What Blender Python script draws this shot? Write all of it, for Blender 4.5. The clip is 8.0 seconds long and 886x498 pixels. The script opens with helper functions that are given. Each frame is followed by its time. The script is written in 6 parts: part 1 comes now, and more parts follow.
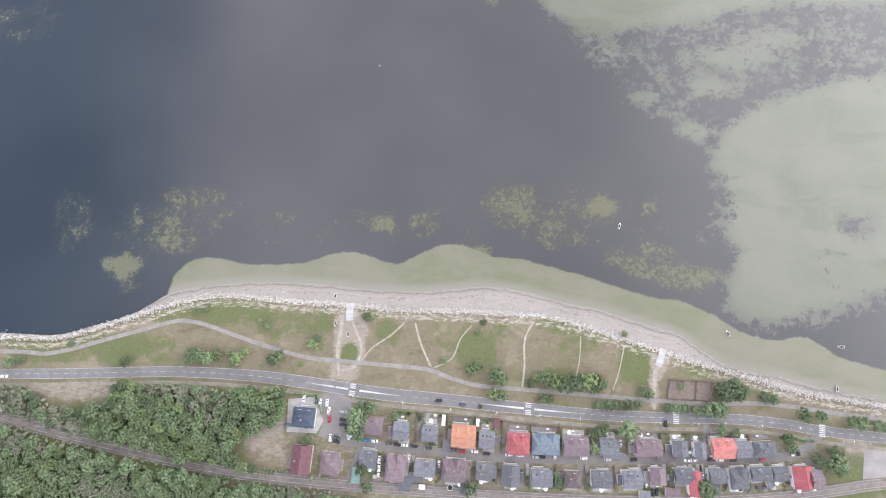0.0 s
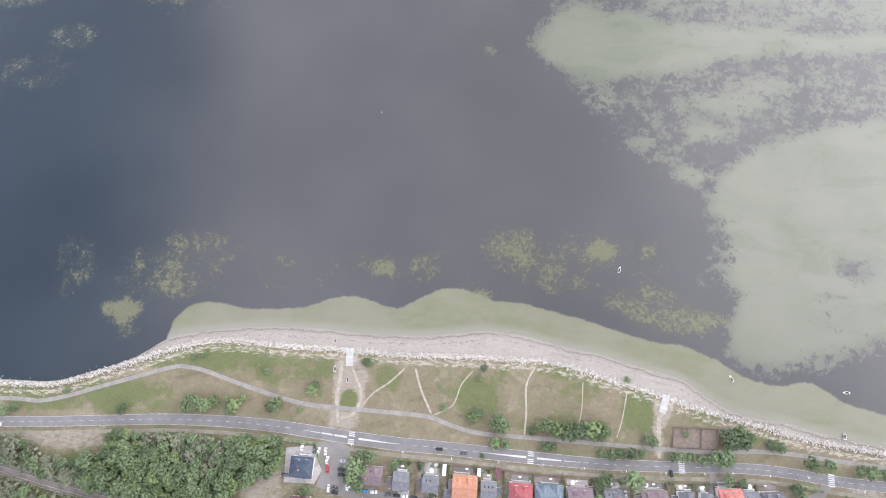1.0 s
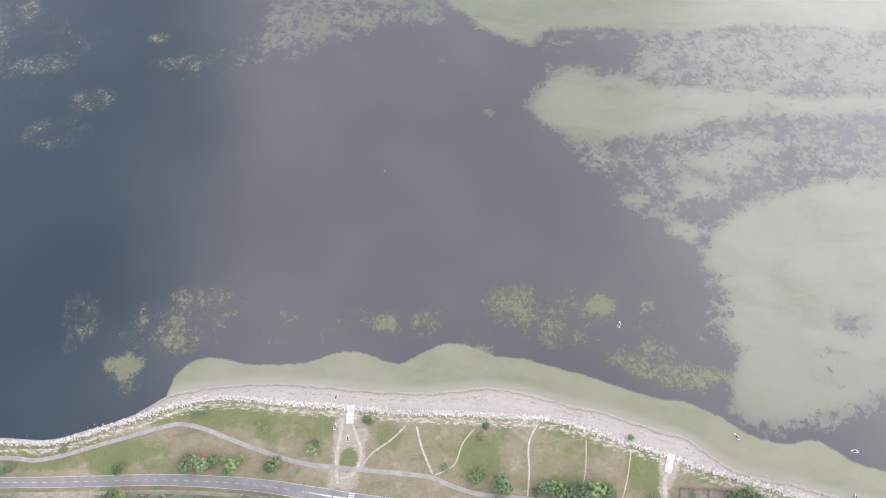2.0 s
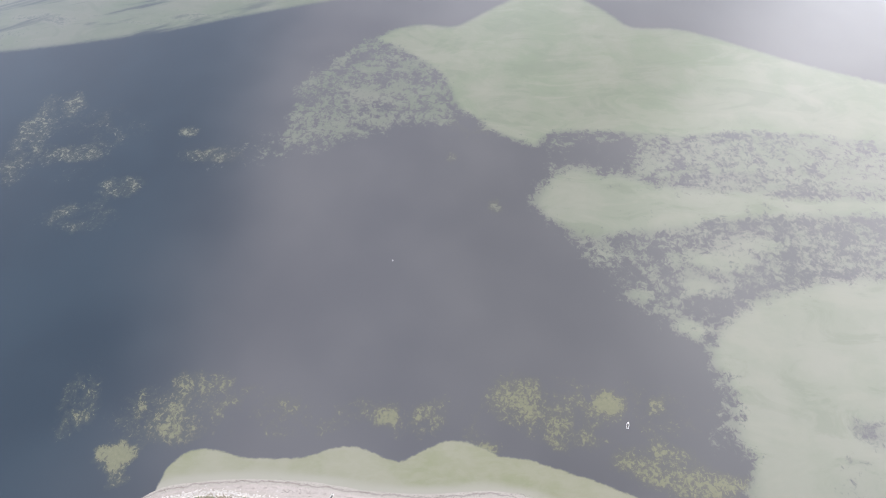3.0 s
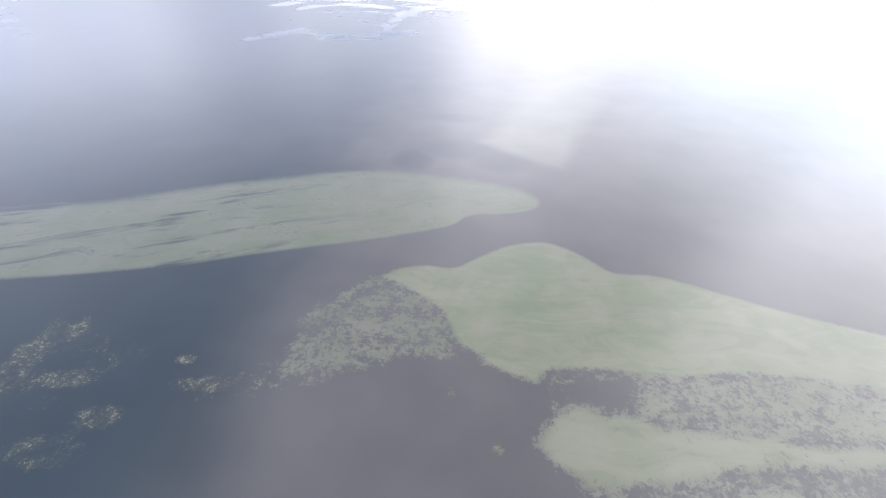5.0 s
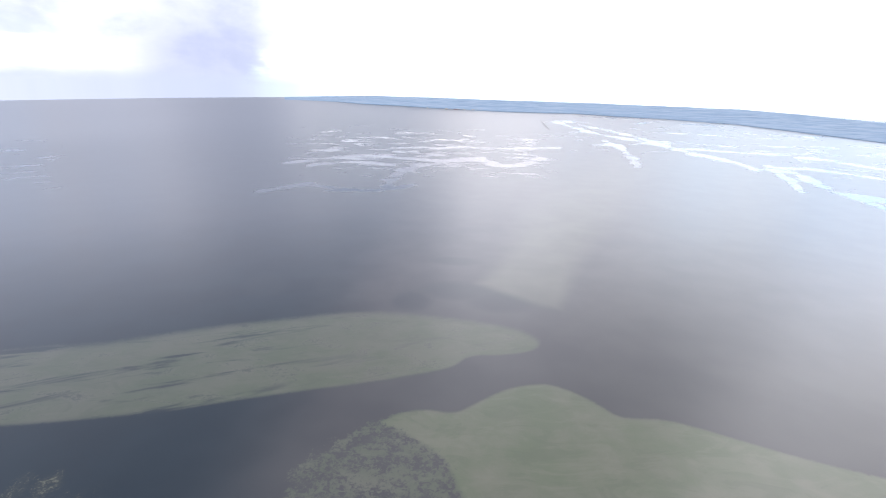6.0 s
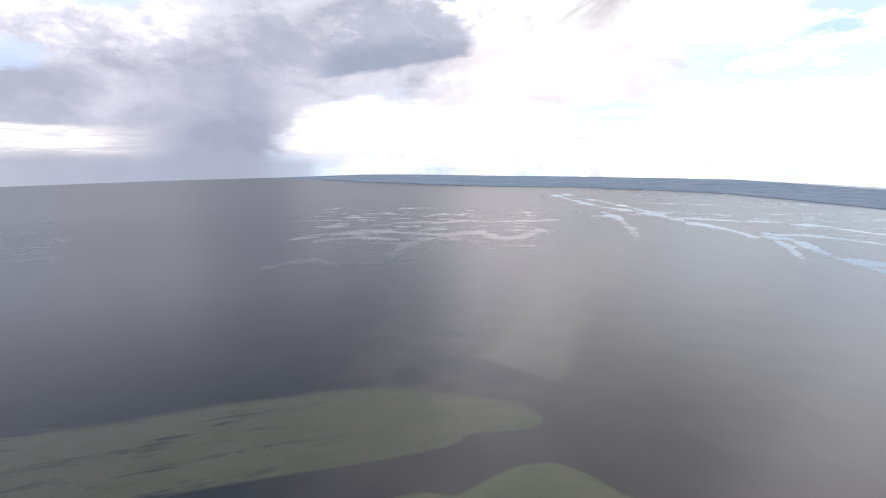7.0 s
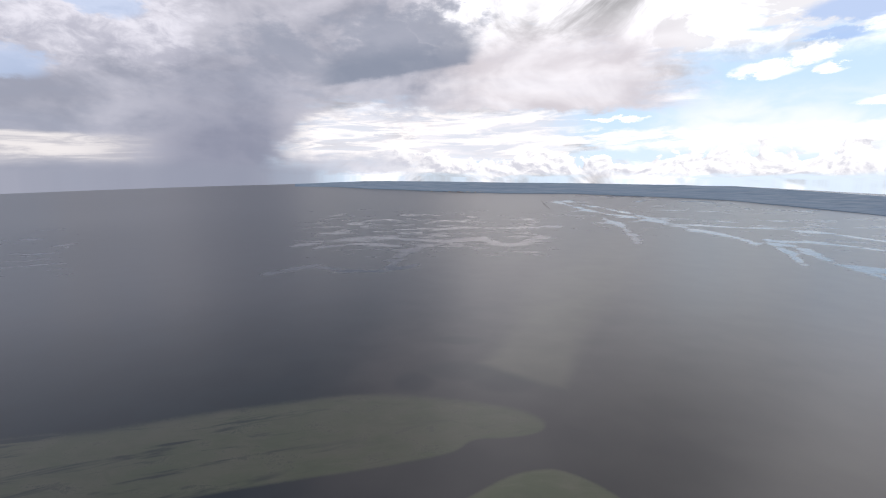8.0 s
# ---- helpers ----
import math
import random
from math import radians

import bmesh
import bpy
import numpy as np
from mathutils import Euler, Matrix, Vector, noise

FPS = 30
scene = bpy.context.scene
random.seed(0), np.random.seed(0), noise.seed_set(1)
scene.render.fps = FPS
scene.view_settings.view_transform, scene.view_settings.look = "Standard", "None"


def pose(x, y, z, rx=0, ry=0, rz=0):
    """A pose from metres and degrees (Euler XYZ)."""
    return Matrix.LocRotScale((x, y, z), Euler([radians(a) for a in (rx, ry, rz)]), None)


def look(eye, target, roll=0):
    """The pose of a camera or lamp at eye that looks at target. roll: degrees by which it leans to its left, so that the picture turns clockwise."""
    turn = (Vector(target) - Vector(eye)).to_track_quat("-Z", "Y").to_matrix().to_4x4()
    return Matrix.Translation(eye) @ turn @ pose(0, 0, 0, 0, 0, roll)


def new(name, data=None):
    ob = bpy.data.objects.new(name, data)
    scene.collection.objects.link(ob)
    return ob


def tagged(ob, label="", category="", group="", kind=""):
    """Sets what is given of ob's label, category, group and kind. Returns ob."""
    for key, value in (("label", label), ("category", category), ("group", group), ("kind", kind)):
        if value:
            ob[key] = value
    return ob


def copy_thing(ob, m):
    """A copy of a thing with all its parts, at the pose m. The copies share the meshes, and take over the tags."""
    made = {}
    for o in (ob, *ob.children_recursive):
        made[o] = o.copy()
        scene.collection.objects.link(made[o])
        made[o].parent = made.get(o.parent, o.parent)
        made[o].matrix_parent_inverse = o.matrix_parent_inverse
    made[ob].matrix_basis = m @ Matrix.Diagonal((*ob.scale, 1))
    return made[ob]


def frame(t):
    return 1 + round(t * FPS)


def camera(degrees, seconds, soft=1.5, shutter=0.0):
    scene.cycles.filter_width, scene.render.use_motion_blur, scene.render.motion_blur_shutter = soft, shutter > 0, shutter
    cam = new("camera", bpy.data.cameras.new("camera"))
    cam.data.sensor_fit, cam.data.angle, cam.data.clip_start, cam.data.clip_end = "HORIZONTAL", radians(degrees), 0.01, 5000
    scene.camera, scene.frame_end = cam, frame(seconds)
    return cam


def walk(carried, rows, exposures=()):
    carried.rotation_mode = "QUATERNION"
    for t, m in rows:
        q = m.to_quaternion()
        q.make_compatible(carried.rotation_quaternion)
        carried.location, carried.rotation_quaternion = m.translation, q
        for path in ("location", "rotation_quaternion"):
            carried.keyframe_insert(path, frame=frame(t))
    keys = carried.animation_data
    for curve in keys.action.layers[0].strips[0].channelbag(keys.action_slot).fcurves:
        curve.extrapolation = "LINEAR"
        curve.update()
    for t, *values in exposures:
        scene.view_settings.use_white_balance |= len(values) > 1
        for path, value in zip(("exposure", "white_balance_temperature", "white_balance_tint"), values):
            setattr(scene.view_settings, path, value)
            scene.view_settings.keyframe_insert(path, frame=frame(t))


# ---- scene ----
import functools

# camera: a drone that tilts up from the shore below it to the far horizon
cam = camera(85.35, 8.0, soft=1.1)
PATH = [
    (0, (4.82, -16.10, 307.40), (4.99, 3.62, 209.36), -0.12),
    (0.5, (4.91, -13.40, 307.68), (5.07, 5.91, 209.56), -0.08),
    (0.7, (4.60, -10.84, 307.91), (4.76, 8.23, 209.74), -0.08),
    (0.8, (4.77, -9.57, 308.37), (4.97, 11.49, 210.61), -0.12),
    (1, (4.52, -6.93, 310.53), (4.78, 18.72, 213.87), -0.07),
    (1.3, (4.34, -6.03, 313.16), (4.67, 23.96, 217.76), -0.04),
    (1.5, (3.69, -5.44, 314.81), (4.09, 26.41, 220.02), -0.08),
    (1.7, (4.63, -4.19, 315.93), (5.07, 28.67, 221.48), -0.34),
    (2.8, (4.12, 2.28, 324.46), (3.15, 47.82, 235.44), -0.37),
    (3, (4.78, 3.77, 325.82), (3.67, 53.20, 238.89), -0.44),
    (3.5, (3.20, 6.08, 326.79), (2.63, 59.21, 242.07), 0.13),
    (3.7, (2.16, 5.78, 327.64), (2.02, 61.23, 244.42), 0.70),
    (4, (0.13, 8.34, 327.91), (0.41, 70.60, 249.65), 1.30),
    (4.2, (-1.17, 11.47, 329.05), (-0.87, 79.35, 255.62), 1.39),
    (4.5, (-3.05, 11.47, 331.55), (-2.71, 85.98, 264.85), 1.89),
    (4.7, (-3.72, 12.76, 332.52), (-3.52, 90.27, 269.34), 2.06),
    (5.8, (-12.05, 6.68, 333.64), (-11.39, 100.21, 298.27), 2.31),
    (6, (-11.51, 5.88, 335.99), (-11.28, 101.12, 305.49), 1.90),
    (6.2, (-7.78, 4.82, 337.47), (-8.08, 102.29, 315.11), 1.40),
    (6.5, (-4.54, 2.25, 337.28), (-5.19, 100.56, 318.98), 0.85),
    (7, (-2.03, -1.12, 337.36), (-3.16, 97.61, 321.53), 0.62),
    (7.5, (-2.25, -3.37, 337.44), (-3.66, 95.50, 322.51), 0.61),
    (8, (-2.52, -4.57, 337.60), (-4.03, 94.36, 323.13), 0.61),
]
EXPOSURES = [(0, 1.95, 6200, 13), (1.7, 2.06, 6200, 13), (3.5, 2.16, 6200, 13), (4.7, 2.08, 6150, 13), (5.2, 1.80, 6150, 13), (5.8, 1.42, 6150, 13), (6.2, 1.04, 6200, 13), (6.6, 0.72, 6420, 13), (7.2, 0.32, 6450, 13), (8, -0.03, 6450, 13)]
walk(cam, [(t, look(eye, target, roll)) for t, eye, target, roll in PATH], EXPOSURES)


# ---- node helpers ----
class Nodes:
    """A small writer of node trees: sockets or numbers go in, sockets come out."""

    def __init__(self, tree):
        self.tree = tree
        tree.nodes.clear()

    def add(self, kind, ins=(), **props):
        n = self.tree.nodes.new(kind)
        for k, v in props.items():
            setattr(n, k, v)
        for k, v in (ins.items() if isinstance(ins, dict) else enumerate(ins)):
            if v is None:
                continue
            if isinstance(v, bpy.types.NodeSocket):
                self.tree.links.new(v, n.inputs[k])
            else:
                n.inputs[k].default_value = v
        return n

    def m(self, op, a, b=None, c=None, clamp=False):
        return self.add("ShaderNodeMath", (a, b, c), operation=op, use_clamp=clamp).outputs[0]

    def step(self, v, lo, hi):
        """Smooth step of v from lo to hi, 0 to 1 (lo above hi turns it round)."""
        return self.add("ShaderNodeMapRange", {0: v, 1: lo, 2: hi, 3: 0.0, 4: 1.0}, interpolation_type="SMOOTHSTEP", clamp=True).outputs[0]

    def mix(self, fac, a, b, blend="MIX"):
        n = self.tree.nodes.new("ShaderNodeMix")
        n.data_type, n.blend_type = "RGBA", blend
        for i, v in ((0, fac), (6, a), (7, b)):
            if isinstance(v, bpy.types.NodeSocket):
                self.tree.links.new(v, n.inputs[i])
            else:
                n.inputs[i].default_value = (*v, 1) if isinstance(v, tuple) and len(v) == 3 else v
        return n.outputs[2]

    def noise(self, vec, scale, detail=4, rough=0.55, distort=0.0):
        return self.add("ShaderNodeTexNoise", {"Vector": vec, "Scale": scale, "Detail": detail, "Roughness": rough, "Distortion": distort}).outputs[0]

    def scaled(self, vec, x, y, z):
        return self.add("ShaderNodeVectorMath", (vec, (x, y, z)), operation="MULTIPLY").outputs[0]

    def xyz(self, x, y, z):
        return self.add("ShaderNodeCombineXYZ", (x, y, z)).outputs[0]

    def attr(self, name):
        return self.add("ShaderNodeAttribute", attribute_name=name).outputs["Fac"]


# ---- world: a showery sky, heavy cloud and rain over the bay to the left, brighter to the right ----
SUN_AZ, SUN_EL = 63.0, 37.0
world = bpy.data.worlds.new("sky")
scene.world = world
world.use_nodes = True
W = Nodes(world.node_tree)
dirn = W.add("ShaderNodeTexCoord").outputs["Generated"]
sep = W.add("ShaderNodeSeparateXYZ", (dirn,))
az = W.m("MULTIPLY", W.m("ARCTAN2", sep.outputs[0], sep.outputs[1]), 57.2958)
el = W.m("MAXIMUM", W.m("MULTIPLY", W.m("ARCSINE", sep.outputs[2]), 57.2958), 0.2)
plane = W.xyz(W.m("DIVIDE", az, 10.0), W.m("DIVIDE", el, 5.0), 0.0)
sky = W.add("ShaderNodeTexSky", sky_type="NISHITA", sun_disc=False, sun_elevation=radians(SUN_EL), sun_rotation=radians(SUN_AZ),
            air_density=1.0, dust_density=0.4, ozone_density=1.0).outputs[0]
sky = W.mix(1.0, sky, (0.085, 0.085, 0.085), "MULTIPLY")
# wobble the coordinates so that cloud edges billow
big = W.noise(plane, 1.1, 5, 0.6)
fine = W.noise(plane, 4.5, 8, 0.62)
puff = W.noise(W.xyz(W.m("DIVIDE", az, 5.0), W.m("DIVIDE", el, 3.0), 3.0), 2.2, 8, 0.6, 0.4)
flat = W.noise(W.xyz(W.m("DIVIDE", az, 14.0), W.m("DIVIDE", el, 2.6), 7.0), 1.6, 7, 0.6, 0.3)
soft = W.noise(W.xyz(W.m("DIVIDE", az, 11.0), W.m("DIVIDE", el, 6.0), 2.0), 1.3, 4, 0.5, 0.4)
azw = W.m("ADD", az, W.m("MULTIPLY", W.m("SUBTRACT", big, 0.5), 26.0))
elw = W.m("ADD", W.m("ADD", el, W.m("MULTIPLY", W.m("SUBTRACT", fine, 0.5), 4.5)), W.m("MULTIPLY", W.m("SUBTRACT", big, 0.5), 6.0))
# a gentler wobble, for clouds with a place of their own
azs = W.m("ADD", az, W.m("MULTIPLY", W.m("SUBTRACT", fine, 0.5), 6.0))
els = W.m("ADD", el, W.m("MULTIPLY", W.m("SUBTRACT", fine, 0.5), 2.2))


def box(x, x0, x1, soft0, soft1=None):
    return W.m("MULTIPLY", W.step(x, x0 - soft0, x0 + soft0), W.step(x, x1 + (soft1 or soft0), x1 - (soft1 or soft0)))


def oval(a0, e0, ra, re, soft=0.5, x=None, y=None):
    """A cloud-shaped spot of the sky round an azimuth and an elevation, in degrees, with billowing edges."""
    u = W.m("DIVIDE", W.m("SUBTRACT", azw if x is None else x, a0), ra)
    v = W.m("DIVIDE", W.m("SUBTRACT", elw if y is None else y, e0), re)
    return W.step(W.m("ADD", W.m("MULTIPLY", u, u), W.m("MULTIPLY", v, v)), 1.0 + soft, 1.0 - soft)


def both(*masks):
    return functools.reduce(lambda p, q: W.m("MULTIPLY", p, q), masks)


def either(*masks):
    return functools.reduce(lambda p, q: W.m("MAXIMUM", p, q), masks)


def paint(mask, colour, amount=1.0):
    global col
    col = W.mix(W.m("MULTIPLY", mask, amount), col, colour)


haze = W.step(el, 9.0, 0.0)
col = W.mix(0.8, sky, (0.52, 0.69, 0.88))
paint(haze, (0.66, 0.77, 0.87), 0.55)
# high broken cloud over everything, brighter towards the sun
high = W.step(W.m("ADD", flat, W.m("MULTIPLY", W.step(el, 6.0, 22.0), 0.35)), 0.42, 0.66)
toward = W.m("POWER", W.m("MAXIMUM", W.add("ShaderNodeVectorMath", (dirn, (math.sin(radians(SUN_AZ)) * math.cos(radians(SUN_EL)), math.cos(radians(SUN_AZ)) * math.cos(radians(SUN_EL)), math.sin(radians(SUN_EL)))), operation="DOT_PRODUCT").outputs["Value"], 0.0), 5.0)
lumps = W.noise(W.scaled(dirn, 3.2, 3.2, 6.0), 1.6, 6, 0.6, 0.6)
bright = W.m("ADD", W.m("SUBTRACT", 0.80, W.m("MULTIPLY", W.step(el, 20.0, 55.0), 0.50)), W.m("MULTIPLY", toward, 0.16))
bright = W.m("MULTIPLY", bright, W.m("ADD", 0.42, W.m("MULTIPLY", W.step(lumps, 0.40, 0.60), 0.95)))
bright = W.m("MAXIMUM", bright, W.m("MULTIPLY", both(box(el, 12.0, 19.0, 1.5, 3.0), W.step(azs, 12.0, 22.0)), 0.74))
cloudlit = W.mix(1.0, (0.98, 0.98, 1.0), W.xyz(bright, bright, bright), "MULTIPLY")
blue = either(both(W.step(azs, 22.0, 29.0), box(els, 3.5, 12.4, 0.8, 1.6)), both(box(azs, 11.0, 30.0, 3.0), box(els, 4.5, 7.6, 0.6, 0.5)))
paint(both(high, W.m("SUBTRACT", 1.0, blue)), cloudlit)
# openings of blue higher up towards the sun
paint(either(oval(41.0, 15.0, 7.0, 1.1, 0.4, azs, els), oval(37.0, 13.0, 2.5, 0.5, 0.5, azs, els), oval(44.0, 17.4, 4.0, 1.2, 0.5, azs, els)), (0.34, 0.48, 0.74), 0.75)
# thin white in the lower blue, added to whiten the slicks that mirror it
paint(both(W.step(azs, 20.0, 28.0), box(els, 3.0, 8.0, 1.0, 2.0), W.step(soft, 0.25, 0.50)), (0.86, 0.87, 0.89), 0.75)
# small white clouds standing in the blue
paint(either(oval(31.8, 10.6, 2.5, 0.75, 0.7, azs, els), oval(35.2, 11.6, 1.7, 0.75, 0.7, azs, els), oval(36.6, 10.2, 1.2, 0.4, 0.7, azs, els), oval(42.5, 7.2, 3.0, 0.5, 0.5, azs, els), oval(18.0, 6.6, 3.0, 0.25, 0.6, azs, els)), (1.05, 1.04, 1.03), 0.95)
# the left of the sky is duller
dull = W.step(az, -12.0, -58.0)
paint(dull, (0.20, 0.26, 0.37), 0.72)
paint(both(W.step(az, -10.0, -26.0), W.step(el, 18.0, 27.0), W.step(el, 75.0, 45.0)), W.mix(W.step(lumps, 0.35, 0.65), (0.17, 0.18, 0.215), (0.34, 0.34, 0.37)), 0.8)
# a pale cloud patch out of view over mid-bay, added to brighten the water
paint(both(box(az, -14.0, 19.0, 6.0, 8.0), box(el, 19.3, 38.0, 1.2, 8.0)), W.mix(W.step(lumps, 0.35, 0.65), (0.68, 0.675, 0.73), (1.12, 1.11, 1.16)), 0.9)
# a thin grey veil beside the shower, and long pale banks above the horizon
veil = both(box(azs, -6.0, 24.0, 4.0, 5.0), box(els, 7.6, 16.0, 0.5, 3.0))
paint(veil, W.mix(W.step(W.m("ADD", soft, W.m("MULTIPLY", W.step(el, 11.0, 18.0), 0.18)), 0.34, 0.74), (0.56, 0.53, 0.555), (0.80, 0.78, 0.80)), 0.96)
reach = both(box(W.m("ADD", els, W.m("MULTIPLY", W.m("SUBTRACT", flat, 0.5), 1.5)), 2.0, 7.5, 1.0, 0.5), box(azs, -19.0, 13.0, 3.0, 4.0))
paint(reach, (0.66, 0.65, 0.68), 0.75)
wisps = W.noise(W.xyz(W.m("DIVIDE", az, 9.0), W.m("DIVIDE", W.m("SUBTRACT", el, W.m("MULTIPLY", az, 0.03)), 1.1), 9.0), 1.3, 7, 0.6, 0.5)
paint(both(reach, W.step(wisps, 0.44, 0.58)), (0.92, 0.885, 0.855), 0.95)
paint(both(box(els, 3.6, 5.4, 0.6, 0.4), W.step(azs, 8.0, 16.0), W.step(wisps, 0.40, 0.52)), (0.90, 0.885, 0.88), 0.95)


# cumulus standing along the horizon, heaped and shaded from the sun's side
def heap(da, de):
    return W.noise(W.xyz(W.m("DIVIDE", W.m("ADD", az, da), 3.6), W.m("DIVIDE", W.m("ADD", el, de), 2.7), 3.0), 1.35, 9, 0.60, 0.35)


here, beyond = heap(0.0, 0.0), heap(0.30, 0.40)
ridge = W.noise(W.xyz(W.m("DIVIDE", az, 7.0), 0.0, 5.0), 1.3, 3, 0.5)
tops = W.m("ADD", W.m("ADD", -0.4, W.m("MULTIPLY", ridge, 6.4)), W.m("MULTIPLY", W.step(az, 20.0, 27.0), 1.1))
cum = W.step(W.m("ADD", W.m("SUBTRACT", here, 0.5), W.m("MULTIPLY", W.m("SUBTRACT", tops, el), 0.13)), 0.0, 0.035)
cum = both(cum, W.step(W.m("ADD", el, W.m("MULTIPLY", W.m("SUBTRACT", flat, 0.5), 1.8)), 0.45, 1.1), W.step(azs, -11.0, -5.0))
lit = W.m("ADD", W.m("MULTIPLY", W.m("SUBTRACT", here, beyond), 4.2), W.m("MULTIPLY", W.m("SUBTRACT", el, 2.2), 0.12))
cumcol = W.mix(W.step(lit, -0.70, 0.30), (0.55, 0.555, 0.605), (0.93, 0.92, 0.905))
paint(cum, cumcol, 0.96)
paint(both(box(els, 0.5, 2.6, 0.5, 0.8), box(azs, -19.0, -4.0, 3.0, 3.0)), (0.52, 0.53, 0.59), 0.75)
# the shower cloud: a broad soft grey body
mass = both(W.step(W.m("ADD", azs, W.m("MULTIPLY", W.m("SUBTRACT", big, 0.5), 8.0)), 4.0, -6.0), W.step(W.m("SUBTRACT", elw, W.m("MULTIPLY", W.step(az, -14.0, -25.0), -9.0)), 5.5, 9.5))
massval = W.step(W.m("ADD", soft, W.m("MULTIPLY", W.m("SUBTRACT", fine, 0.5), 0.25)), 0.30, 0.72)
paint(mass, W.mix(massval, (0.275, 0.29, 0.35), (0.48, 0.48, 0.535)), 0.95)
# sunlit heads and a little blue in its far end
heads = both(W.step(azw, -25.0, -31.0), box(elw, 10.5, 18.0, 1.6, 3.0))
headlit = W.step(W.m("ADD", W.m("MULTIPLY", W.m("SUBTRACT", puff, 0.5), 1.6), W.m("MULTIPLY", W.m("SUBTRACT", el, 12.0), 0.05)), -0.25, 0.40)
paint(heads, W.mix(headlit, (0.43, 0.435, 0.50), (0.72, 0.715, 0.77)), 0.9)
paint(either(oval(-43.0, 9.6, 4.0, 1.4, 0.6, azs, els), oval(-34.5, 15.6, 3.0, 1.2, 0.6, azs, els), oval(-43.0, 15.2, 3.5, 0.8, 0.6, azs, els)), (0.42, 0.52, 0.70), 0.7)
# its dark belly, with a clear lower edge that rises to the right
under = W.m("SUBTRACT", W.m("ADD", el, W.m("MULTIPLY", W.m("SUBTRACT", fine, 0.5), 1.1)), W.m("ADD", 12.55, W.m("MULTIPLY", az, 0.17)))
belly = both(box(W.m("ADD", az, W.m("MULTIPLY", W.m("SUBTRACT", big, 0.5), 5.0)), -15.0, 2.6, 2.5, 1.2), W.step(under, -0.35, 0.25), W.step(under, 4.2, 1.2))
lobes = either(oval(-18.5, 13.4, 5.0, 2.6, 0.8), oval(-7.5, 15.0, 3.6, 3.6, 0.8), oval(-2.0, 16.6, 4.0, 2.0, 0.8))
paint(lobes, (0.27, 0.295, 0.36), 0.75)
paint(belly, (0.205, 0.235, 0.30), 0.85)
# a brighter gap under the cloud at its far end, below a thin dark shelf
shelf = W.m("ADD", el, W.m("MULTIPLY", W.m("SUBTRACT", flat, 0.5), 2.2))
paint(both(W.step(azs, -30.0, -36.0), box(shelf, 1.2, 3.9, 0.7, 0.35)), W.mix(W.step(wisps, 0.40, 0.62), (0.50, 0.49, 0.51), (0.80, 0.765, 0.735)), 0.8)
paint(both(W.step(azs, -31.0, -38.0), box(shelf, 4.3, 4.9, 0.35, 0.5)), (0.30, 0.325, 0.40), 0.55)
# rain falling to the water
azr = W.m("ADD", W.m("ADD", az, W.m("MULTIPLY", W.m("SUBTRACT", W.noise(W.xyz(W.m("DIVIDE", az, 6.0), W.m("DIVIDE", el, 40.0), 0.0), 1.0, 4), 0.5), 5.0)), W.m("MULTIPLY", el, -0.25))
rain = both(box(azr, -34.0, -19.5, 7.0, 4.5), W.step(W.m("ADD", el, W.m("MULTIPLY", big, 5.0)), 19.0, 5.0))
paint(rain, (0.205, 0.22, 0.29), 0.78)
paint(both(box(azr, -46.0, -14.0, 4.0, 3.5), W.step(el, 2.2, 0.4)), (0.25, 0.27, 0.335), 0.75)
# the lower sky is the brighter part
glow = W.m("ADD", 1.0, W.m("MULTIPLY", W.step(el, 30.0, 16.0), 0.26))
col = W.mix(1.0, col, W.xyz(glow, glow, glow), "MULTIPLY")
W.add("ShaderNodeOutputWorld", (W.add("ShaderNodeBackground", (col, 1.0)).outputs[0],))

sun = new("sun", bpy.data.lights.new("sun", "SUN"))
sun.data.energy, sun.data.angle, sun.data.color = 0.45, radians(50), (1.0, 0.95, 0.88)
sun.matrix_world = look((math.sin(radians(SUN_AZ)) * 400, math.cos(radians(SUN_AZ)) * 400, 400 * math.tan(radians(SUN_EL))), (0, 0, 0))

# ---- materials ----
def material(name, rough=0.8, metal=0.0, spec=0.4):
    mat = bpy.data.materials.new(name)
    mat.use_nodes = True
    n = Nodes(mat.node_tree)
    bsdf = n.add("ShaderNodeBsdfPrincipled", {"Roughness": rough, "Metallic": metal, "Specular IOR Level": spec})
    n.add("ShaderNodeOutputMaterial", (bsdf.outputs[0],))
    return mat, n, bsdf


def surface(name, dark, light, scale=1.0, fine=8.0, rough=0.8, metal=0.0, bump=0.0, vary=0.12, spec=0.4):
    """Two colours mixed by grain at two sizes (per metre), a shade apart from object to object."""
    mat, n, bsdf = material(name, rough, metal, spec)
    co = n.add("ShaderNodeTexCoord").outputs["Object"]
    info = n.add("ShaderNodeObjectInfo")
    co = n.add("ShaderNodeVectorMath", (co, n.scaled(info.outputs["Location"], 1, 1, 1)), operation="ADD").outputs[0]
    a = n.noise(co, scale, 5, 0.6)
    b = n.noise(co, fine, 4, 0.6)
    fac = n.step(n.m("ADD", n.m("MULTIPLY", a, 0.6), n.m("MULTIPLY", b, 0.4)), 0.36, 0.64)
    c = n.mix(fac, dark, light)
    c = n.mix(1.0, c, n.xyz(*[n.m("ADD", 1.0 - vary, n.m("MULTIPLY", info.outputs["Random"], 2 * vary))] * 3), "MULTIPLY")
    n.tree.links.new(c, bsdf.inputs["Base Color"])
    if bump:
        bn = n.add("ShaderNodeBump", {"Strength": bump, "Distance": 0.1, "Height": b})
        n.tree.links.new(bn.outputs[0], bsdf.inputs["Normal"])
    return mat


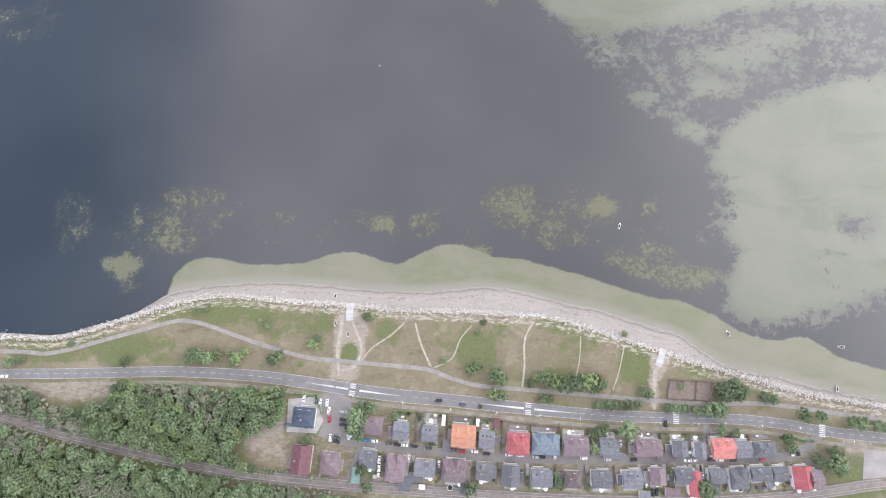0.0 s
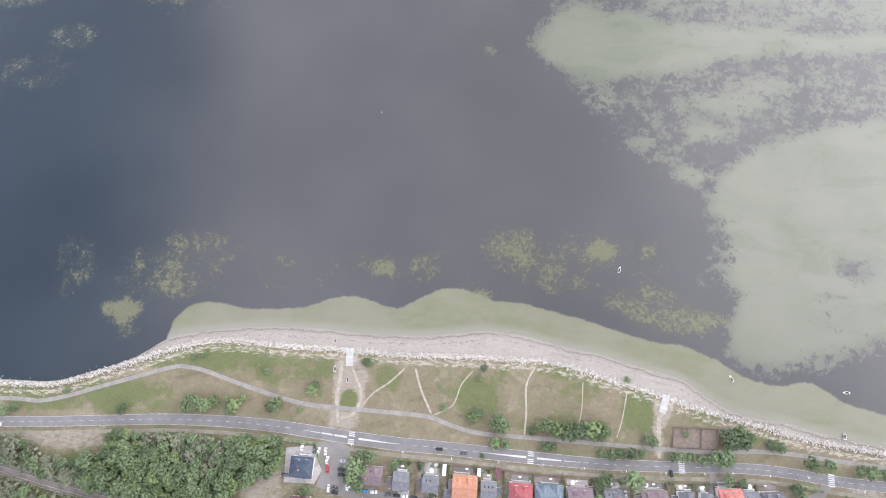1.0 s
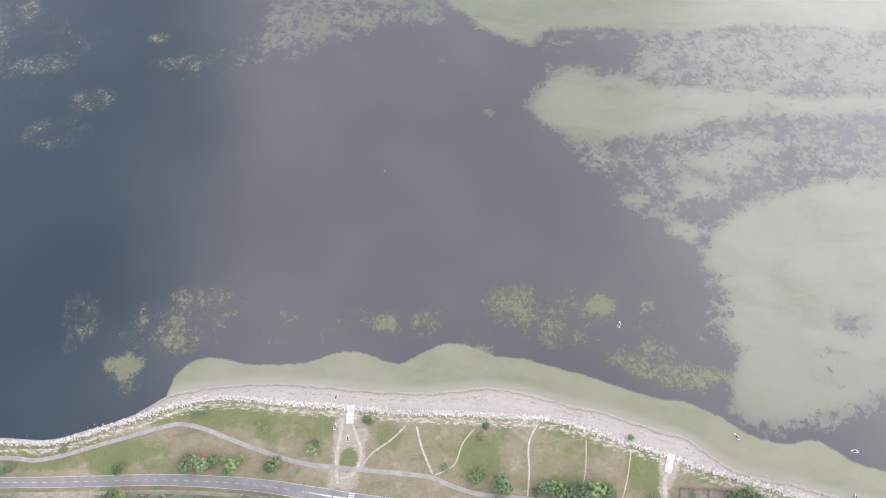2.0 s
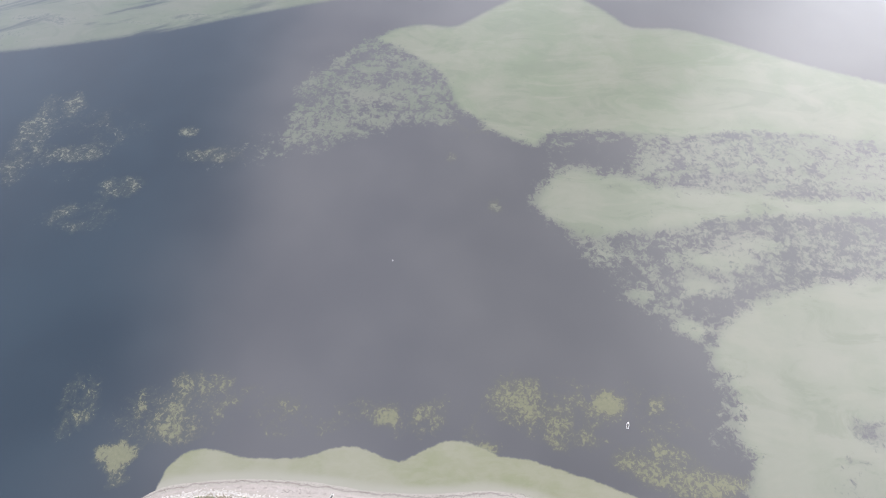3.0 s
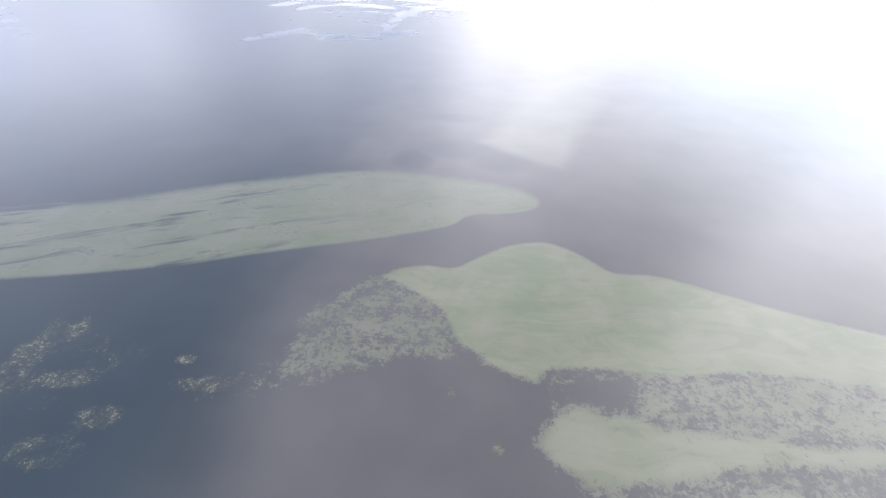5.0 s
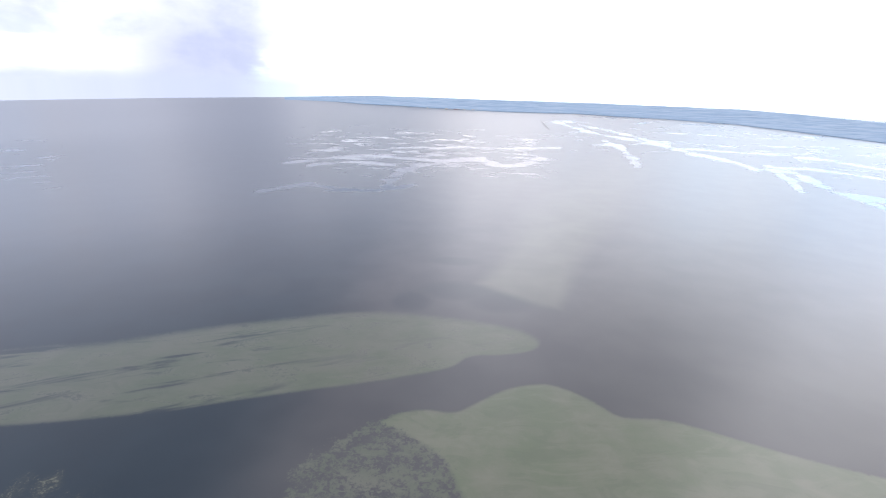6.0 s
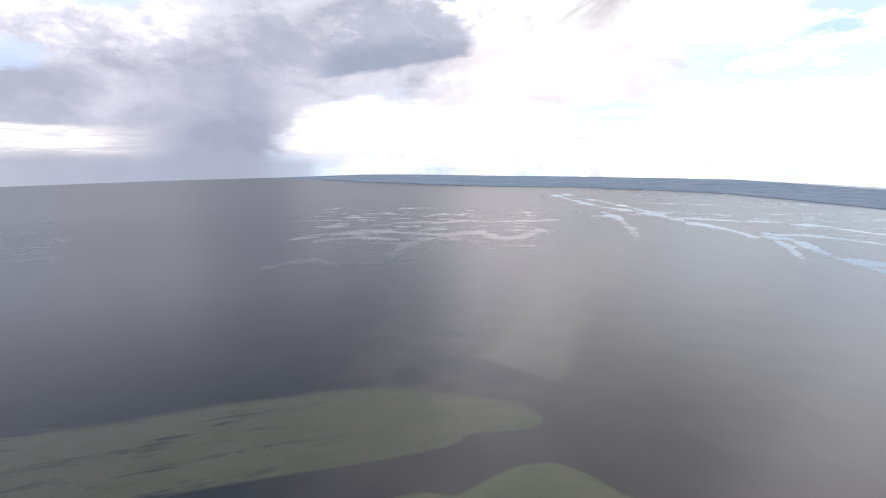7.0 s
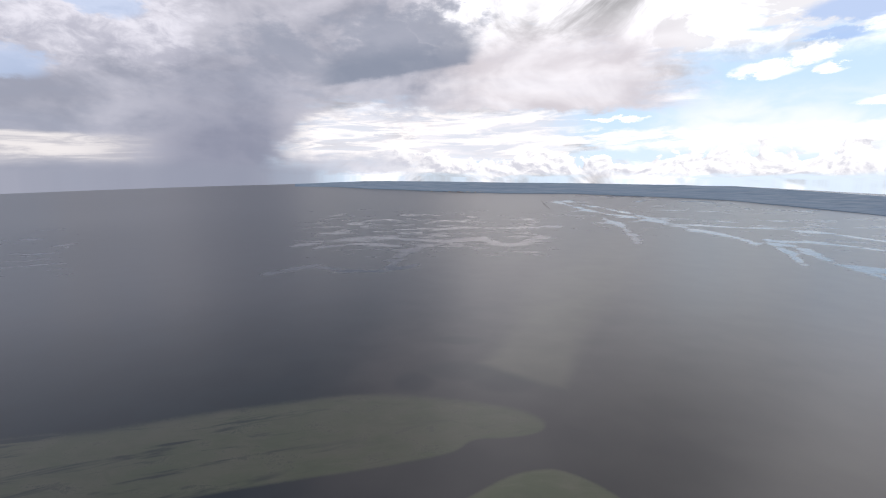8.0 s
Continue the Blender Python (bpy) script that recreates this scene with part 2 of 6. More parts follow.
M = {
    "asphalt": surface("asphalt", (0.185, 0.176, 0.174), (0.235, 0.225, 0.222), 0.25, 3.0, 0.9),
    "lane": surface("worn_asphalt", (0.185, 0.172, 0.16), (0.24, 0.224, 0.21), 0.2, 2.0, 0.9),
    "gravel": surface("gravel_path", (0.215, 0.20, 0.182), (0.29, 0.272, 0.25), 0.3, 3.0, 0.95),
    "dirt": surface("trodden_sand", (0.27, 0.24, 0.19), (0.39, 0.35, 0.29), 0.4, 3.0, 0.95),
    "verge": surface("dry_verge", (0.16, 0.148, 0.115), (0.27, 0.245, 0.20), 0.25, 2.5, 0.95),
    "concrete": surface("pale_concrete", (0.36, 0.35, 0.335), (0.48, 0.47, 0.45), 0.5, 4.0, 0.85),
    "paving": surface("paving", (0.30, 0.28, 0.27), (0.42, 0.40, 0.38), 0.4, 4.0, 0.85),
    "paint": surface("road_paint", (0.45, 0.45, 0.45), (0.68, 0.68, 0.68), 0.8, 6.0, 0.7),
    "ballast": surface("ballast", (0.165, 0.142, 0.124), (0.265, 0.232, 0.205), 0.3, 5.0, 0.95),
    "steel": surface("rail_steel", (0.36, 0.34, 0.33), (0.50, 0.48, 0.46), 0.5, 4.0, 0.45, 0.7),
    "sleeper": surface("concrete_sleeper", (0.185, 0.162, 0.145), (0.245, 0.22, 0.20), 1.0, 6.0, 0.9),
    "stone": surface("shore_stone", (0.27, 0.25, 0.225), (0.56, 0.53, 0.485), 0.7, 4.0, 0.85, vary=0.25),
    "lawn_dry": surface("dry_lawn", (0.205, 0.172, 0.108), (0.300, 0.255, 0.170), 0.35, 2.5, 0.95),
    "lawn_green": surface("garden_lawn", (0.125, 0.138, 0.064), (0.205, 0.210, 0.115), 0.35, 2.5, 0.95),
    "earth": surface("dug_earth", (0.150, 0.118, 0.096), (0.225, 0.182, 0.150), 0.5, 3.0, 0.95),
    "grit": surface("grey_grit_yard", (0.225, 0.208, 0.20), (0.325, 0.30, 0.285), 0.12, 2.0, 0.95),
    "wrack": surface("dried_seaweed", (0.05, 0.04, 0.035), (0.12, 0.10, 0.08), 1.0, 6.0, 0.9),
    "white_wall": surface("white_render", (0.70, 0.69, 0.67), (0.82, 0.81, 0.79), 0.4, 3.0, 0.8, vary=0.06),
    "cream_wall": surface("cream_render", (0.52, 0.46, 0.38), (0.64, 0.58, 0.49), 0.4, 3.0, 0.8, vary=0.1),
    "slate": surface("slate_roof", (0.105, 0.107, 0.118), (0.165, 0.168, 0.182), 0.5, 5.0, 0.85, bump=0.3, vary=0.2),
    "mauve": surface("weathered_brown_roof", (0.135, 0.098, 0.108), (0.205, 0.155, 0.167), 0.5, 5.0, 0.7, bump=0.3, vary=0.15),
    "maroon": surface("maroon_roof", (0.105, 0.045, 0.052), (0.165, 0.075, 0.083), 0.5, 5.0, 0.6, bump=0.3),
    "navy": surface("dark_blue_roof", (0.030, 0.042, 0.065), (0.058, 0.075, 0.105), 0.5, 5.0, 0.5, bump=0.3),
    "bluegrey": surface("blue_grey_roof", (0.10, 0.13, 0.155), (0.165, 0.20, 0.23), 0.5, 5.0, 0.6, bump=0.3),
    "orange": surface("orange_tile_roof", (0.38, 0.17, 0.10), (0.50, 0.25, 0.16), 0.5, 5.0, 0.7, bump=0.3),
    "red": surface("red_tile_roof", (0.27, 0.06, 0.068), (0.37, 0.11, 0.115), 0.5, 5.0, 0.6, bump=0.3),
    "salmon": surface("salmon_tile_roof", (0.36, 0.11, 0.09), (0.47, 0.19, 0.155), 0.5, 5.0, 0.6, bump=0.3),
    "brown": surface("dark_brown_roof", (0.08, 0.065, 0.065), (0.13, 0.11, 0.105), 0.5, 5.0, 0.7, bump=0.3),
    "teal": surface("green_sheet_roof", (0.12, 0.20, 0.17), (0.19, 0.29, 0.25), 0.5, 4.0, 0.5),
    "brick": surface("chimney_brick", (0.28, 0.16, 0.12), (0.42, 0.27, 0.21), 2.0, 9.0, 0.85),
    "frame": surface("white_window_frame", (0.74, 0.74, 0.74), (0.84, 0.84, 0.84), 1.0, 6.0, 0.5),
    "door": surface("wooden_door", (0.16, 0.09, 0.05), (0.26, 0.15, 0.09), 1.0, 7.0, 0.6),
    "bark": surface("bark", (0.10, 0.075, 0.055), (0.20, 0.16, 0.12), 1.5, 8.0, 0.9),
    "timber": surface("weathered_timber", (0.16, 0.13, 0.10), (0.28, 0.24, 0.19), 1.0, 7.0, 0.85),
    "rubber": surface("tyre_rubber", (0.02, 0.02, 0.02), (0.035, 0.035, 0.035), 3.0, 12.0, 0.8),
}


def glass():
    mat, n, bsdf = material("window_glass", 0.08)
    bsdf.inputs["Base Color"].default_value = (0.03, 0.04, 0.05, 1)
    bsdf.inputs["Specular IOR Level"].default_value = 0.8
    return mat


M["glass"] = glass()


def leaf_material(name, dark, light, vary=0.3):
    mat, n, bsdf = material(name, 0.75, 0.0, 0.25)
    info = n.add("ShaderNodeObjectInfo").outputs["Random"]
    isl = n.add("ShaderNodeNewGeometry").outputs["Random Per Island"]
    co = n.add("ShaderNodeTexCoord").outputs["Object"]
    fac = n.m("ADD", n.m("MULTIPLY", isl, 0.6), n.m("MULTIPLY", n.noise(co, 1.2, 4), 0.4))
    c = n.mix(fac, dark, light)
    c = n.mix(1.0, c, n.xyz(*[n.m("ADD", 1.0 - vary, n.m("MULTIPLY", info, 2 * vary))] * 3), "MULTIPLY")
    n.tree.links.new(c, bsdf.inputs["Base Color"])
    return mat


LEAF = {
    "green": leaf_material("leaf_green", (0.092, 0.126, 0.062), (0.190, 0.242, 0.128)),
    "grey": leaf_material("leaf_grey_green", (0.130, 0.140, 0.092), (0.225, 0.240, 0.164)),
    "dark": leaf_material("leaf_dark_green", (0.078, 0.110, 0.056), (0.165, 0.212, 0.112)),
    "fresh": leaf_material("leaf_fresh_green", (0.104, 0.144, 0.056), (0.208, 0.264, 0.122)),
}


def water_material():
    """Lagoon water: dark over the deep, pale green over shoals, with weed clumps and wind slicks."""
    mat, n, bsdf = material("lagoon_water", 0.2)
    pos = n.add("ShaderNodeNewGeometry").outputs["Position"]
    flatpos = n.xyz(n.attr("east"), n.attr("north"), 0.0)
    north = n.attr("north")
    cover, ragged, patch = n.attr("cover"), n.attr("ragged"), n.attr("patch")
    outer = n.attr("outer")

    def off(v, k):
        return n.m("MULTIPLY", n.m("SUBTRACT", v, 0.5), k)

    wob = n.noise(flatpos, 0.016, 6, 0.6)
    swell = n.noise(flatpos, 0.010, 2, 0.5)
    clump = n.noise(flatpos, 0.22, 6, 0.72, 0.8)
    mid = n.noise(flatpos, 0.062, 6, 0.62, 0.7)
    drift = n.noise(n.scaled(flatpos, 0.55, 1.25, 0), 0.030, 6, 0.62, 0.9)
    deep = n.mix(n.step(swell, 0.35, 0.65), (0.006, 0.017, 0.027), (0.009, 0.022, 0.033))
    # grey paleness put into the colour for sky and haze mirrored mid-bay
    sky_tint = n.mix(n.step(swell, 0.3, 0.7), (0.062, 0.062, 0.065), (0.076, 0.075, 0.076))
    deep = n.mix(n.step(n.m("ADD", n.attr("sky_tint"), off(swell, 0.2)), 0.1, 0.9), deep, sky_tint)
    away = n.step(north, 180.0, 420.0)
    sand = n.mix(n.step(wob, 0.35, 0.65), (0.150, 0.156, 0.090), (0.185, 0.182, 0.128))
    ripple = n.step(n.noise(n.scaled(flatpos, 0.5, 1.2, 0), 0.12, 6, 0.7, 0.4), 0.38, 0.62)
    sand = n.mix(n.m("MULTIPLY", ripple, 0.4), sand, (0.205, 0.199, 0.150))
    # landward bank paler than the seaward: haze over it is in the colour
    bank = n.mix(n.step(wob, 0.35, 0.65), n.mix(away, (0.142, 0.152, 0.112), (0.112, 0.131, 0.084)), n.mix(away, (0.165, 0.168, 0.130), (0.140, 0.147, 0.106)))
    bank = n.mix(n.m("MULTIPLY", n.step(drift, 0.50, 0.64), 0.30), bank, (0.185, 0.182, 0.140))
    bank = n.mix(n.m("MULTIPLY", n.step(drift, 0.48, 0.36), 0.35), bank, (0.090, 0.106, 0.070))
    sand = n.mix(n.step(n.attr("shelf"), -1.5, 1.0), bank, sand)
    sand = n.mix(n.step(n.attr("near"), 0.35, 1.0), sand, (0.222, 0.216, 0.172))
    # shoals: firm where the cover is full, broken into clumps of weed where it is thin
    ruffle = n.m("ADD", off(clump, 1.8), n.m("ADD", off(mid, 1.3), off(drift, 0.7)))
    solid = n.step(n.m("ADD", cover, n.m("MULTIPLY", ragged, ruffle)), 0.36, 0.74)
    shelf = n.step(n.m("ADD", n.attr("shelf"), n.m("ADD", off(mid, 4.0), off(clump, 3.0))), -0.5, 1.1)
    solid = n.m("MULTIPLY", n.m("MULTIPLY", solid, n.step(cover, 0.02, 0.14)), n.m("ADD", 0.62, n.m("MULTIPLY", n.step(cover, 0.5, 0.95), 0.38)))
    solid = n.m("MAXIMUM", solid, shelf)
    # long dark streaks of deeper water lie across the outer shoal
    slant = n.xyz(n.m("ADD", n.attr("east"), n.m("MULTIPLY", north, 0.3)), n.m("SUBTRACT", north, n.m("MULTIPLY", n.attr("east"), 0.36)), 0.0)
    streak = n.m("MULTIPLY", n.step(n.noise(n.scaled(slant, 0.14, 1.0, 0), 0.040, 5, 0.6, 0.5), 0.55, 0.66), n.m("ADD", 0.35, n.m("MULTIPLY", n.step(n.attr("east"), -120.0, -330.0), 0.5)))
    fret = n.m("MULTIPLY", n.step(n.m("ADD", off(drift, 1.2), off(clump, 0.8)), 0.08, 0.28), 0.5)
    solid = n.m("MULTIPLY", solid, n.m("SUBTRACT", 1.0, n.m("MULTIPLY", n.m("MAXIMUM", streak, fret), outer)))
    tongue = n.m("MULTIPLY", n.attr("tongue"), n.m("ADD", 0.50, off(swell, 0.4)))
    deep = n.mix(n.m("MULTIPLY", n.attr("hole"), 0.5), deep, (0.020, 0.030, 0.038))
    deep = n.mix(tongue, deep, (0.165, 0.170, 0.130))
    # weed in the shallows off the beach
    tuft = n.noise(flatpos, 0.5, 4, 0.6)
    fleck = n.noise(flatpos, 0.36, 5, 0.72, 0.8)
    broken = n.step(n.m("ADD", patch, n.m("ADD", off(fleck, 2.2), off(mid, 1.5))), 0.52, 0.86)
    faint = n.step(n.m("ADD", patch, n.m("ADD", off(fleck, 0.8), off(mid, 1.4))), 0.20, 0.75)
    weed = n.mix(n.step(north, 110.0, 200.0), n.mix(tuft, (0.105, 0.108, 0.058), (0.200, 0.192, 0.112)), n.mix(tuft, (0.095, 0.104, 0.075), (0.195, 0.195, 0.146)))
    col = n.mix(n.m("MULTIPLY", n.m("MULTIPLY", faint, n.step(patch, 0.04, 0.2)), 0.35), deep, (0.085, 0.086, 0.052))
    col = n.mix(n.m("MULTIPLY", n.m("MULTIPLY", broken, n.step(patch, 0.04, 0.20)), 0.68), col, weed)
    # outer shoal fainter; a dimmer, vignetted look is put into its western end
    shoal_fade = n.m("SUBTRACT", 1.0, n.m("MULTIPLY", outer, n.m("ADD", 0.25, n.m("MULTIPLY", n.step(n.attr("east"), -200.0, -420.0), 0.08))))
    col = n.mix(n.m("MULTIPLY", solid, shoal_fade), col, sand)
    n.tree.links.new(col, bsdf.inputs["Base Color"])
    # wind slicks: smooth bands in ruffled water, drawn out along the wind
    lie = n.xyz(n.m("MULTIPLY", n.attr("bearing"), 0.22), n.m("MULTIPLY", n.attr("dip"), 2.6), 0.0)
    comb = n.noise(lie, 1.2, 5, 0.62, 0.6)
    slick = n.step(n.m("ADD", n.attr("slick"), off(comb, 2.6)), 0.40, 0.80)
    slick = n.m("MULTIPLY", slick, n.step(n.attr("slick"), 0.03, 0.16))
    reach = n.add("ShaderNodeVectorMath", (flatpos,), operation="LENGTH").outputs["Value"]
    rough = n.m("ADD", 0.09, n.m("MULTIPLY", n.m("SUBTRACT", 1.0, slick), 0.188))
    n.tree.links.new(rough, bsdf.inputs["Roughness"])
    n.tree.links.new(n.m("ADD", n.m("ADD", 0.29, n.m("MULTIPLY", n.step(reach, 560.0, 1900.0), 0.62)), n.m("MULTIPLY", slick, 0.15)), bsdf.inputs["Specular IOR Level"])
    bsdf.inputs["IOR"].default_value = 1.6
    # the water's level surface, where the far sheet climbs
    near = n.add("ShaderNodeVectorMath", (n.scaled(pos, 1, 1, 0),), operation="LENGTH").outputs["Value"]
    out = n.add("ShaderNodeVectorMath", (n.scaled(pos, 1, 1, 0),), operation="NORMALIZE").outputs[0]
    lean = n.m("ADD", n.m("MULTIPLY", n.step(near, 700.0, 1200.0), -0.014), n.m("MULTIPLY", n.step(near, 1600.0, 3100.0), -0.014))
    up = n.add("ShaderNodeVectorMath", (out,), operation="SCALE")
    n.tree.links.new(lean, up.inputs["Scale"])
    n.tree.links.new(n.add("ShaderNodeVectorMath", (up.outputs[0], (0, 0, 1)), operation="ADD").outputs[0], bsdf.inputs["Normal"])
    return mat


def ground_material():
    """Coast ground: sand by the water, meadow of dry and green grass, trodden earth in the yards."""
    mat, n, bsdf = material("coast_ground", 0.95, 0.0, 0.2)
    pos = n.scaled(n.add("ShaderNodeNewGeometry").outputs["Position"], 1, 1, 0)
    big, mid, fine = n.noise(pos, 0.035, 5, 0.6), n.noise(pos, 0.16, 6, 0.65), n.noise(pos, 1.2, 4, 0.65)
    dry = n.mix(mid, (0.128, 0.108, 0.068), (0.252, 0.213, 0.150))
    green = n.mix(n.m("ADD", n.m("MULTIPLY", mid, 0.6), n.m("MULTIPLY", fine, 0.4)), (0.076, 0.090, 0.036), (0.165, 0.178, 0.086))
    lush = n.step(n.m("ADD", n.attr("green"), n.m("ADD", n.m("MULTIPLY", n.m("SUBTRACT", mid, 0.5), 2.0), n.m("MULTIPLY", n.m("SUBTRACT", big, 0.5), 1.9))), 0.22, 0.86)
    straw = n.noise(n.scaled(pos, 0.7, 1.3, 0), 0.075, 6, 0.7, 0.6)
    dry = n.mix(n.m("MULTIPLY", n.step(straw, 0.52, 0.66), 0.55), dry, (0.285, 0.248, 0.180))
    dry = n.mix(n.m("MULTIPLY", n.step(straw, 0.46, 0.34), 0.5), dry, (0.100, 0.098, 0.052))
    col = n.mix(lush, dry, green)
    rubble = n.noise(n.scaled(pos, 0.55, 1.5, 0), 0.45, 6, 0.72, 0.5)
    bare = n.mix(rubble, (0.19, 0.160, 0.128), (0.36, 0.318, 0.265))
    col = n.mix(n.step(n.m("ADD", n.attr("bare"), n.m("MULTIPLY", n.m("SUBTRACT", n.m("ADD", n.m("MULTIPLY", mid, 0.6), n.m("MULTIPLY", rubble, 0.4)), 0.5), 2.0)), 0.32, 0.72), col, bare)
    col = n.mix(n.step(n.m("ADD", n.attr("debris"), n.m("MULTIPLY", n.m("SUBTRACT", rubble, 0.5), 3.2)), 0.72, 1.25), col, n.mix(fine, (0.27, 0.235, 0.19), (0.46, 0.425, 0.37)))
    sand = n.mix(n.noise(n.scaled(pos, 0.4, 1.4, 0), 0.22, 6, 0.65), (0.262, 0.233, 0.207), (0.370, 0.335, 0.300))
    wet = n.step(n.m("ADD", n.attr("wet"), n.m("MULTIPLY", n.m("SUBTRACT", mid, 0.5), 0.6)), 0.4, 0.7)
    sand = n.mix(n.m("MULTIPLY", wet, 0.55), sand, (0.25, 0.235, 0.20))
    # lines of wrack left by the water, wavering along the beach
    tide = n.m("ADD", n.m("MULTIPLY", n.attr("tide"), 20.0), n.m("ADD", n.m("MULTIPLY", n.m("SUBTRACT", mid, 0.5), 4.0), n.m("MULTIPLY", n.m("SUBTRACT", big, 0.5), 6.0)))
    first = n.step(n.m("ABSOLUTE", n.m("SUBTRACT", tide, 1.6)), 0.60, 0.15)
    second = n.m("MULTIPLY", n.step(n.m("ABSOLUTE", n.m("SUBTRACT", tide, 5.2)), 0.8, 0.2), n.step(n.noise(pos, 0.3, 5, 0.7), 0.46, 0.62))
    sand = n.mix(n.m("MULTIPLY", n.m("MAXIMUM", first, second), 0.45), sand, (0.115, 0.100, 0.085))
    col = n.mix(n.step(n.m("ADD", n.attr("sand"), n.m("MULTIPLY", n.m("SUBTRACT", mid, 0.5), 0.25)), 0.42, 0.58), col, sand)
    grain = n.m("ADD", 0.45, n.m("ADD", n.m("MULTIPLY", fine, 0.6), n.m("MULTIPLY", n.noise(pos, 0.5, 5, 0.7), 0.5)))
    col = n.mix(1.0, col, n.xyz(grain, grain, grain), "MULTIPLY")
    n.tree.links.new(col, bsdf.inputs["Base Color"])
    return mat


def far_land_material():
    """Fields and woods far off, with the blue haze of distance put into their colours."""
    mat, n, bsdf = material("far_land_hazed", 0.95, 0.0, 0.2)
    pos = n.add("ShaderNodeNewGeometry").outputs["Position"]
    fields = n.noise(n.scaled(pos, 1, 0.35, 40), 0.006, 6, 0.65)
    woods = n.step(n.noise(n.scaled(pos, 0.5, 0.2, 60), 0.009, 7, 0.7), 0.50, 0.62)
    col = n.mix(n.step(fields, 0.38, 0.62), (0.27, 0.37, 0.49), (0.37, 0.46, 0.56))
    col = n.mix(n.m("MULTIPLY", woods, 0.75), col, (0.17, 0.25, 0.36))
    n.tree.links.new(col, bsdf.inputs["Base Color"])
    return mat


M["water"], M["ground"], M["far_land_hazed"] = water_material(), ground_material(), far_land_material()

# ---- mesh helpers ----
def obj(name, bm, mats, parent=None, label=""):
    me = bpy.data.meshes.new(name)
    bm.to_mesh(me)
    bm.free()
    for mt in mats if isinstance(mats, (list, tuple)) else [mats]:
        me.materials.append(mt)
    ob = new(name, me)
    if parent:
        ob.parent = parent
    if label:
        ob["label"] = label
    return ob


def part(name, bm, mat, parent, label=""):
    return obj(name, bm, mat, parent, label)


def sheet(name, verts, faces, mat):
    me = bpy.data.meshes.new(name)
    me.from_pydata(verts, [], faces)
    me.materials.append(mat)
    return new(name, me)


def box_in(bm, cx, cy, cz, sx, sy, sz, rz=0.0, mi=0):
    made = bmesh.ops.create_cube(bm, size=1.0, matrix=Matrix.Translation((cx, cy, cz)) @ Matrix.Rotation(rz, 4, "Z") @ Matrix.Diagonal((sx, sy, sz, 1)))
    for f in {f for v in made["verts"] for f in v.link_faces}:
        f.material_index = mi
    return made["verts"]


def smooth(points, step=3.0):
    """A smooth run of points through the given ones."""
    p = np.array([points[0]] + list(points) + [points[-1]], float)
    out = []
    for i in range(1, len(p) - 2):
        a, b, c, d = p[i - 1:i + 3]
        k = max(1, int(np.linalg.norm(c - b) / step))
        for s in np.arange(k) / k:
            out.append(0.5 * (2 * b + (c - a) * s + (2 * a - 5 * b + 4 * c - d) * s * s + (3 * b - a - 3 * c + d) * s ** 3))
    out.append(p[-1])
    return np.array(out)


def sides(line):
    t = np.gradient(line, axis=0)
    t /= np.linalg.norm(t, axis=1)[:, None] + 1e-9
    return np.stack([-t[:, 1], t[:, 0]], 1)


def ribbon(name, points, width, z, mat, shift=0.0, thick=0.0):
    line = smooth(points) if len(points) < 60 else np.array(points)
    nrm = sides(line)
    wid = np.asarray(width(np.linspace(0, 1, len(line))) if callable(width) else np.full(len(line), width), float)[:, None]
    left, right = line + nrm * (shift + wid / 2), line + nrm * (shift - wid / 2)
    k = len(line)
    verts = [(x, y, z) for x, y in left] + [(x, y, z) for x, y in right]
    faces = [(i, k + i, k + i + 1, i + 1) for i in range(k - 1)]
    if thick:
        verts += [(x, y, z - thick) for x, y in left] + [(x, y, z - thick) for x, y in right]
        faces += [(i, i + 1, 2 * k + i + 1, 2 * k + i) for i in range(k - 1)] + [(k + i + 1, k + i, 3 * k + i, 3 * k + i + 1) for i in range(k - 1)]
    return sheet(name, verts, faces, mat)


def signed(poly, x, y):
    """Distance to a closed outline, above zero inside."""
    poly = np.asarray(poly, float)
    best, inside = np.full(x.shape, 1e12), np.zeros(x.shape, bool)
    for (ax, ay), (bx, by) in zip(poly, np.roll(poly, -1, 0)):
        dx, dy = bx - ax, by - ay
        s = np.clip(((x - ax) * dx + (y - ay) * dy) / (dx * dx + dy * dy + 1e-12), 0, 1)
        best = np.minimum(best, (x - ax - s * dx) ** 2 + (y - ay - s * dy) ** 2)
        if ay != by:
            inside ^= ((ay > y) != (by > y)) & (x < dx * (y - ay) / dy + ax)
    return np.where(inside, 1, -1) * np.sqrt(best)


def grid_lines(lo, hi, a, b, step, growth=1.25):
    """Grid lines from a to b every step, wider and wider out to lo and hi."""
    mid = list(np.arange(a, b + 1e-6, step))
    left, right, s = [], [], step
    v = a
    while v > lo:
        s *= growth
        v -= s
        left.append(max(v, lo))
    v, s = b, step
    while v < hi:
        s *= growth
        v += s
        right.append(min(v, hi))
    return np.array(left[::-1] + mid + right)


def put_attr(ob, name, values):
    ob.data.attributes.new(name, "FLOAT", "POINT").data.foreach_set("value", np.asarray(values, np.float32).ravel())


def ramp(v, lo, hi):
    s = np.clip((v - lo) / (hi - lo), 0, 1)
    return s * s * (3 - 2 * s)


EYE = 337.0           # height from which the far water is seen
RISE = 0.0762         # slope by which the far water climbs to the horizon
LAND = 2.0            # height of the coast land over the water


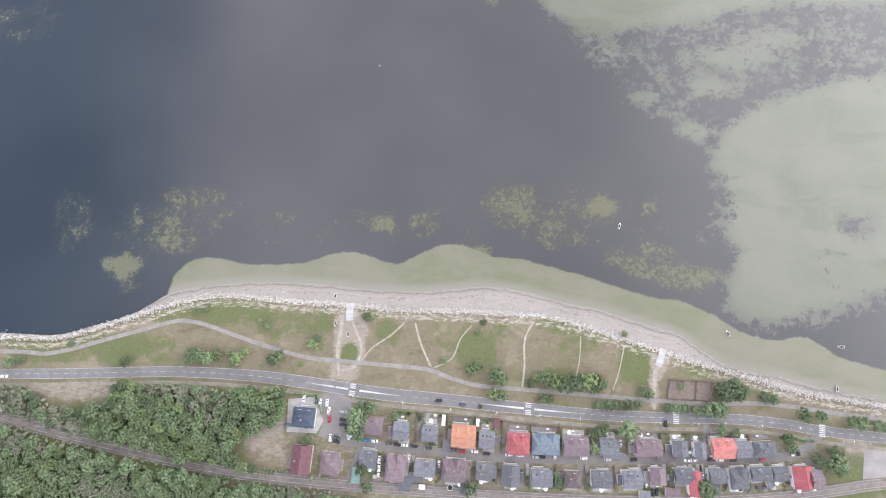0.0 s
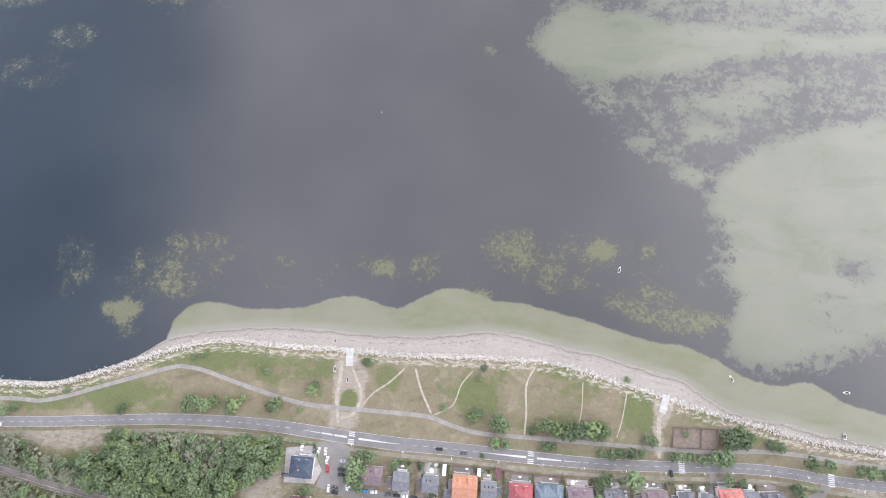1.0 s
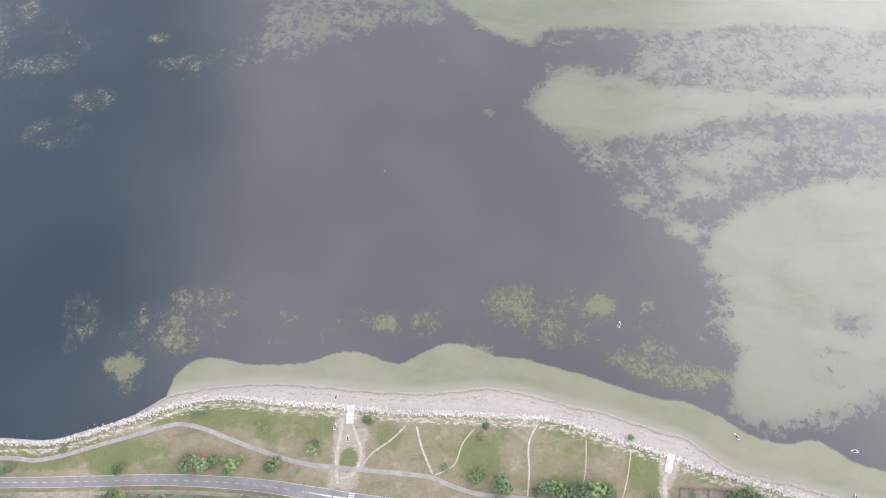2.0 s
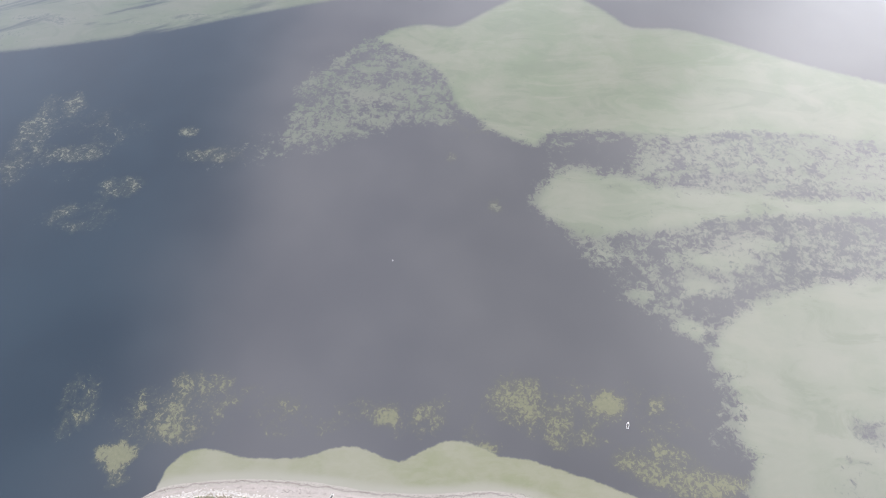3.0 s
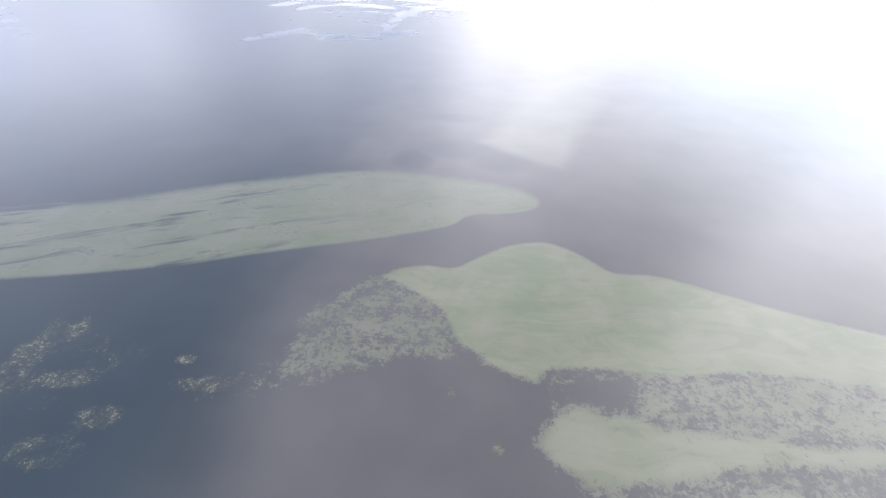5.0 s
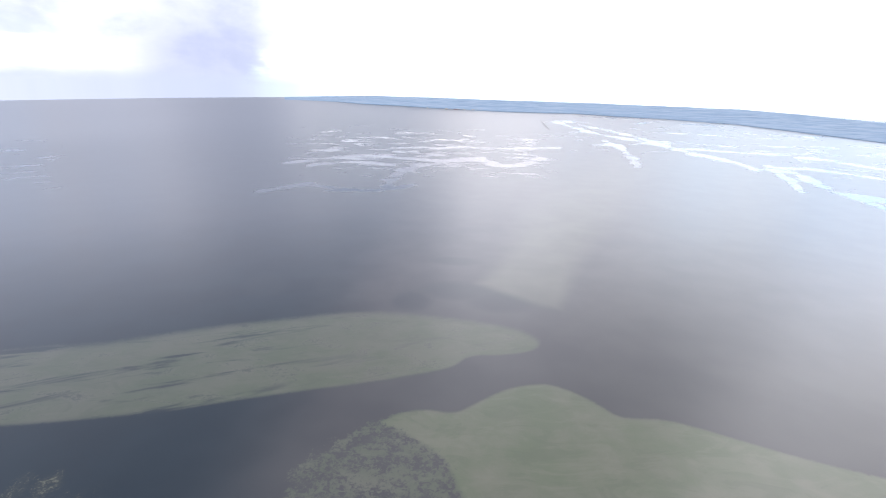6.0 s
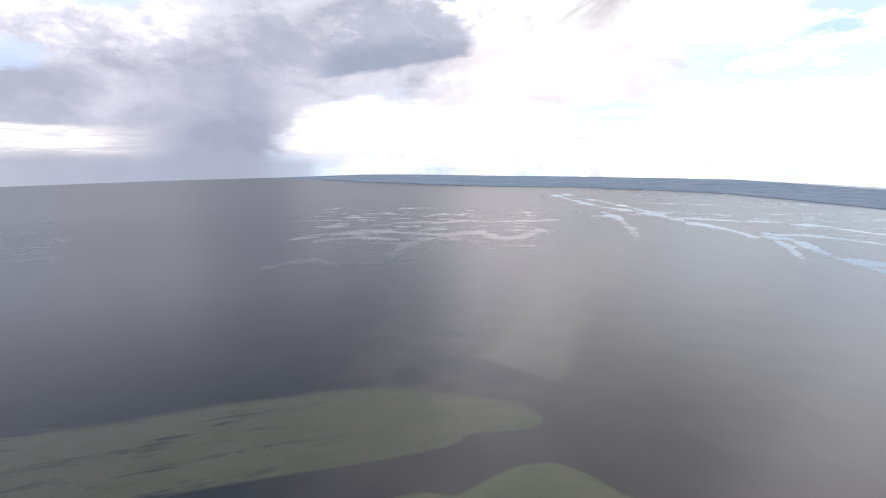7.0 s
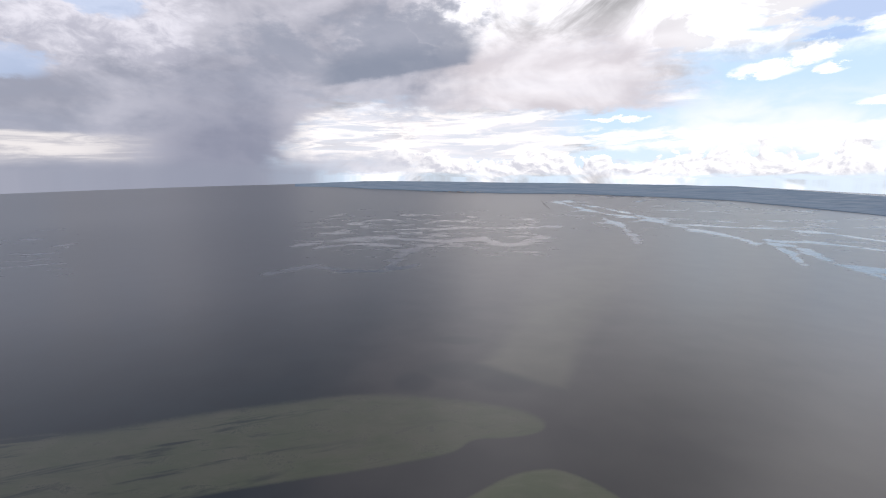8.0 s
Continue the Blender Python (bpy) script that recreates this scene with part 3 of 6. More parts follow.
def far(x, y):
    """Draws far places nearer along the line of sight: the bowl of the horizon."""
    d = np.hypot(x, y) + 1e-6
    # level to 600 m, curving up to 1000 m, then a straight slope
    r = (EYE + 800 * RISE) / (EYE / d + RISE)
    bend = RISE / 800
    curve = 600 + (-EYE / d + np.sqrt((EYE / d) ** 2 + 4 * bend * EYE * np.maximum(1 - 600 / d, 0))) / (2 * bend)
    r = np.where(d < 600, d, np.where(curve < 1000, curve, r))
    az = np.degrees(np.arctan2(x, y))
    dip = np.interp(az, [-60, -43, -29, -10, 30, 42, 60], [0.036, 0.0235, 0.0125, 0, 0, 0.0105, 0.03])
    z = EYE * (1 - r / d) - dip * r * ramp(d, 3000, 9000)
    return x * r / d, y * r / d, np.where(d < 600, 0.0, z)


# ---- the coast's outlines, in metres ----
SHORE = smooth([(-274, -6), (-240, -8.5), (-218, -3), (-194, 4.4), (-172, 17.4), (-160, 21), (-134, 24), (-113, 25), (-76, 23.6), (-43, 19.6), (-7, 18.2), (33, 20.6), (58, 17), (83, 9.6), (101, 6), (118, 0.3), (135, -5), (153, -10.7), (166, -20.6), (182, -30.4), (199, -34.7), (213, -36.5), (233, -43), (276, -53)], 4)
SHALLOW = smooth([(-172, 17), (-168, 31), (-156, 41), (-136, 41), (-121, 37.4), (-84, 38.5), (-62, 45), (-48, 43.7), (-25, 36.4), (-11, 42.5), (7.6, 49.5), (22, 46.7), (41, 40), (59, 38), (84, 31), (106, 24), (137, 13.3), (155, 11.3), (172, 4), (189, -7), (202, -13), (216, -15), (231, -12), (244, -20), (257, -27), (280, -34)], 4)
ROCKS = smooth([(-272, -8), (-238, -9), (-216, -4), (-189, 4), (-168, 11), (-140, 16.5), (-115, 15), (-90, 12), (-61, 10), (-25, 6.7), (10.6, 5), (46, 2.7), (71, 0.7), (92, -5.2), (113, -12), (133, -18.5), (150, -24.5), (171, -31.6), (194, -38), (217, -45), (234, -49), (274, -56)], 4)
land_poly = [(-4600, -260), (-700, -20)] + SHORE.tolist() + [(600, -120), (4600, -900), (4600, -4600), (-4600, -4600)]
meadow_poly = [(-4600, -262), (-700, -22)] + ROCKS.tolist() + [(600, -124), (4600, -904), (4600, -4600), (-4600, -4600)]

# ---- ground: one sheet from the sea bed up the beach and inland to the horizon ----
gx = grid_lines(-4600, 4600, -330, 330, 3.0)
gy = grid_lines(-4600, 260, -130, 60, 2.5)
X, Y = np.meshgrid(gx, gy)
d_land, d_mead = signed(land_poly, X, Y), signed(meadow_poly, X, Y)
Z = np.where(d_land < 0, np.maximum(d_land * 0.06, -4.0), np.minimum(d_land * 0.09, 1.0)) + ramp(d_mead, -3, 3) * 0.9
Z = np.where(d_mead > 3, LAND, np.minimum(Z, LAND))
nx, ny = len(gx), len(gy)
faces = [(j * nx + i, j * nx + i + 1, (j + 1) * nx + i + 1, (j + 1) * nx + i) for j in range(ny - 1) for i in range(nx - 1)]
ground = tagged(sheet("ground", np.stack([X, Y, Z], -1).reshape(-1, 3).tolist(), faces, M["ground"]), "coastal land with pale beach, dry meadow and green grass", "ground", kind="structure")
# green parts of the meadow: centre, half sizes, strength
GREEN = [(-215, -15, 60, 9, 1), (-140, 6, 50, 8, 1), (-190, -20, 45, 7, .8), (-90, -2, 32, 9, .75), (-30, -8, 10, 9, .9), (-52.5, -21, 5.5, 7, 1.6), (-43, 2, 7, 4, 1.0), (24, -20, 13, 14, .9), (75, -4, 14, 5, 1),
         (95, -16, 14, 8, .6), (125, -28, 12, 15, 1.1), (75, -36, 30, 6, .8), (170, -33, 12, 5, .9), (190, -46, 22, 4, .7), (-75, -34, 16, 3, .4), (240, -66, 30, 4, .7), (-185, -58, 70, 26, .7), (-150, -85, 40, 14, .6), (-45, -48, 12, 5, .8), (10, -14, 18, 6, .35), (60, -20, 22, 12, .3), (150, -45, 6, 4, .8), (252, -94, 22, 13, 1.0), (-220, -100, 90, 25, .9)]
green = np.full_like(X, 0.27)
for cx, cy, rx, ry, a in GREEN:
    q = ((X - cx) / rx) ** 2 + ((Y - cy) / ry) ** 2
    green = np.maximum(green, a * np.clip(1.35 - q * 0.75, 0, 1))
village = signed([(-92, -44), (-60, -50), (0, -56), (100, -66), (160, -68), (215, -72), (232, -76), (222, -104), (160, -112), (-60, -104), (-95, -90)], X, Y)
green = np.maximum(green, np.where(village > 0, 0.42, 0))
green = np.where(Y < -108, np.maximum(green, 0.75), green)
put_attr(ground, "green", green * 0.85)
put_attr(ground, "bare", np.maximum(ramp(village, -3, 4) * 0.45, np.maximum(0.75 * ramp(signed([(-64, 6), (-46, 6), (-41, -4), (-43, -14), (-43, -24), (-48, -32), (-46, -37), (-66, -37), (-64, -20)], X, Y), -3, 3), 0.85 * ramp(signed([(134, -22), (148, -24), (142, -32), (137, -40), (135, -54), (130, -54), (131, -36)], X, Y), -3, 2.5))))
clear = [[(-264, -36), (-200, -34), (-198, -46), (-225, -48), (-255, -41)], [(-112, -60), (-90, -56), (-88, -84), (-112, -78), (-118, -70)], [(240, -70), (262, -72), (262, -84), (242, -82)]]
island = np.clip(1.5 - ((X + 53.5) / 5.0) ** 2 - ((Y + 20.5) / 6.5) ** 2, 0, 1)
bare_field = np.array([0.62 * ramp(signed(c, X, Y), -5, 4) for c in clear]).max(axis=0)
old = np.empty(X.size, np.float32)
ground.data.attributes["bare"].data.foreach_get("value", old)
ground.data.attributes["bare"].data.foreach_set("value", (np.maximum(old, bare_field.ravel()) * (1 - island.ravel())).astype(np.float32))
put_attr(ground, "sand", 1 - ramp(d_mead, -2.0, 2.0))
put_attr(ground, "wet", ramp(d_land, 7.0, 0.0))
put_attr(ground, "tide", np.clip(d_land, -5, 25) / 20)
put_attr(ground, "debris", ramp(d_mead, 0.5, 2.5) * ramp(d_mead, 11.0, 4.0))

# ---- water: one sheet from the beach to the horizon ----
# rows lie ever wider apart with distance, and spread sideways with it
wx = grid_lines(-4200, 4200, -760, 700, 5.0, 1.12)
wy = np.concatenate([grid_lines(-700, -70, -70, 0, 5.0, 1.12), np.arange(5, 741, 5.0), 1 / np.linspace(1 / 745, 1 / 40000, 290)])
wy = np.unique(wy)
X, Y = np.meshgrid(wx, wy)
X = X * np.maximum(1.0, Y / 745)
SHOAL = smooth([(-800, 480), (-590, 560), (-470, 590), (-365, 638), (-240, 682), (-135, 713), (-10, 703), (80, 680), (124, 655), (135, 628), (120, 602), (78, 588), (33, 581), (5, 552), (-50, 528), (-110, 508), (-170, 490), (-235, 470), (-300, 447), (-370, 430), (-440, 416), (-520, 404), (-700, 390)], 10)
# the bank's firm parts: its seaward crown, a middle band and its landward field
CROWN = smooth([(-79, 437), (-53, 457), (-23, 464), (8, 461), (39, 484), (71, 508), (104, 520), (130, 520), (159, 502), (180, 479), (196, 462), (243, 459), (276, 446), (320, 424), (370, 400), (450, 370), (540, 330), (540, 290), (440, 296), (340, 307), (266, 312), (213, 306), (162, 310), (111, 312), (89, 304), (81, 294), (62, 302), (44, 312), (29, 325), (11, 343), (2, 370), (-14, 396), (-51, 426)], 6)
MIDDLE = smooth([(73, 233), (90, 264), (111, 273), (135, 268), (159, 264), (199, 254), (246, 252), (301, 246), (380, 246), (520, 262), (520, 226), (360, 222), (283, 220), (235, 215), (188, 208), (142, 202), (115, 197), (98, 206), (81, 218)], 6)
FIELD = smooth([(228, 150), (261, 162), (290, 168), (345, 172), (520, 170), (560, 60), (420, 8), (330, 20), (289, 12), (262, 4), (245, -1), (222, -5), (202, -6), (188, 2), (183, 15), (190, 31), (189, 55), (192, 75), (190, 90), (185, 100), (187, 114), (204, 136)], 6)
WEEDBEDS = [([(-146, 319), (-140, 374), (-110, 412), (-79, 439), (-39, 430), (0, 384), (10, 345), (3, 318), (-29, 321), (-69, 303), (-122, 286), (-150, 285)], 0.56), ([(-146, 319), (-122, 286), (-170, 271), (-213, 268), (-217, 282), (-176, 303)], 0.32),
            ([(167, 312), (240, 316), (520, 316), (520, 240), (246, 246), (159, 262)], 0.66), ([(88, 300), (111, 312), (162, 310), (165, 262), (111, 270), (86, 262)], 0.42),
            ([(94, 205), (142, 206), (235, 219), (400, 226), (400, 168), (261, 160), (208, 144), (198, 121), (183, 112), (161, 129), (139, 146), (112, 173)], 0.52), ([(170, 30), (192, 55), (186, 75), (176, 60), (166, 40)], 0.35)]
TONGUE = smooth([(56, 848), (90, 920), (125, 1010), (204, 1290), (343, 1690), (560, 2230), (860, 2950), (1150, 2950), (720, 1930), (430, 1300), (290, 1000), (190, 742), (160, 754), (105, 800)], 20)
shallow_poly = SHALLOW.tolist() + [(600, -100), (600, -300), (-172, -300)]
d_near, d_far, d_tong = signed(shallow_poly, X, Y), signed(SHOAL, X, Y), signed(TONGUE, X, Y)
d_crown, d_mid, d_field = signed(CROWN, X, Y), signed(MIDDLE, X, Y), signed(FIELD, X, Y)


def firm(d, w):
    return ramp(d, -w, w) + 0.35 * ramp(d, w, 4 * w)


# the outer shoal fades towards the open bay and ends clearly on its landward side
# cover west of -330 m is lowered slightly, for the same dimmer look
cover = firm(d_far, 10 + 26 * ramp(Y - 590 - 0.22 * X, -25, 60)) * np.where(X < -330, 0.95, 1.0)
cover = np.maximum.reduce([cover, firm(d_crown, 9), firm(d_mid, 16), firm(d_field, 17)])
for outline, level in WEEDBEDS:
    cover = np.maximum(cover, level * ramp(signed(smooth(outline, 8), X, Y), -14, 10))
# darker gaps and brighter clumps inside the bank: centre, half sizes, change
for cx, cy, rx, ry, a in ((135, 288, 30, 13, -0.22), (150, 170, 34, 16, -0.10), (192, 140, 16, 12, -0.16), (195, 395, 36, 20, -0.42), (282, 70, 24, 20, -0.46), (268, 52, 24, 14, -0.26), (255, 30, 22, 14, -0.2), (205, 292, 60, 16, -0.05), (240, 262, 40, 7, -0.15),
                          (122, 185, 14, 7, 0.20), (187, 183, 20, 8, 0.16), (218, 181, 22, 10, 0.26), (192, 158, 14, 9, 0.22), (178, 126, 13, 8, 0.30), (147, 152, 12, 7, 0.2), (250, 194, 26, 9, 0.2), (165, 190, 16, 7, -0.12)):
    cover = cover + a * np.clip(1.4 - ((X - cx) / rx) ** 2 - ((Y - cy) / ry) ** 2, 0, 1)
ragged = 1 - 0.80 * ramp(d_far, -60, -25)
ragged = np.minimum(ragged, 1 - 0.85 * ramp(Y + 0.28 * np.maximum(X - 180, 0), 425, 455) * ramp(X, -75, -30))
ragged = np.clip(ragged * (1 - 0.45 * ramp(d_crown, 10, 45)) * (1 - 0.3 * ramp(d_field, 15, 60)), 0.1, 1)
WEED = [(-130, 64, 95, 15, .12), (0, 64, 90, 13, .12), (95, 68, 75, 18, .16), (20, 318, 26, 18, .16), (-238, 68, 12, 22, .30), (-203, 37, 12, 7, .80), (-196, 24, 7, 5, .45), (-172, 62, 26, 18, .40), (-160, 82, 18, 9, .42), (-123, 74, 14, 10, .24), (-100, 62, 22, 12, .22), (-34, 62, 8, 5, .75), (-44, 66, 22, 7, .34), (-8, 63, 14, 9, .38), (52, 74, 17, 16, .50), (82, 62, 24, 16, .44), (112, 73, 9, 7, .85), (143, 74, 4, 5, .7),
        (140, 36, 26, 11, .46), (165, 26, 24, 9, .48), (30, 43, 10, 4, .5), (-330, 300, 50, 40, .14), (-372, 300, 16, 46, .34), (-352, 340, 10, 18, .32), (-322, 282, 22, 10, .30), (-272, 246, 18, 10, .36), (-205, 281, 26, 8, .42), (-232, 308, 8, 6, .5), (7, 281, 5, 5, .45), (44, 230, 5, 6, .46), (-300, 215, 30, 14, .24)]
patch = np.zeros_like(X)
for cx, cy, rx, ry, a in WEED:
    q = ((X - cx) / rx) ** 2 + ((Y - cy) / ry) ** 2
    patch = np.maximum(patch, (a + 0.13) * np.clip(1.5 - q * 0.75, 0, 1) ** 0.7)
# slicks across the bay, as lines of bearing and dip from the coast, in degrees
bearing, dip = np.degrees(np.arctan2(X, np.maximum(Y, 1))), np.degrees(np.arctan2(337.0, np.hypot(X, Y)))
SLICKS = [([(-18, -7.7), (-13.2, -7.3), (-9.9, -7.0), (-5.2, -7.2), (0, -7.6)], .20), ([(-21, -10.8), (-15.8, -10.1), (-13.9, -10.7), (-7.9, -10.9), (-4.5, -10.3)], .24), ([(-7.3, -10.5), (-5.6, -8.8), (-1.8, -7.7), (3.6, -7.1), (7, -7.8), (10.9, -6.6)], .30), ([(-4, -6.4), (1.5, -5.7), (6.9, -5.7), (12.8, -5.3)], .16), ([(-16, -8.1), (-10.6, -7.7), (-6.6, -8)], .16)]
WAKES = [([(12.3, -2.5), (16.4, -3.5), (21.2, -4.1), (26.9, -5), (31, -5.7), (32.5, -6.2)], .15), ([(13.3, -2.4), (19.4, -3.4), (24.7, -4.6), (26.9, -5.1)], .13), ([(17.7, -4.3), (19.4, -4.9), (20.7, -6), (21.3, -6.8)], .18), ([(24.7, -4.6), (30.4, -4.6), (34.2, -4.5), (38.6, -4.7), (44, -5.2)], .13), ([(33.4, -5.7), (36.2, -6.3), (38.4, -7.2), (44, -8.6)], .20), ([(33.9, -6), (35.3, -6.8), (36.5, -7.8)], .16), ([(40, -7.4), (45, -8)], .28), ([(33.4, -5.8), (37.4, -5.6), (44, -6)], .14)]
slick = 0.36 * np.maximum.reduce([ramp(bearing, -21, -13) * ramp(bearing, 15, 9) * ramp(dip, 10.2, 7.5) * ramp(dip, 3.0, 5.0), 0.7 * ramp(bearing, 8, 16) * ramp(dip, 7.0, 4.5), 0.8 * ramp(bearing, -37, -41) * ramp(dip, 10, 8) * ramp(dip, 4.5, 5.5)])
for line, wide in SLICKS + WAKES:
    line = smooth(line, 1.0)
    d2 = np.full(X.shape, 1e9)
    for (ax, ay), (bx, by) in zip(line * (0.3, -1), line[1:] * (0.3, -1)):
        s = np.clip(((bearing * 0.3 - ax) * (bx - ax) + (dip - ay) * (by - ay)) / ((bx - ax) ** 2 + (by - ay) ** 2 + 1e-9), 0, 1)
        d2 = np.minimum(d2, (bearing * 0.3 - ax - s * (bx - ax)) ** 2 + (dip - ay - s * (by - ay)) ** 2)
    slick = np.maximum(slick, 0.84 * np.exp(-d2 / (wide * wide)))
# deeper holes beyond the outer shoal; the last is only a darker colour patch
hole = np.zeros_like(X)
for a0, d0, ra, rd in ((-21.9, 21.2, 2.6, 1.4), (-14.6, 22.0, 2.0, 1.6), (1.5, 22.6, 5.0, 1.1), (-4.5, 23.9, 2.6, 1.2), (1.2, 19.1, 3.0, 0.5), (6.5, 23.6, 4.0, 1.2), (24.5, 12.2, 4.5, 1.0)):
    hole = np.maximum(hole, ramp(1.6 - ((bearing - a0) / ra) ** 2 - ((dip - d0) / rd) ** 2, 0, 1.4))
fx, fy, fz = far(X, Y)
nx, ny = len(wx), len(wy)
faces = [(j * nx + i, j * nx + i + 1, (j + 1) * nx + i + 1, (j + 1) * nx + i) for j in range(ny - 1) for i in range(nx - 1)]
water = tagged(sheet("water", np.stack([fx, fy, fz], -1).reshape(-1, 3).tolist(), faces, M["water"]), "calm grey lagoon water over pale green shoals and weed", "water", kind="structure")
put_attr(water, "east", X)
put_attr(water, "north", Y)
put_attr(water, "cover", cover)
put_attr(water, "ragged", ragged)
put_attr(water, "patch", patch)
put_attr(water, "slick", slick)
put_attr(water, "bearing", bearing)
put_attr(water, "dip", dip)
put_attr(water, "hole", hole)
put_attr(water, "tongue", ramp(d_tong, -12 - 0.10 * np.maximum(Y - 800, 0), 20 + 0.10 * np.maximum(Y - 800, 0)) * (0.30 + 0.70 * ramp(Y, 3200, 800)))
put_attr(water, "shelf", np.clip(d_near, -40, 40))
put_attr(water, "outer", ramp(d_far, -30, 0))
# where the water's colour carries that mirrored paleness, strongest off the left side
put_attr(water, "sky_tint", ramp(X, -330, -60) * (0.55 * ramp(Y, 1400, 500) + 0.35 * ramp(X / np.maximum(Y, 700), -0.35, -0.1)) + 0.1)
put_attr(water, "near", ramp(signed(land_poly, X, Y), -11, 0))

# ---- the far shore, low land beyond the bay ----
def far_shore():
    azs = np.radians(np.linspace(-18, 62, 240))
    a = np.degrees(azs)
    near = np.interp(a, [-18, -10, 1.5, 8, 14.5, 25, 32, 42, 62], [26000, 15500, 12200, 12000, 12400, 11000, 9800, 8600, 7500])
    near = near * (1 + 0.025 * np.array([noise.noise((v * 14, 0, 0)) for v in azs]))
    rows = []
    for k, up in ((0.998, -3.0), (1.004, 5.0), (1.06, 8), (1.2, 9), (1.5, 10), (2.2, 11), (3.4, 12), (3.45, 0)):
        d = np.minimum(near * k, 44000)
        x, y, z = far(d * np.sin(azs), d * np.cos(azs))
        rows.append(np.stack([x, y, z + (up if up < 0 else up * ramp(a, -19, -4)) * np.array([0.85 + 0.2 * noise.noise((v * 22, k * 3, 0)) for v in azs])], 1))
    n = len(azs)
    faces = [(j * n + i, j * n + i + 1, (j + 1) * n + i + 1, (j + 1) * n + i) for j in range(len(rows) - 1) for i in range(n - 1)]
    return sheet("backdrop", np.concatenate(rows).tolist(), faces, M["far_land_hazed"])


tagged(far_shore(), "low farmland far across the bay, tinted with painted blue haze", "far shore", kind="structure")

# ---- roads and paths ----
ROAD = [(-420, -32), (-268.6, -30.4), (-233.8, -30.5), (-199, -30.2), (-164, -30), (-129, -31.7), (-101, -34.3), (-73, -38.4), (-51, -41.9), (-24.6, -45.5), (9.8, -49), (54, -54), (95, -58), (122.6, -59.6), (146.5, -60.5), (180.6, -61.6), (207.6, -64.4), (231, -68.6), (270, -73.5), (420, -90)]
PATHWAY = [(-420, -14), (-271, -16.5), (-239, -18), (-201.6, -9), (-166, 0.3), (-154, 0.6), (-143, -1.9), (-131, -6.3), (-106, -15), (-81, -22), (-56, -25), (-25, -28), (-4, -30.7), (10, -36), (27, -40.4), (55, -43), (96, -46.8), (130, -50), (164.6, -52.5), (192, -52.5), (216, -54.7), (239, -58.3), (272, -63), (420, -82)]
LANE = [(-62.6, -45), (-62.8, -58), (-58.4, -69.7), (-44.7, -73), (9.4, -79.3), (43, -82.2), (93.5, -83.7), (144, -84.2), (194.5, -84.2), (213.4, -82), (222.6, -77.5), (230.5, -70.5)]
road = tagged(ribbon("road", ROAD, lambda s: 6.0 + 1.8 * np.exp(-((s - 0.47) / 0.13) ** 2), LAND + 0.06, M["asphalt"], thick=0.3), "grey asphalt coast road with white markings", "road", kind="structure")
tagged(ribbon("pavement", ROAD, 2.2, LAND + 0.035, M["verge"], -6.4, 0.2), "sandy footway beside the coast road", "pavement", kind="structure")
tagged(ribbon("path", PATHWAY, 2.5, LAND + 0.05, M["gravel"], thick=0.2), "pale gravel cycle path across the meadow", "path", kind="structure")
tagged(ribbon("road_village", LANE, 5.0, LAND + 0.05, M["lane"], thick=0.2), "worn asphalt village lane", "road", kind="structure")
TRACKS = [[(-58.5, 3), (-59.5, -8), (-60.8, -18), (-60.3, -26), (-59.5, -33.5)], [(-52, -1), (-49, -8), (-46.5, -14), (-46.8, -22), (-51, -28.5), (-58, -30.5)], [(-19, -1.5), (-28.5, -9.8), (-39, -16.6), (-45.8, -24.5)], [(-12.6, -2), (-9, -15), (-2.8, -29)], [(23, -4), (15.7, -12), (10, -24), (-2, -29.7)], [(62, -2), (56, -12.5), (54.8, -29.6), (53, -41.4)],
          [(91, -11), (89, -26.6), (86.6, -35)], [(117.7, -17.3), (112.8, -33.6), (108.5, -43.7)], [(141.4, -27), (135.4, -34), (132.6, -55.5)]]
for i, tr in enumerate(TRACKS):
    worn = (2.4, 1.8, 1.3, 1.5, 1.0, 1.3, 0.7, 0.8, 2.8)[i]
    tagged(ribbon("track", smooth(tr, 0.8) if len(tr) > 60 else [tuple(q) for q in smooth(tr, 0.45)], lambda s, w=worn, k=i: w * (0.35 + 0.65 * np.minimum(1, np.minimum(s, 1 - s) * 9 + 0.25)) * np.array([0.85 + 0.55 * noise.noise((v * 22, k * 7.0, 0)) for v in s]), LAND + 0.03, M["dirt"]), "trodden sandy track through the meadow", "track", kind="structure")
for side in ([(-44.7, -73), (-48.5, -84), (-52.6, -95)], [(163.4, -62), (160.9, -84)]):
    tagged(ribbon("side_lane", side, 3.4, LAND + 0.04, M["lane"], thick=0.2), "narrow worn side lane", "road", kind="structure")

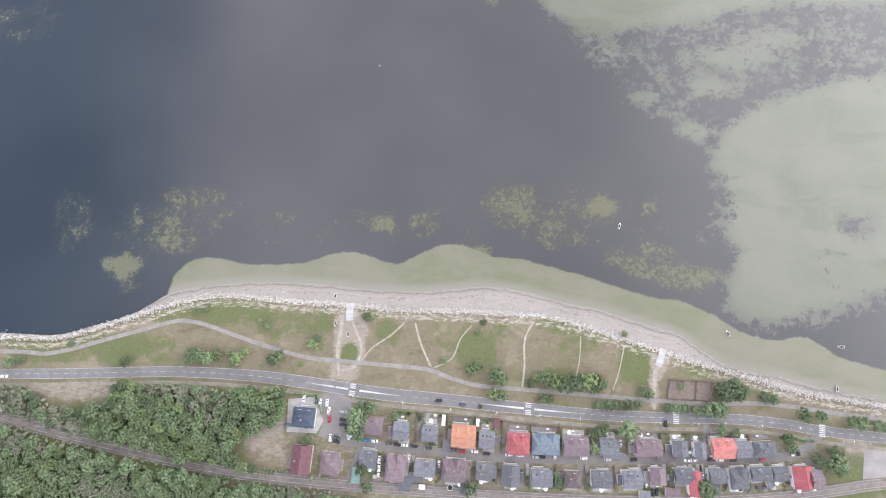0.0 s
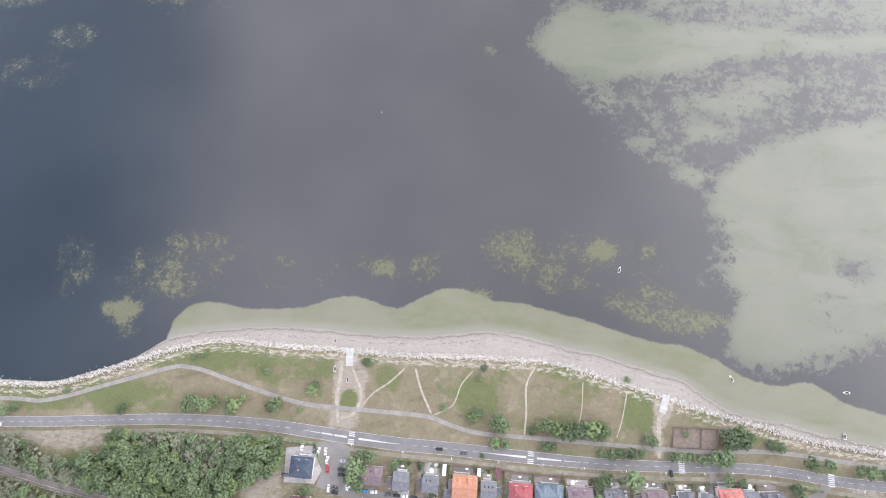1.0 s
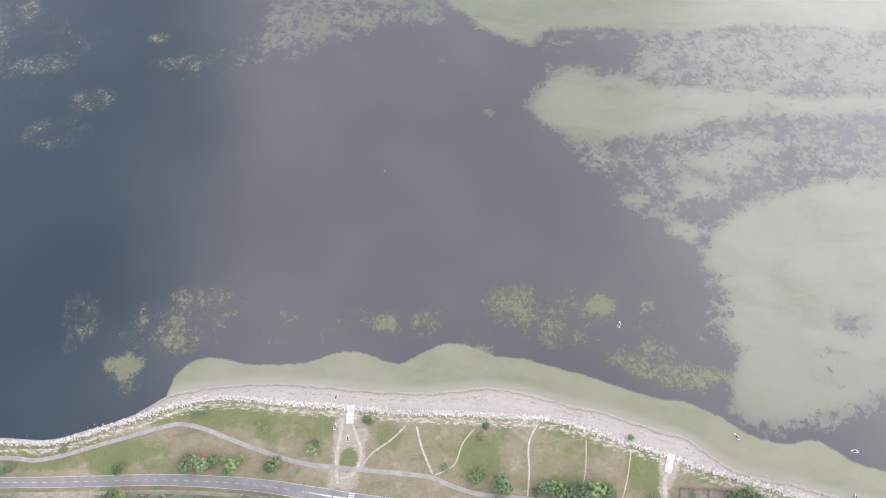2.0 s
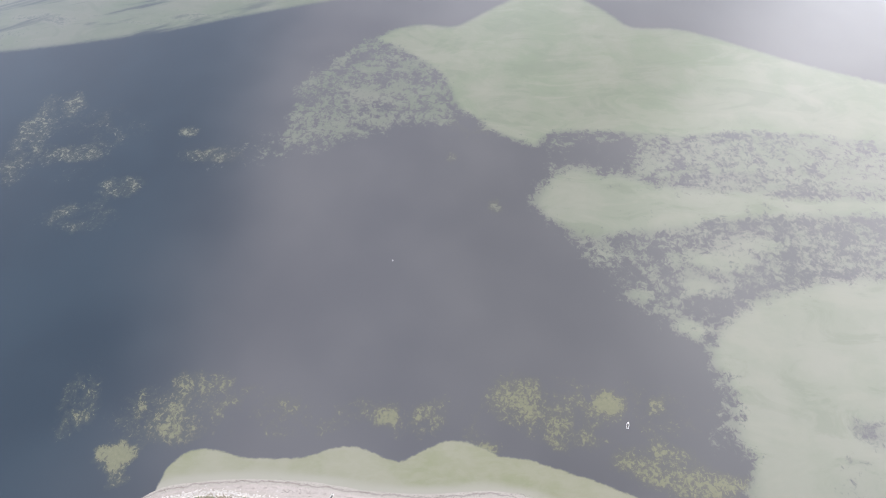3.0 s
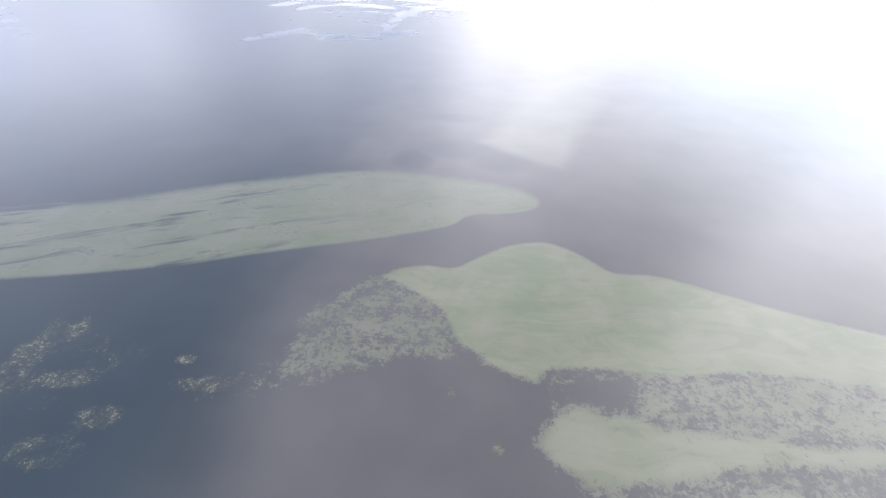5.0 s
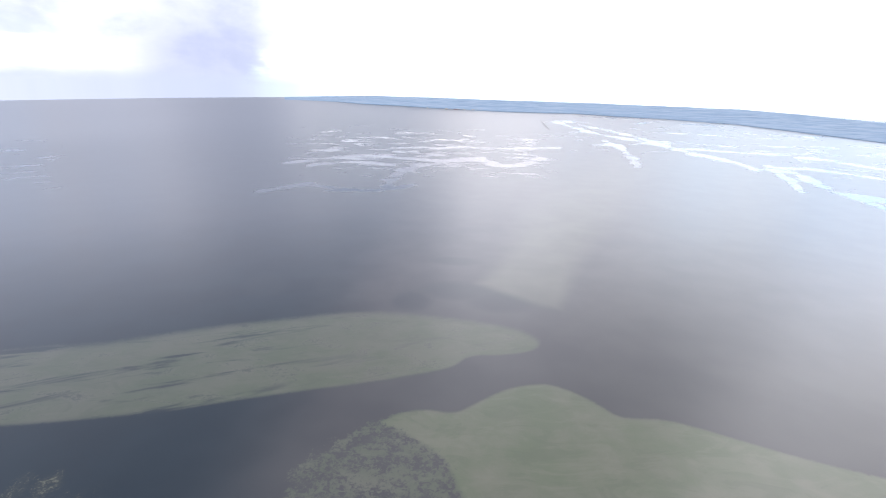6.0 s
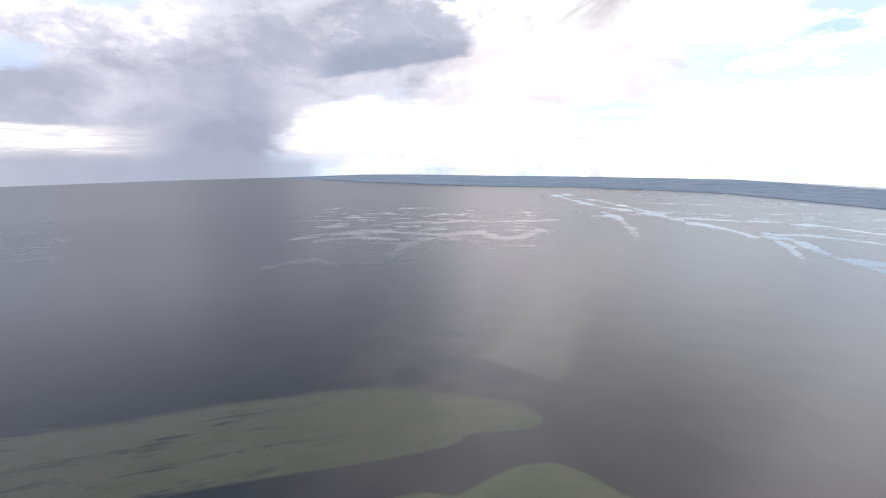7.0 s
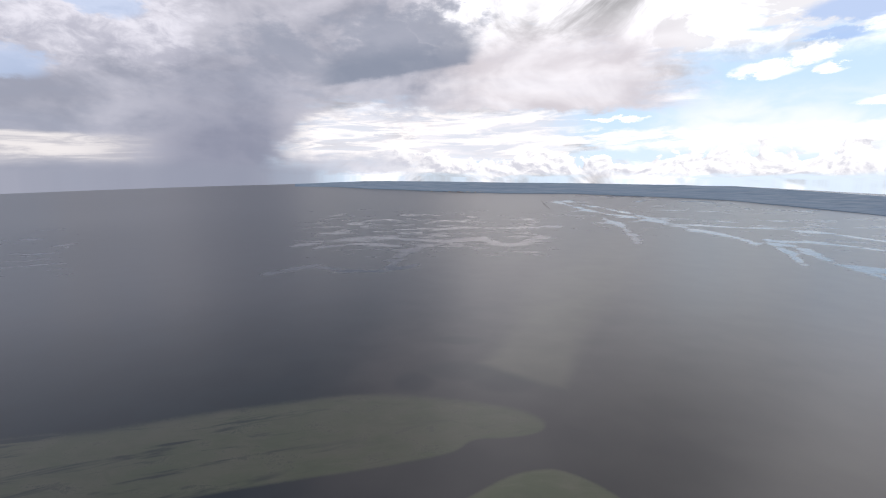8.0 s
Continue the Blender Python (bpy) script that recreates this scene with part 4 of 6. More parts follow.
# ---- places of the village, in metres ----
WEST_HOUSES = [
    (-78.9, -57.2, 13.8, 11.7, 'hip', 'navy', 'white'), (-79.1, -80.7, 11.7, 16.6, 'gable_y', 'maroon', 'cream'),
    (-62.4, -83.0, 11.0, 13.1, 'hip', 'mauve', 'cream'), (-38.2, -62.2, 13.8, 10.3, 'gable_x', 'mauve', 'cream'),
]
NORTH_ROW = [
    (-20.7, -65.5, 9.3, 10.3, 'gable_x', 'slate', 'white'), (-3.6, -67.0, 9.3, 9.3, 'gable_x', 'slate', 'white'), (16.2, -68.8, 14.8, 13.1, 'gable_x', 'orange', 'cream'),
    (29.9, -70.8, 9.0, 9.7, 'gable_x', 'slate', 'white'), (48.5, -73.3, 13.8, 12.8, 'hip', 'red', 'white'), (64.9, -74.1, 17.2, 11.7, 'cross', 'bluegrey', 'white'),
    (82.5, -75.2, 15.2, 11.0, 'gable_x', 'mauve', 'white'), (101.9, -75.7, 11.0, 9.0, 'gable_x', 'slate', 'white'), (125.2, -76.6, 15.9, 9.7, 'gable_x', 'mauve', 'cream'),
    (143.8, -77.1, 9.0, 8.3, 'gable_y', 'slate', 'white'), (155.4, -78.2, 6.2, 9.0, 'gable_y', 'slate', 'white'), (169.2, -77.4, 13.8, 11.7, 'gable_x', 'salmon', 'white'),
    (180.5, -77.8, 9.3, 9.3, 'gable_x', 'slate', 'white'), (193.5, -78.0, 13.8, 9.0, 'hip', 'slate', 'cream'),
]
SOUTH_ROW = [
    (-39.9, -80.8, 10.0, 9.7, 'gable_x', 'slate', 'white'), (-23.9, -85.9, 11.7, 15.2, 'cross', 'mauve', 'cream'), (-6.7, -86.1, 12.4, 9.7, 'gable_x', 'slate', 'cream'),
    (10.5, -88.1, 15.5, 12.4, 'cross', 'mauve', 'cream'), (28.1, -88.3, 9.7, 9.7, 'gable_x', 'slate', 'cream'), (43.5, -91.0, 10.3, 11.4, 'gable_y', 'slate', 'white'),
    (61.3, -92.4, 12.4, 9.7, 'gable_x', 'slate', 'white'), (79.4, -93.2, 9.7, 9.3, 'hip', 'brown', 'cream'), (96.2, -93.4, 11.7, 9.7, 'gable_x', 'slate', 'white'),
    (114.0, -93.6, 11.4, 9.7, 'gable_x', 'slate', 'white'), (129.3, -92.2, 9.0, 9.3, 'gable_y', 'mauve', 'white'), (144.2, -92.3, 10.7, 8.6, 'gable_x', 'slate', 'white'),
    (150.6, -96.4, 7.6, 13.8, 'gable_y', 'red', 'white'), (163.3, -92.2, 9.0, 8.3, 'gable_x', 'slate', 'white'), (176.3, -93.9, 10.7, 11.7, 'cross', 'slate', 'white'),
    (188.6, -91.3, 11.0, 7.6, 'gable_x', 'slate', 'white'), (200.8, -91.7, 8.6, 7.9, 'gable_x', 'slate', 'white'), (214.0, -93.7, 11.7, 12.4, 'gable_y', 'red', 'white'),
    (221.1, -94.7, 6.2, 10.3, 'gable_x', 'mauve', 'white'),
]
SHEDS = [
    (-47.3, -90.5, 4.8, 8.6, 'teal'), (6.1, -73.8, 4.5, 6.2, 'slate'), (-27.6, -66.4, 2.8, 6.2, 'mauve'), (-18.4, -95.1, 6.9, 8.3, 'slate'),
    (-12.1, -91.8, 8.3, 4.8, 'slate'), (16.1, -97.0, 4.5, 8.3, 'slate'), (136.5, -82.2, 9.7, 5.2, 'brown'), (105.8, -81.2, 12.4, 2.8, 'slate'),
    (121.5, -102.7, 6.2, 4.1, 'slate'), (137.9, -101.4, 8.3, 4.8, 'mauve'), (162.5, -100.1, 6.2, 7.6, 'slate'), (195.3, -95.5, 3.4, 9.0, 'slate'),
    (36.4, -62.0, 3.1, 6.2, 'maroon'), (90.1, -75.0, 4.1, 10.3, 'brown'),
]
CAR_PARK = [
    (-63.4, -69.5, 1, 'white'), (-60.6, -70.2, 1, 'black'), (-58.6, -70.8, 1, 'black'), (-52.6, -67.1, 1, 'white'), (-51.5, -69.0, 2, 'white'), (-53.3, -64.5, 2, 'grey'),
    (-56.1, -62.2, 0, 'black'), (-56.2, -59.3, 0, 'black'), (-56.0, -54.7, 0, 'silver'), (-66.1, -49.3, 1, 'white'), (-70.3, -49.0, 1, 'white'), (-72.7, -48.3, 1, 'grey'),
    (-64.9, -54.0, 1, 'white'), (-64.4, -58.9, 1, 'red'),
]
LANE_CARS = [
    (-42.0, -71.0, 0, 'blue'), (-36.9, -71.7, 0, 'white'), (-28.7, -73.1, 0, 'grey'), (-23.3, -73.8, 0, 'black'), (-18.9, -74.1, 0, 'white'), (-13.2, -74.8, 0, 'black'),
    (-4.7, -75.9, 0, 'grey'), (10.1, -77.3, 0, 'grey'), (15.5, -78.0, 0, 'red'), (22.9, -78.1, 0, 'white'), (30.3, -79.4, 0, 'black'), (-89.8, -61.8, 0, 'grey'),
    (-80.3, -46.6, 1, 'white'), (1.6, -48.8, 0, 'black'), (16.3, -51.2, 0, 'grey'), (-9.8, -57.8, 1, 'black'), (-27.4, -68.0, 1, 'white'), (43.1, -80.2, 0, 'white'),
    (49.8, -80.6, 0, 'white'), (59.2, -81.6, 0, 'silver'), (63.2, -81.7, 0, 'black'), (70.6, -80.8, 1, 'white'), (87.7, -82.6, 0, 'white'), (101.8, -83.4, 0, 'silver'),
]
YARD_CARS = [
    (117.2, -83.8, 0, 'black'), (149.4, -84.5, 0, 'white'), (152.8, -84.5, 0, 'white'), (138.4, -63.6, 1, 'black'), (115.9, -76.2, 1, 'white'), (123.3, -97.3, 1, 'white'),
    (127.2, -102.0, 1, 'black'), (129.2, -102.0, 1, 'black'), (163.2, -84.3, 0, 'black'), (168.6, -84.4, 0, 'white'), (176.3, -84.5, 0, 'black'), (194.2, -84.0, 0, 'red'),
    (212.2, -80.8, 1, 'white'), (215.6, -80.5, 1, 'black'), (-265.1, -31.6, 0, 'white'), (-100.1, -60.7, 0, 'white'), (-34.0, -82.2, 1, 'white'), (-33.9, -86.0, 1, 'white'),
    (-34.2, -89.7, 1, 'white'), (-30.0, -81.6, 1, 'black'), (-16.2, -82.1, 1, 'white'), (1.6, -85.1, 1, 'white'), (1.6, -88.3, 1, 'grey'), (157.2, -93.0, 1, 'white'),
    (150.3, -79.8, 0, 'white'), (110.2, -74.6, 1, 'silver'),
]
MEADOW_SHRUBS = [
    (-42.7, 2.5, 3), (22.3, -30.9, 4), (26.1, -28.6, 3), (37.8, -34.5, 5), (40.5, -36.8, 4), (66.2, -35.8, 4), (72.2, -38.5, 5), (79.1, -39.9, 5),
    (85.4, -38.7, 5), (93.0, -38.7, 6), (96.9, -41.4, 4), (34.7, -45.4, 4), (173.7, -44.3, 5), (178.9, -43.7, 5), (187.5, -44.4, 3), (-145.3, -20.6, 4),
    (-150.5, -21.9, 4), (-140.7, -22.0, 4), (-134.9, -20.1, 4), (-122.5, -22.2, 4), (-125.1, -24.9, 3), (-98.1, -21.8, 4), (-100.4, -23.5, 3), (-75.7, -13.8, 4),
    (-73.4, -11.1, 3), (-104.5, -2.4, 2), (-190.4, -23.5, 3),
]
SAPLINGS = [
    (-150, -17.5, 1.3), (-128, -19, 1.0), (-118, -18, 1.1), (-96, -19.5, 1.0), (-83, -26, 0.9), (-110, 0.5, 0.8), (-150, 7, 0.9), (-144, 8, 0.8), (-226, -12, 1.0), (-262, -23, 1.6), (-256, -22, 1.3),
    (5, -25, 1.0), (30, -2, 1.0), (27, -8, 0.9), (62, -36, 1.3), (58, -39, 1.2), (100, -37, 1.5), (103, -40, 1.2), (129, -46, 1.6), (126, -44, 1.2), (118, -10, 1.0), (182, -40, 1.6), (186, -47, 1.3), (176, -48, 1.5), (150, -42, 1.0),
]
ROADSIDE_SHRUBS = [
    (98.9, -52.0, 3.5), (104.0, -52.4, 4), (109.9, -52.2, 4), (116.0, -52.6, 4), (122.9, -52.0, 3.5), (40.8, -46.2, 4), (65.5, -48.1, 4), (68.9, -48.4, 3),
    (139.8, -54.5, 3.5), (144.9, -54.8, 4), (150.7, -55.2, 4), (157.4, -56.3, 4), (165.4, -55.7, 6), (169.9, -55.4, 6), (182.7, -46.7, 5), (198.9, -48.8, 3.5),
    (204.3, -49.9, 4), (26.9, -52.6, 2),
]
VILLAGE_TREES = [
    (218.6, -59.2, 5), (229.8, -60.0, 4), (248.0, -63.1, 4), (252.9, -64.1, 5), (262.9, -65.5, 4), (268.4, -66.9, 4), (113.9, -65.6, 7), (98.6, -65.7, 5),
    (94.3, -68.9, 4), (93.1, -75.9, 4), (155.9, -99.1, 6), (158.3, -101.0, 5), (234.0, -85.3, 6), (233.1, -80.6, 5), (236.0, -89.4, 5), (224.1, -84.3, 4),
    (228.6, -87.4, 4), (-45.0, -51.8, 4), (-47.6, -56.7, 6), (-44.2, -59.0, 5), (-48.9, -62.2, 5), (-46.4, -66.4, 5), (-50.8, -64.7, 4), (-38.2, -52.5, 4),
    (-41.6, -50.5, 3), (70.8, -94.5, 4), (68.6, -90.7, 4), (19.7, -97.6, 5), (-2.3, -72.6, 3), (-44.2, -86.4, 4), (-40.7, -95.8, 4), (-24.4, -56.9, 3),
    (137.8, -90.5, 3), (169.8, -67.1, 4), (179.1, -68.8, 3), (207.4, -72.3, 4), (210.1, -77.1, 4), (-76.7, -70.9, 4),
]
LAMPS = [
    (-19.8, -50.6), (9.1, -54.5), (36.1, -57.1), (61.7, -58.7), (85.6, -60.5), (109.7, -62.7), (132.5, -64.0), (154.6, -64.5), (170.7, -64.4),
    (192.0, -65.9), (214.0, -67.4), (244.3, -75.2), (-49.4, -46.6),
]
FOREST_N = [
    (-196.5, -35.7), (-92.1, -41.5), (-88.9, -56.4), (-104.6, -62.7), (-120.8, -73.8), (-111.8, -82.8), (-91.3, -88.3), (-118.3, -85.2), (-159.3, -77.5),
    (-194.1, -69.2), (-229.3, -60.4), (-265.1, -50.2), (-267.5, -36.3), (-250.0, -37.1), (-232.8, -48.3), (-213.4, -51.8), (-195.3, -45.4),
]
FOREST_S = [
    (-263.4, -60.0), (-227.9, -69.4), (-193.0, -78.1), (-158.5, -85.7), (-124.5, -92.3), (-90.8, -96.7), (-57.4, -100.2), (-44.0, -103.4), (-43.5, -126.9),
    (-272.0, -124.5), (-284.6, -55.9),
]
ZEBRA = [
    (-51.0, -40.9), (56.2, -53.3), (145.2, -59.9), (232.7, -65.4),
]
RAIL = [(-420, -14), (-330, -36), (-264, -55), (-228.6, -65), (-193.5, -73.6), (-159, -81.3), (-125, -88), (-91, -92.4), (-51, -96.5), (-4, -100), (42, -103.4), (75, -105.3), (140, -107.4), (180, -106.8), (212, -104.6), (242, -101.2), (268, -98.4), (420, -86)]
STREET_TURN = ((-60, 40, 100, 200), (-5.5, -5.0, -1.5, 1.5))


def street_turn(x):
    """How far the houses are turned along the bending lane, in radians."""
    return radians(float(np.interp(x, *STREET_TURN)))


def empty(name, m):
    e = new(name)
    e.matrix_world = m
    e.empty_display_size = 1.0
    return e


# ---- houses ----
def window_mesh():
    bm = bmesh.new()
    for dx, dz, sx, sz in ((-0.62, 0, 0.08, 1.3), (0.62, 0, 0.08, 1.3), (0, -0.65, 1.32, 0.08), (0, 0.65, 1.32, 0.08), (0, 0, 0.06, 1.25)):
        box_in(bm, dx, 0, dz, sx, 0.12, sz)
    frame_me = bpy.data.meshes.new("window")
    bm.to_mesh(frame_me)
    bm.free()
    frame_me.materials.append(M["frame"])
    bm = bmesh.new()
    box_in(bm, 0, 0, 0, 1.2, 0.03, 1.25)
    pane_me = bpy.data.meshes.new("pane")
    bm.to_mesh(pane_me)
    bm.free()
    pane_me.materials.append(M["glass"])
    return frame_me, pane_me


WINDOW, PANE = window_mesh()


def add_window(parent, x, y, z, turn, k=1.0):
    w = new("window", WINDOW)
    w.parent = parent
    w.matrix_local = pose(x, y, z, 0, 0, math.degrees(turn)) @ Matrix.Diagonal((k, 1, k, 1))
    p = new("pane", PANE)
    p.parent = w


def roof_prism(bm, w, d, z, h, over, mi=0, y0=0.0, x0=0.0, along="x", hip=0.0, t=0.22):
    """A pitched roof over a w by d plan; hip: how far the ridge's ends draw in."""
    a, b = (w / 2 + over, d / 2 + over) if along == "x" else (d / 2 + over, w / 2 + over)
    low = z - h * over / b * 0.6

    def spot(u, v, zz):
        p = (u, v) if along == "x" else (-v, u)
        return bm.verts.new((p[0] + x0, p[1] + y0, zz))
    r = max(0.05, a - hip)
    top = [spot(-a, -b, low), spot(a, -b, low), spot(a, b, low), spot(-a, b, low), spot(-r, 0, z + h), spot(r, 0, z + h)]
    bot = [spot(-a, -b, low - t), spot(a, -b, low - t), spot(a, b, low - t), spot(-a, b, low - t)]
    for q in ((0, 1, 5, 4), (2, 3, 4, 5), (1, 2, 5), (3, 0, 4)):
        bm.faces.new([top[i] for i in q]).material_index = mi
    for i in range(4):
        j = (i + 1) % 4
        bm.faces.new([top[j], top[i], bot[i], bot[j]]).material_index = mi
    bm.faces.new(bot[::-1]).material_index = mi


ROOF_WORDS = {"navy": "dark blue", "maroon": "maroon", "mauve": "weathered mauve-brown", "slate": "slate-grey", "orange": "orange tiled", "red": "red tiled", "bluegrey": "blue-grey", "salmon": "salmon-red tiled", "brown": "dark brown"}
KIND_WORDS = {"hip": "hipped", "gable_x": "pitched", "gable_y": "gabled", "cross": "cross-gabled"}


def house(x, y, w, d, kind, roof, wall, rng, room=(0, 0)):
    home = empty("house", pose(x, y, LAND, 0, 0, math.degrees(street_turn(x))))
    tagged(home, f"{wall} rendered house with a {ROOF_WORDS[roof]} {KIND_WORDS[kind]} roof", "house", "houses of the village")
    eave = rng.uniform(4.4, 5.6)
    w, d = w * 0.90, d * 0.90
    wallm = M["white_wall" if wall == "white" else "cream_wall"]
    bm = bmesh.new()
    box_in(bm, 0, 0, eave / 2 - 0.1, w, d, eave + 0.2)
    rise = {"hip": 0.30, "gable_x": 0.30, "gable_y": 0.32, "cross": 0.32}[kind] * (min(w, d) if kind != "gable_x" else d) * 0.9
    if kind.startswith("gable"):
        # gable ends under the ridge
        s = 1 if kind == "gable_x" else 0
        for e in (-1, 1):
            a, b = (w / 2, d / 2) if s else (d / 2, w / 2)
            pts = [(e * a, -b, eave), (e * a, b, eave), (e * a, 0, eave + rise - 0.15), (e * (a - 0.3), -b, eave), (e * (a - 0.3), b, eave), (e * (a - 0.3), 0, eave + rise - 0.15)]
            vs = [bm.verts.new(p if s else (-p[1], p[0], p[2])) for p in pts]
            for q in ((0, 1, 2), (5, 4, 3), (0, 3, 4, 1), (1, 4, 5, 2), (2, 5, 3, 0)):
                bm.faces.new([vs[i] for i in q])
    part("wall", bm, wallm, home)
    bm = bmesh.new()
    roof_prism(bm, w, d, eave + 0.02, rise, 0.55, along="y" if kind == "gable_y" else "x", hip={"hip": min(w, d) * 0.45, "cross": w * 0.2}.get(kind, 0.0))
    if kind == "cross":
        for sx in ((-w * 0.22, w * 0.25) if w > 14 else (w * 0.1,)):
            roof_prism(bm, w * 0.36, d * 0.62, eave + 0.05, rise * 0.86, 0.5, y0=d * 0.24, x0=sx, along="y")
    roof_ob = part("roof", bm, M[roof], home)
    # ridge cap
    bm = bmesh.new()
    if kind == "gable_y":
        box_in(bm, 0, 0, eave + rise + 0.04, 0.3, d + 0.9, 0.14)
    else:
        box_in(bm, 0, 0, eave + rise + 0.04, max(0.6, w + 0.9 - (w * 0.4 if kind == "cross" else min(w, d) * 0.9 + 0.4 if kind == "hip" else 0)), 0.3, 0.14)
    part("ridge", bm, M[roof], roof_ob)
    for _ in range(rng.choice((1, 1, 2))):
        cx, cy = rng.uniform(-w * 0.3, w * 0.3), rng.uniform(-0.12, 0.12) * d
        bm = bmesh.new()
        box_in(bm, cx, cy, eave + rise * 0.95, 0.75, 0.6, 1.9)
        part("chimney", bm, M["brick"], roof_ob, "brick chimney")
    # roof lights, lying in the slope
    if kind == "gable_x":
        slope = math.atan2(rise, d / 2)
        for k in range(rng.choice((0, 2, 3))):
            bm = bmesh.new()
            box_in(bm, 0, 0, 0, 0.8, 1.1, 0.12)
            sk = part("roof_window", bm, M["glass"], roof_ob, "roof window")
            sk.matrix_local = pose(-w * 0.3 + w * 0.28 * k, d * 0.25, eave + rise * 0.5 + 0.06, -math.degrees(slope))
    # a dormer in the seaward slope
    if kind in ("gable_x", "hip") and w > 8.5:
        for dx in ((-w * 0.22, w * 0.22) if w > 11.5 else (rng.uniform(-0.15, 0.15) * w,)):
            bm = bmesh.new()
            box_in(bm, dx, d * 0.30, eave + rise * 0.42, 2.0, d * 0.26, 1.5)
            part("dormer", bm, wallm, roof_ob, "pale dormer")
            bm = bmesh.new()
            box_in(bm, dx, d * 0.29, eave + rise * 0.42 + 0.82, 2.4, d * 0.30, 0.14)
            part("dormer_roof", bm, M[roof], roof_ob)
    # windows on both long fronts and the ends
    n = max(2, int(w / 3.4))
    for side in (-1, 1):
        for k in range(n):
            for z in (1.6, 4.0) if eave > 4.9 else (1.7,):
                add_window(home, (k + 0.5) * w / n - w / 2, side * (d / 2 + 0.02), z, 0)
        add_window(home, side * (w / 2 + 0.02), 0.0, 1.7, math.pi / 2)
    # entrance from the lane
    bm = bmesh.new()
    box_in(bm, w * 0.12, -d / 2 - 0.05, 1.05, 1.0, 0.12, 2.1)
    part("door", bm, M["door"], home)
    bm = bmesh.new()
    box_in(bm, w * 0.12, -d / 2 - 0.6, 2.45, 1.9, 1.3, 0.14)
    part("porch_roof", bm, M[roof], home)
    # a low flat-roofed annexe on one side
    e = -1 if room[0] > room[1] else 1
    if rng.random() < 0.6 and max(room) > 3.2:
        aw, ad = min(rng.uniform(2.2, 3.4), max(room) - 1.0), d * rng.uniform(0.45, 0.75)
        bm = bmesh.new()
        box_in(bm, e * (w / 2 + aw / 2 - 0.1), -d * 0.1, 1.3, aw, ad, 2.6)
        annexe = part("annexe", bm, wallm, home)
        bm = bmesh.new()
        box_in(bm, e * (w / 2 + aw / 2 - 0.05), -d * 0.1, 2.7, aw + 0.3, ad + 0.4, 0.18)
        part("flat_roof", bm, M["slate" if roof in ("slate", "navy", "bluegrey") else "lane"], annexe)
    # a pale balcony or terrace towards the sea
    if wall == "white" or rng.random() < 0.5:
        bw = w * rng.uniform(0.5, 0.9)
        bx = rng.uniform(-0.5, 0.5) * (w - bw)
        bm = bmesh.new()
        box_in(bm, bx, d / 2 + 0.75, 2.75, bw, 1.5, 0.2)
        bal = part("balcony", bm, M["concrete"], home, "pale balcony slab")
        bm = bmesh.new()
        box_in(bm, bx, d / 2 + 1.46, 3.3, bw, 0.08, 0.95)
        part("parapet", bm, M["white_wall"], bal)
        for e in (-1, 1):
            bm = bmesh.new()
            box_in(bm, bx + e * (bw / 2 - 0.15), d / 2 + 1.35, 1.33, 0.2, 0.2, 2.7)
            part("post", bm, M["white_wall"], bal)
    return home


rng = random.Random(7)
for rows in (WEST_HOUSES, NORTH_ROW, SOUTH_ROW):
    for row in rows:
        left = [row[0] - row[2] / 2 - o[0] - o[2] / 2 for o in rows if o[0] < row[0]] or [6.0]
        right = [o[0] - o[2] / 2 - row[0] - row[2] / 2 for o in rows if o[0] > row[0]] or [6.0]
        house(*row, rng, (min(left), min(right)))


def shed(x, y, w, d, roof, rng):
    hut = tagged(empty("shed", pose(x, y, LAND, 0, 0, math.degrees(street_turn(x)))), f"low shed with a {ROOF_WORDS.get(roof, 'green sheet metal')} lean-to roof", "shed", "sheds of the village")
    h = rng.uniform(2.2, 2.6)
    bm = bmesh.new()
    box_in(bm, 0, 0, h / 2, w - 0.3, d - 0.3, h)
    part("wall", bm, M["cream_wall"], hut)
    bm = bmesh.new()
    vs = box_in(bm, 0, 0, h + 0.2, w, d, 0.16)
    for v in vs:
        v.co.z += 0.35 * (v.co.y / d + 0.5)
    part("roof", bm, M[roof], hut)
    bm = bmesh.new()
    box_in(bm, 0, -d / 2 + 0.12, 1.0, min(1.6, w * 0.5), 0.1, 2.0)
    part("door", bm, M["timber"], hut)


for row in SHEDS:
    shed(*row, rng)


# ---- trees and shrubs ----
GOLD = (1 + 5 ** 0.5) / 2
ICO_V = [Vector(p).normalized() for p in ((-1, GOLD, 0), (1, GOLD, 0), (-1, -GOLD, 0), (1, -GOLD, 0), (0, -1, GOLD), (0, 1, GOLD), (0, -1, -GOLD), (0, 1, -GOLD), (GOLD, 0, -1), (GOLD, 0, 1), (-GOLD, 0, -1), (-GOLD, 0, 1))]
ICO_F = [(0, 11, 5), (0, 5, 1), (0, 1, 7), (0, 7, 10), (0, 10, 11), (1, 5, 9), (5, 11, 4), (11, 10, 2), (10, 7, 6), (7, 1, 8), (3, 9, 4), (3, 4, 2), (3, 2, 6), (3, 6, 8), (3, 8, 9), (4, 9, 5), (2, 4, 11), (6, 2, 10), (8, 6, 7), (9, 8, 1)]


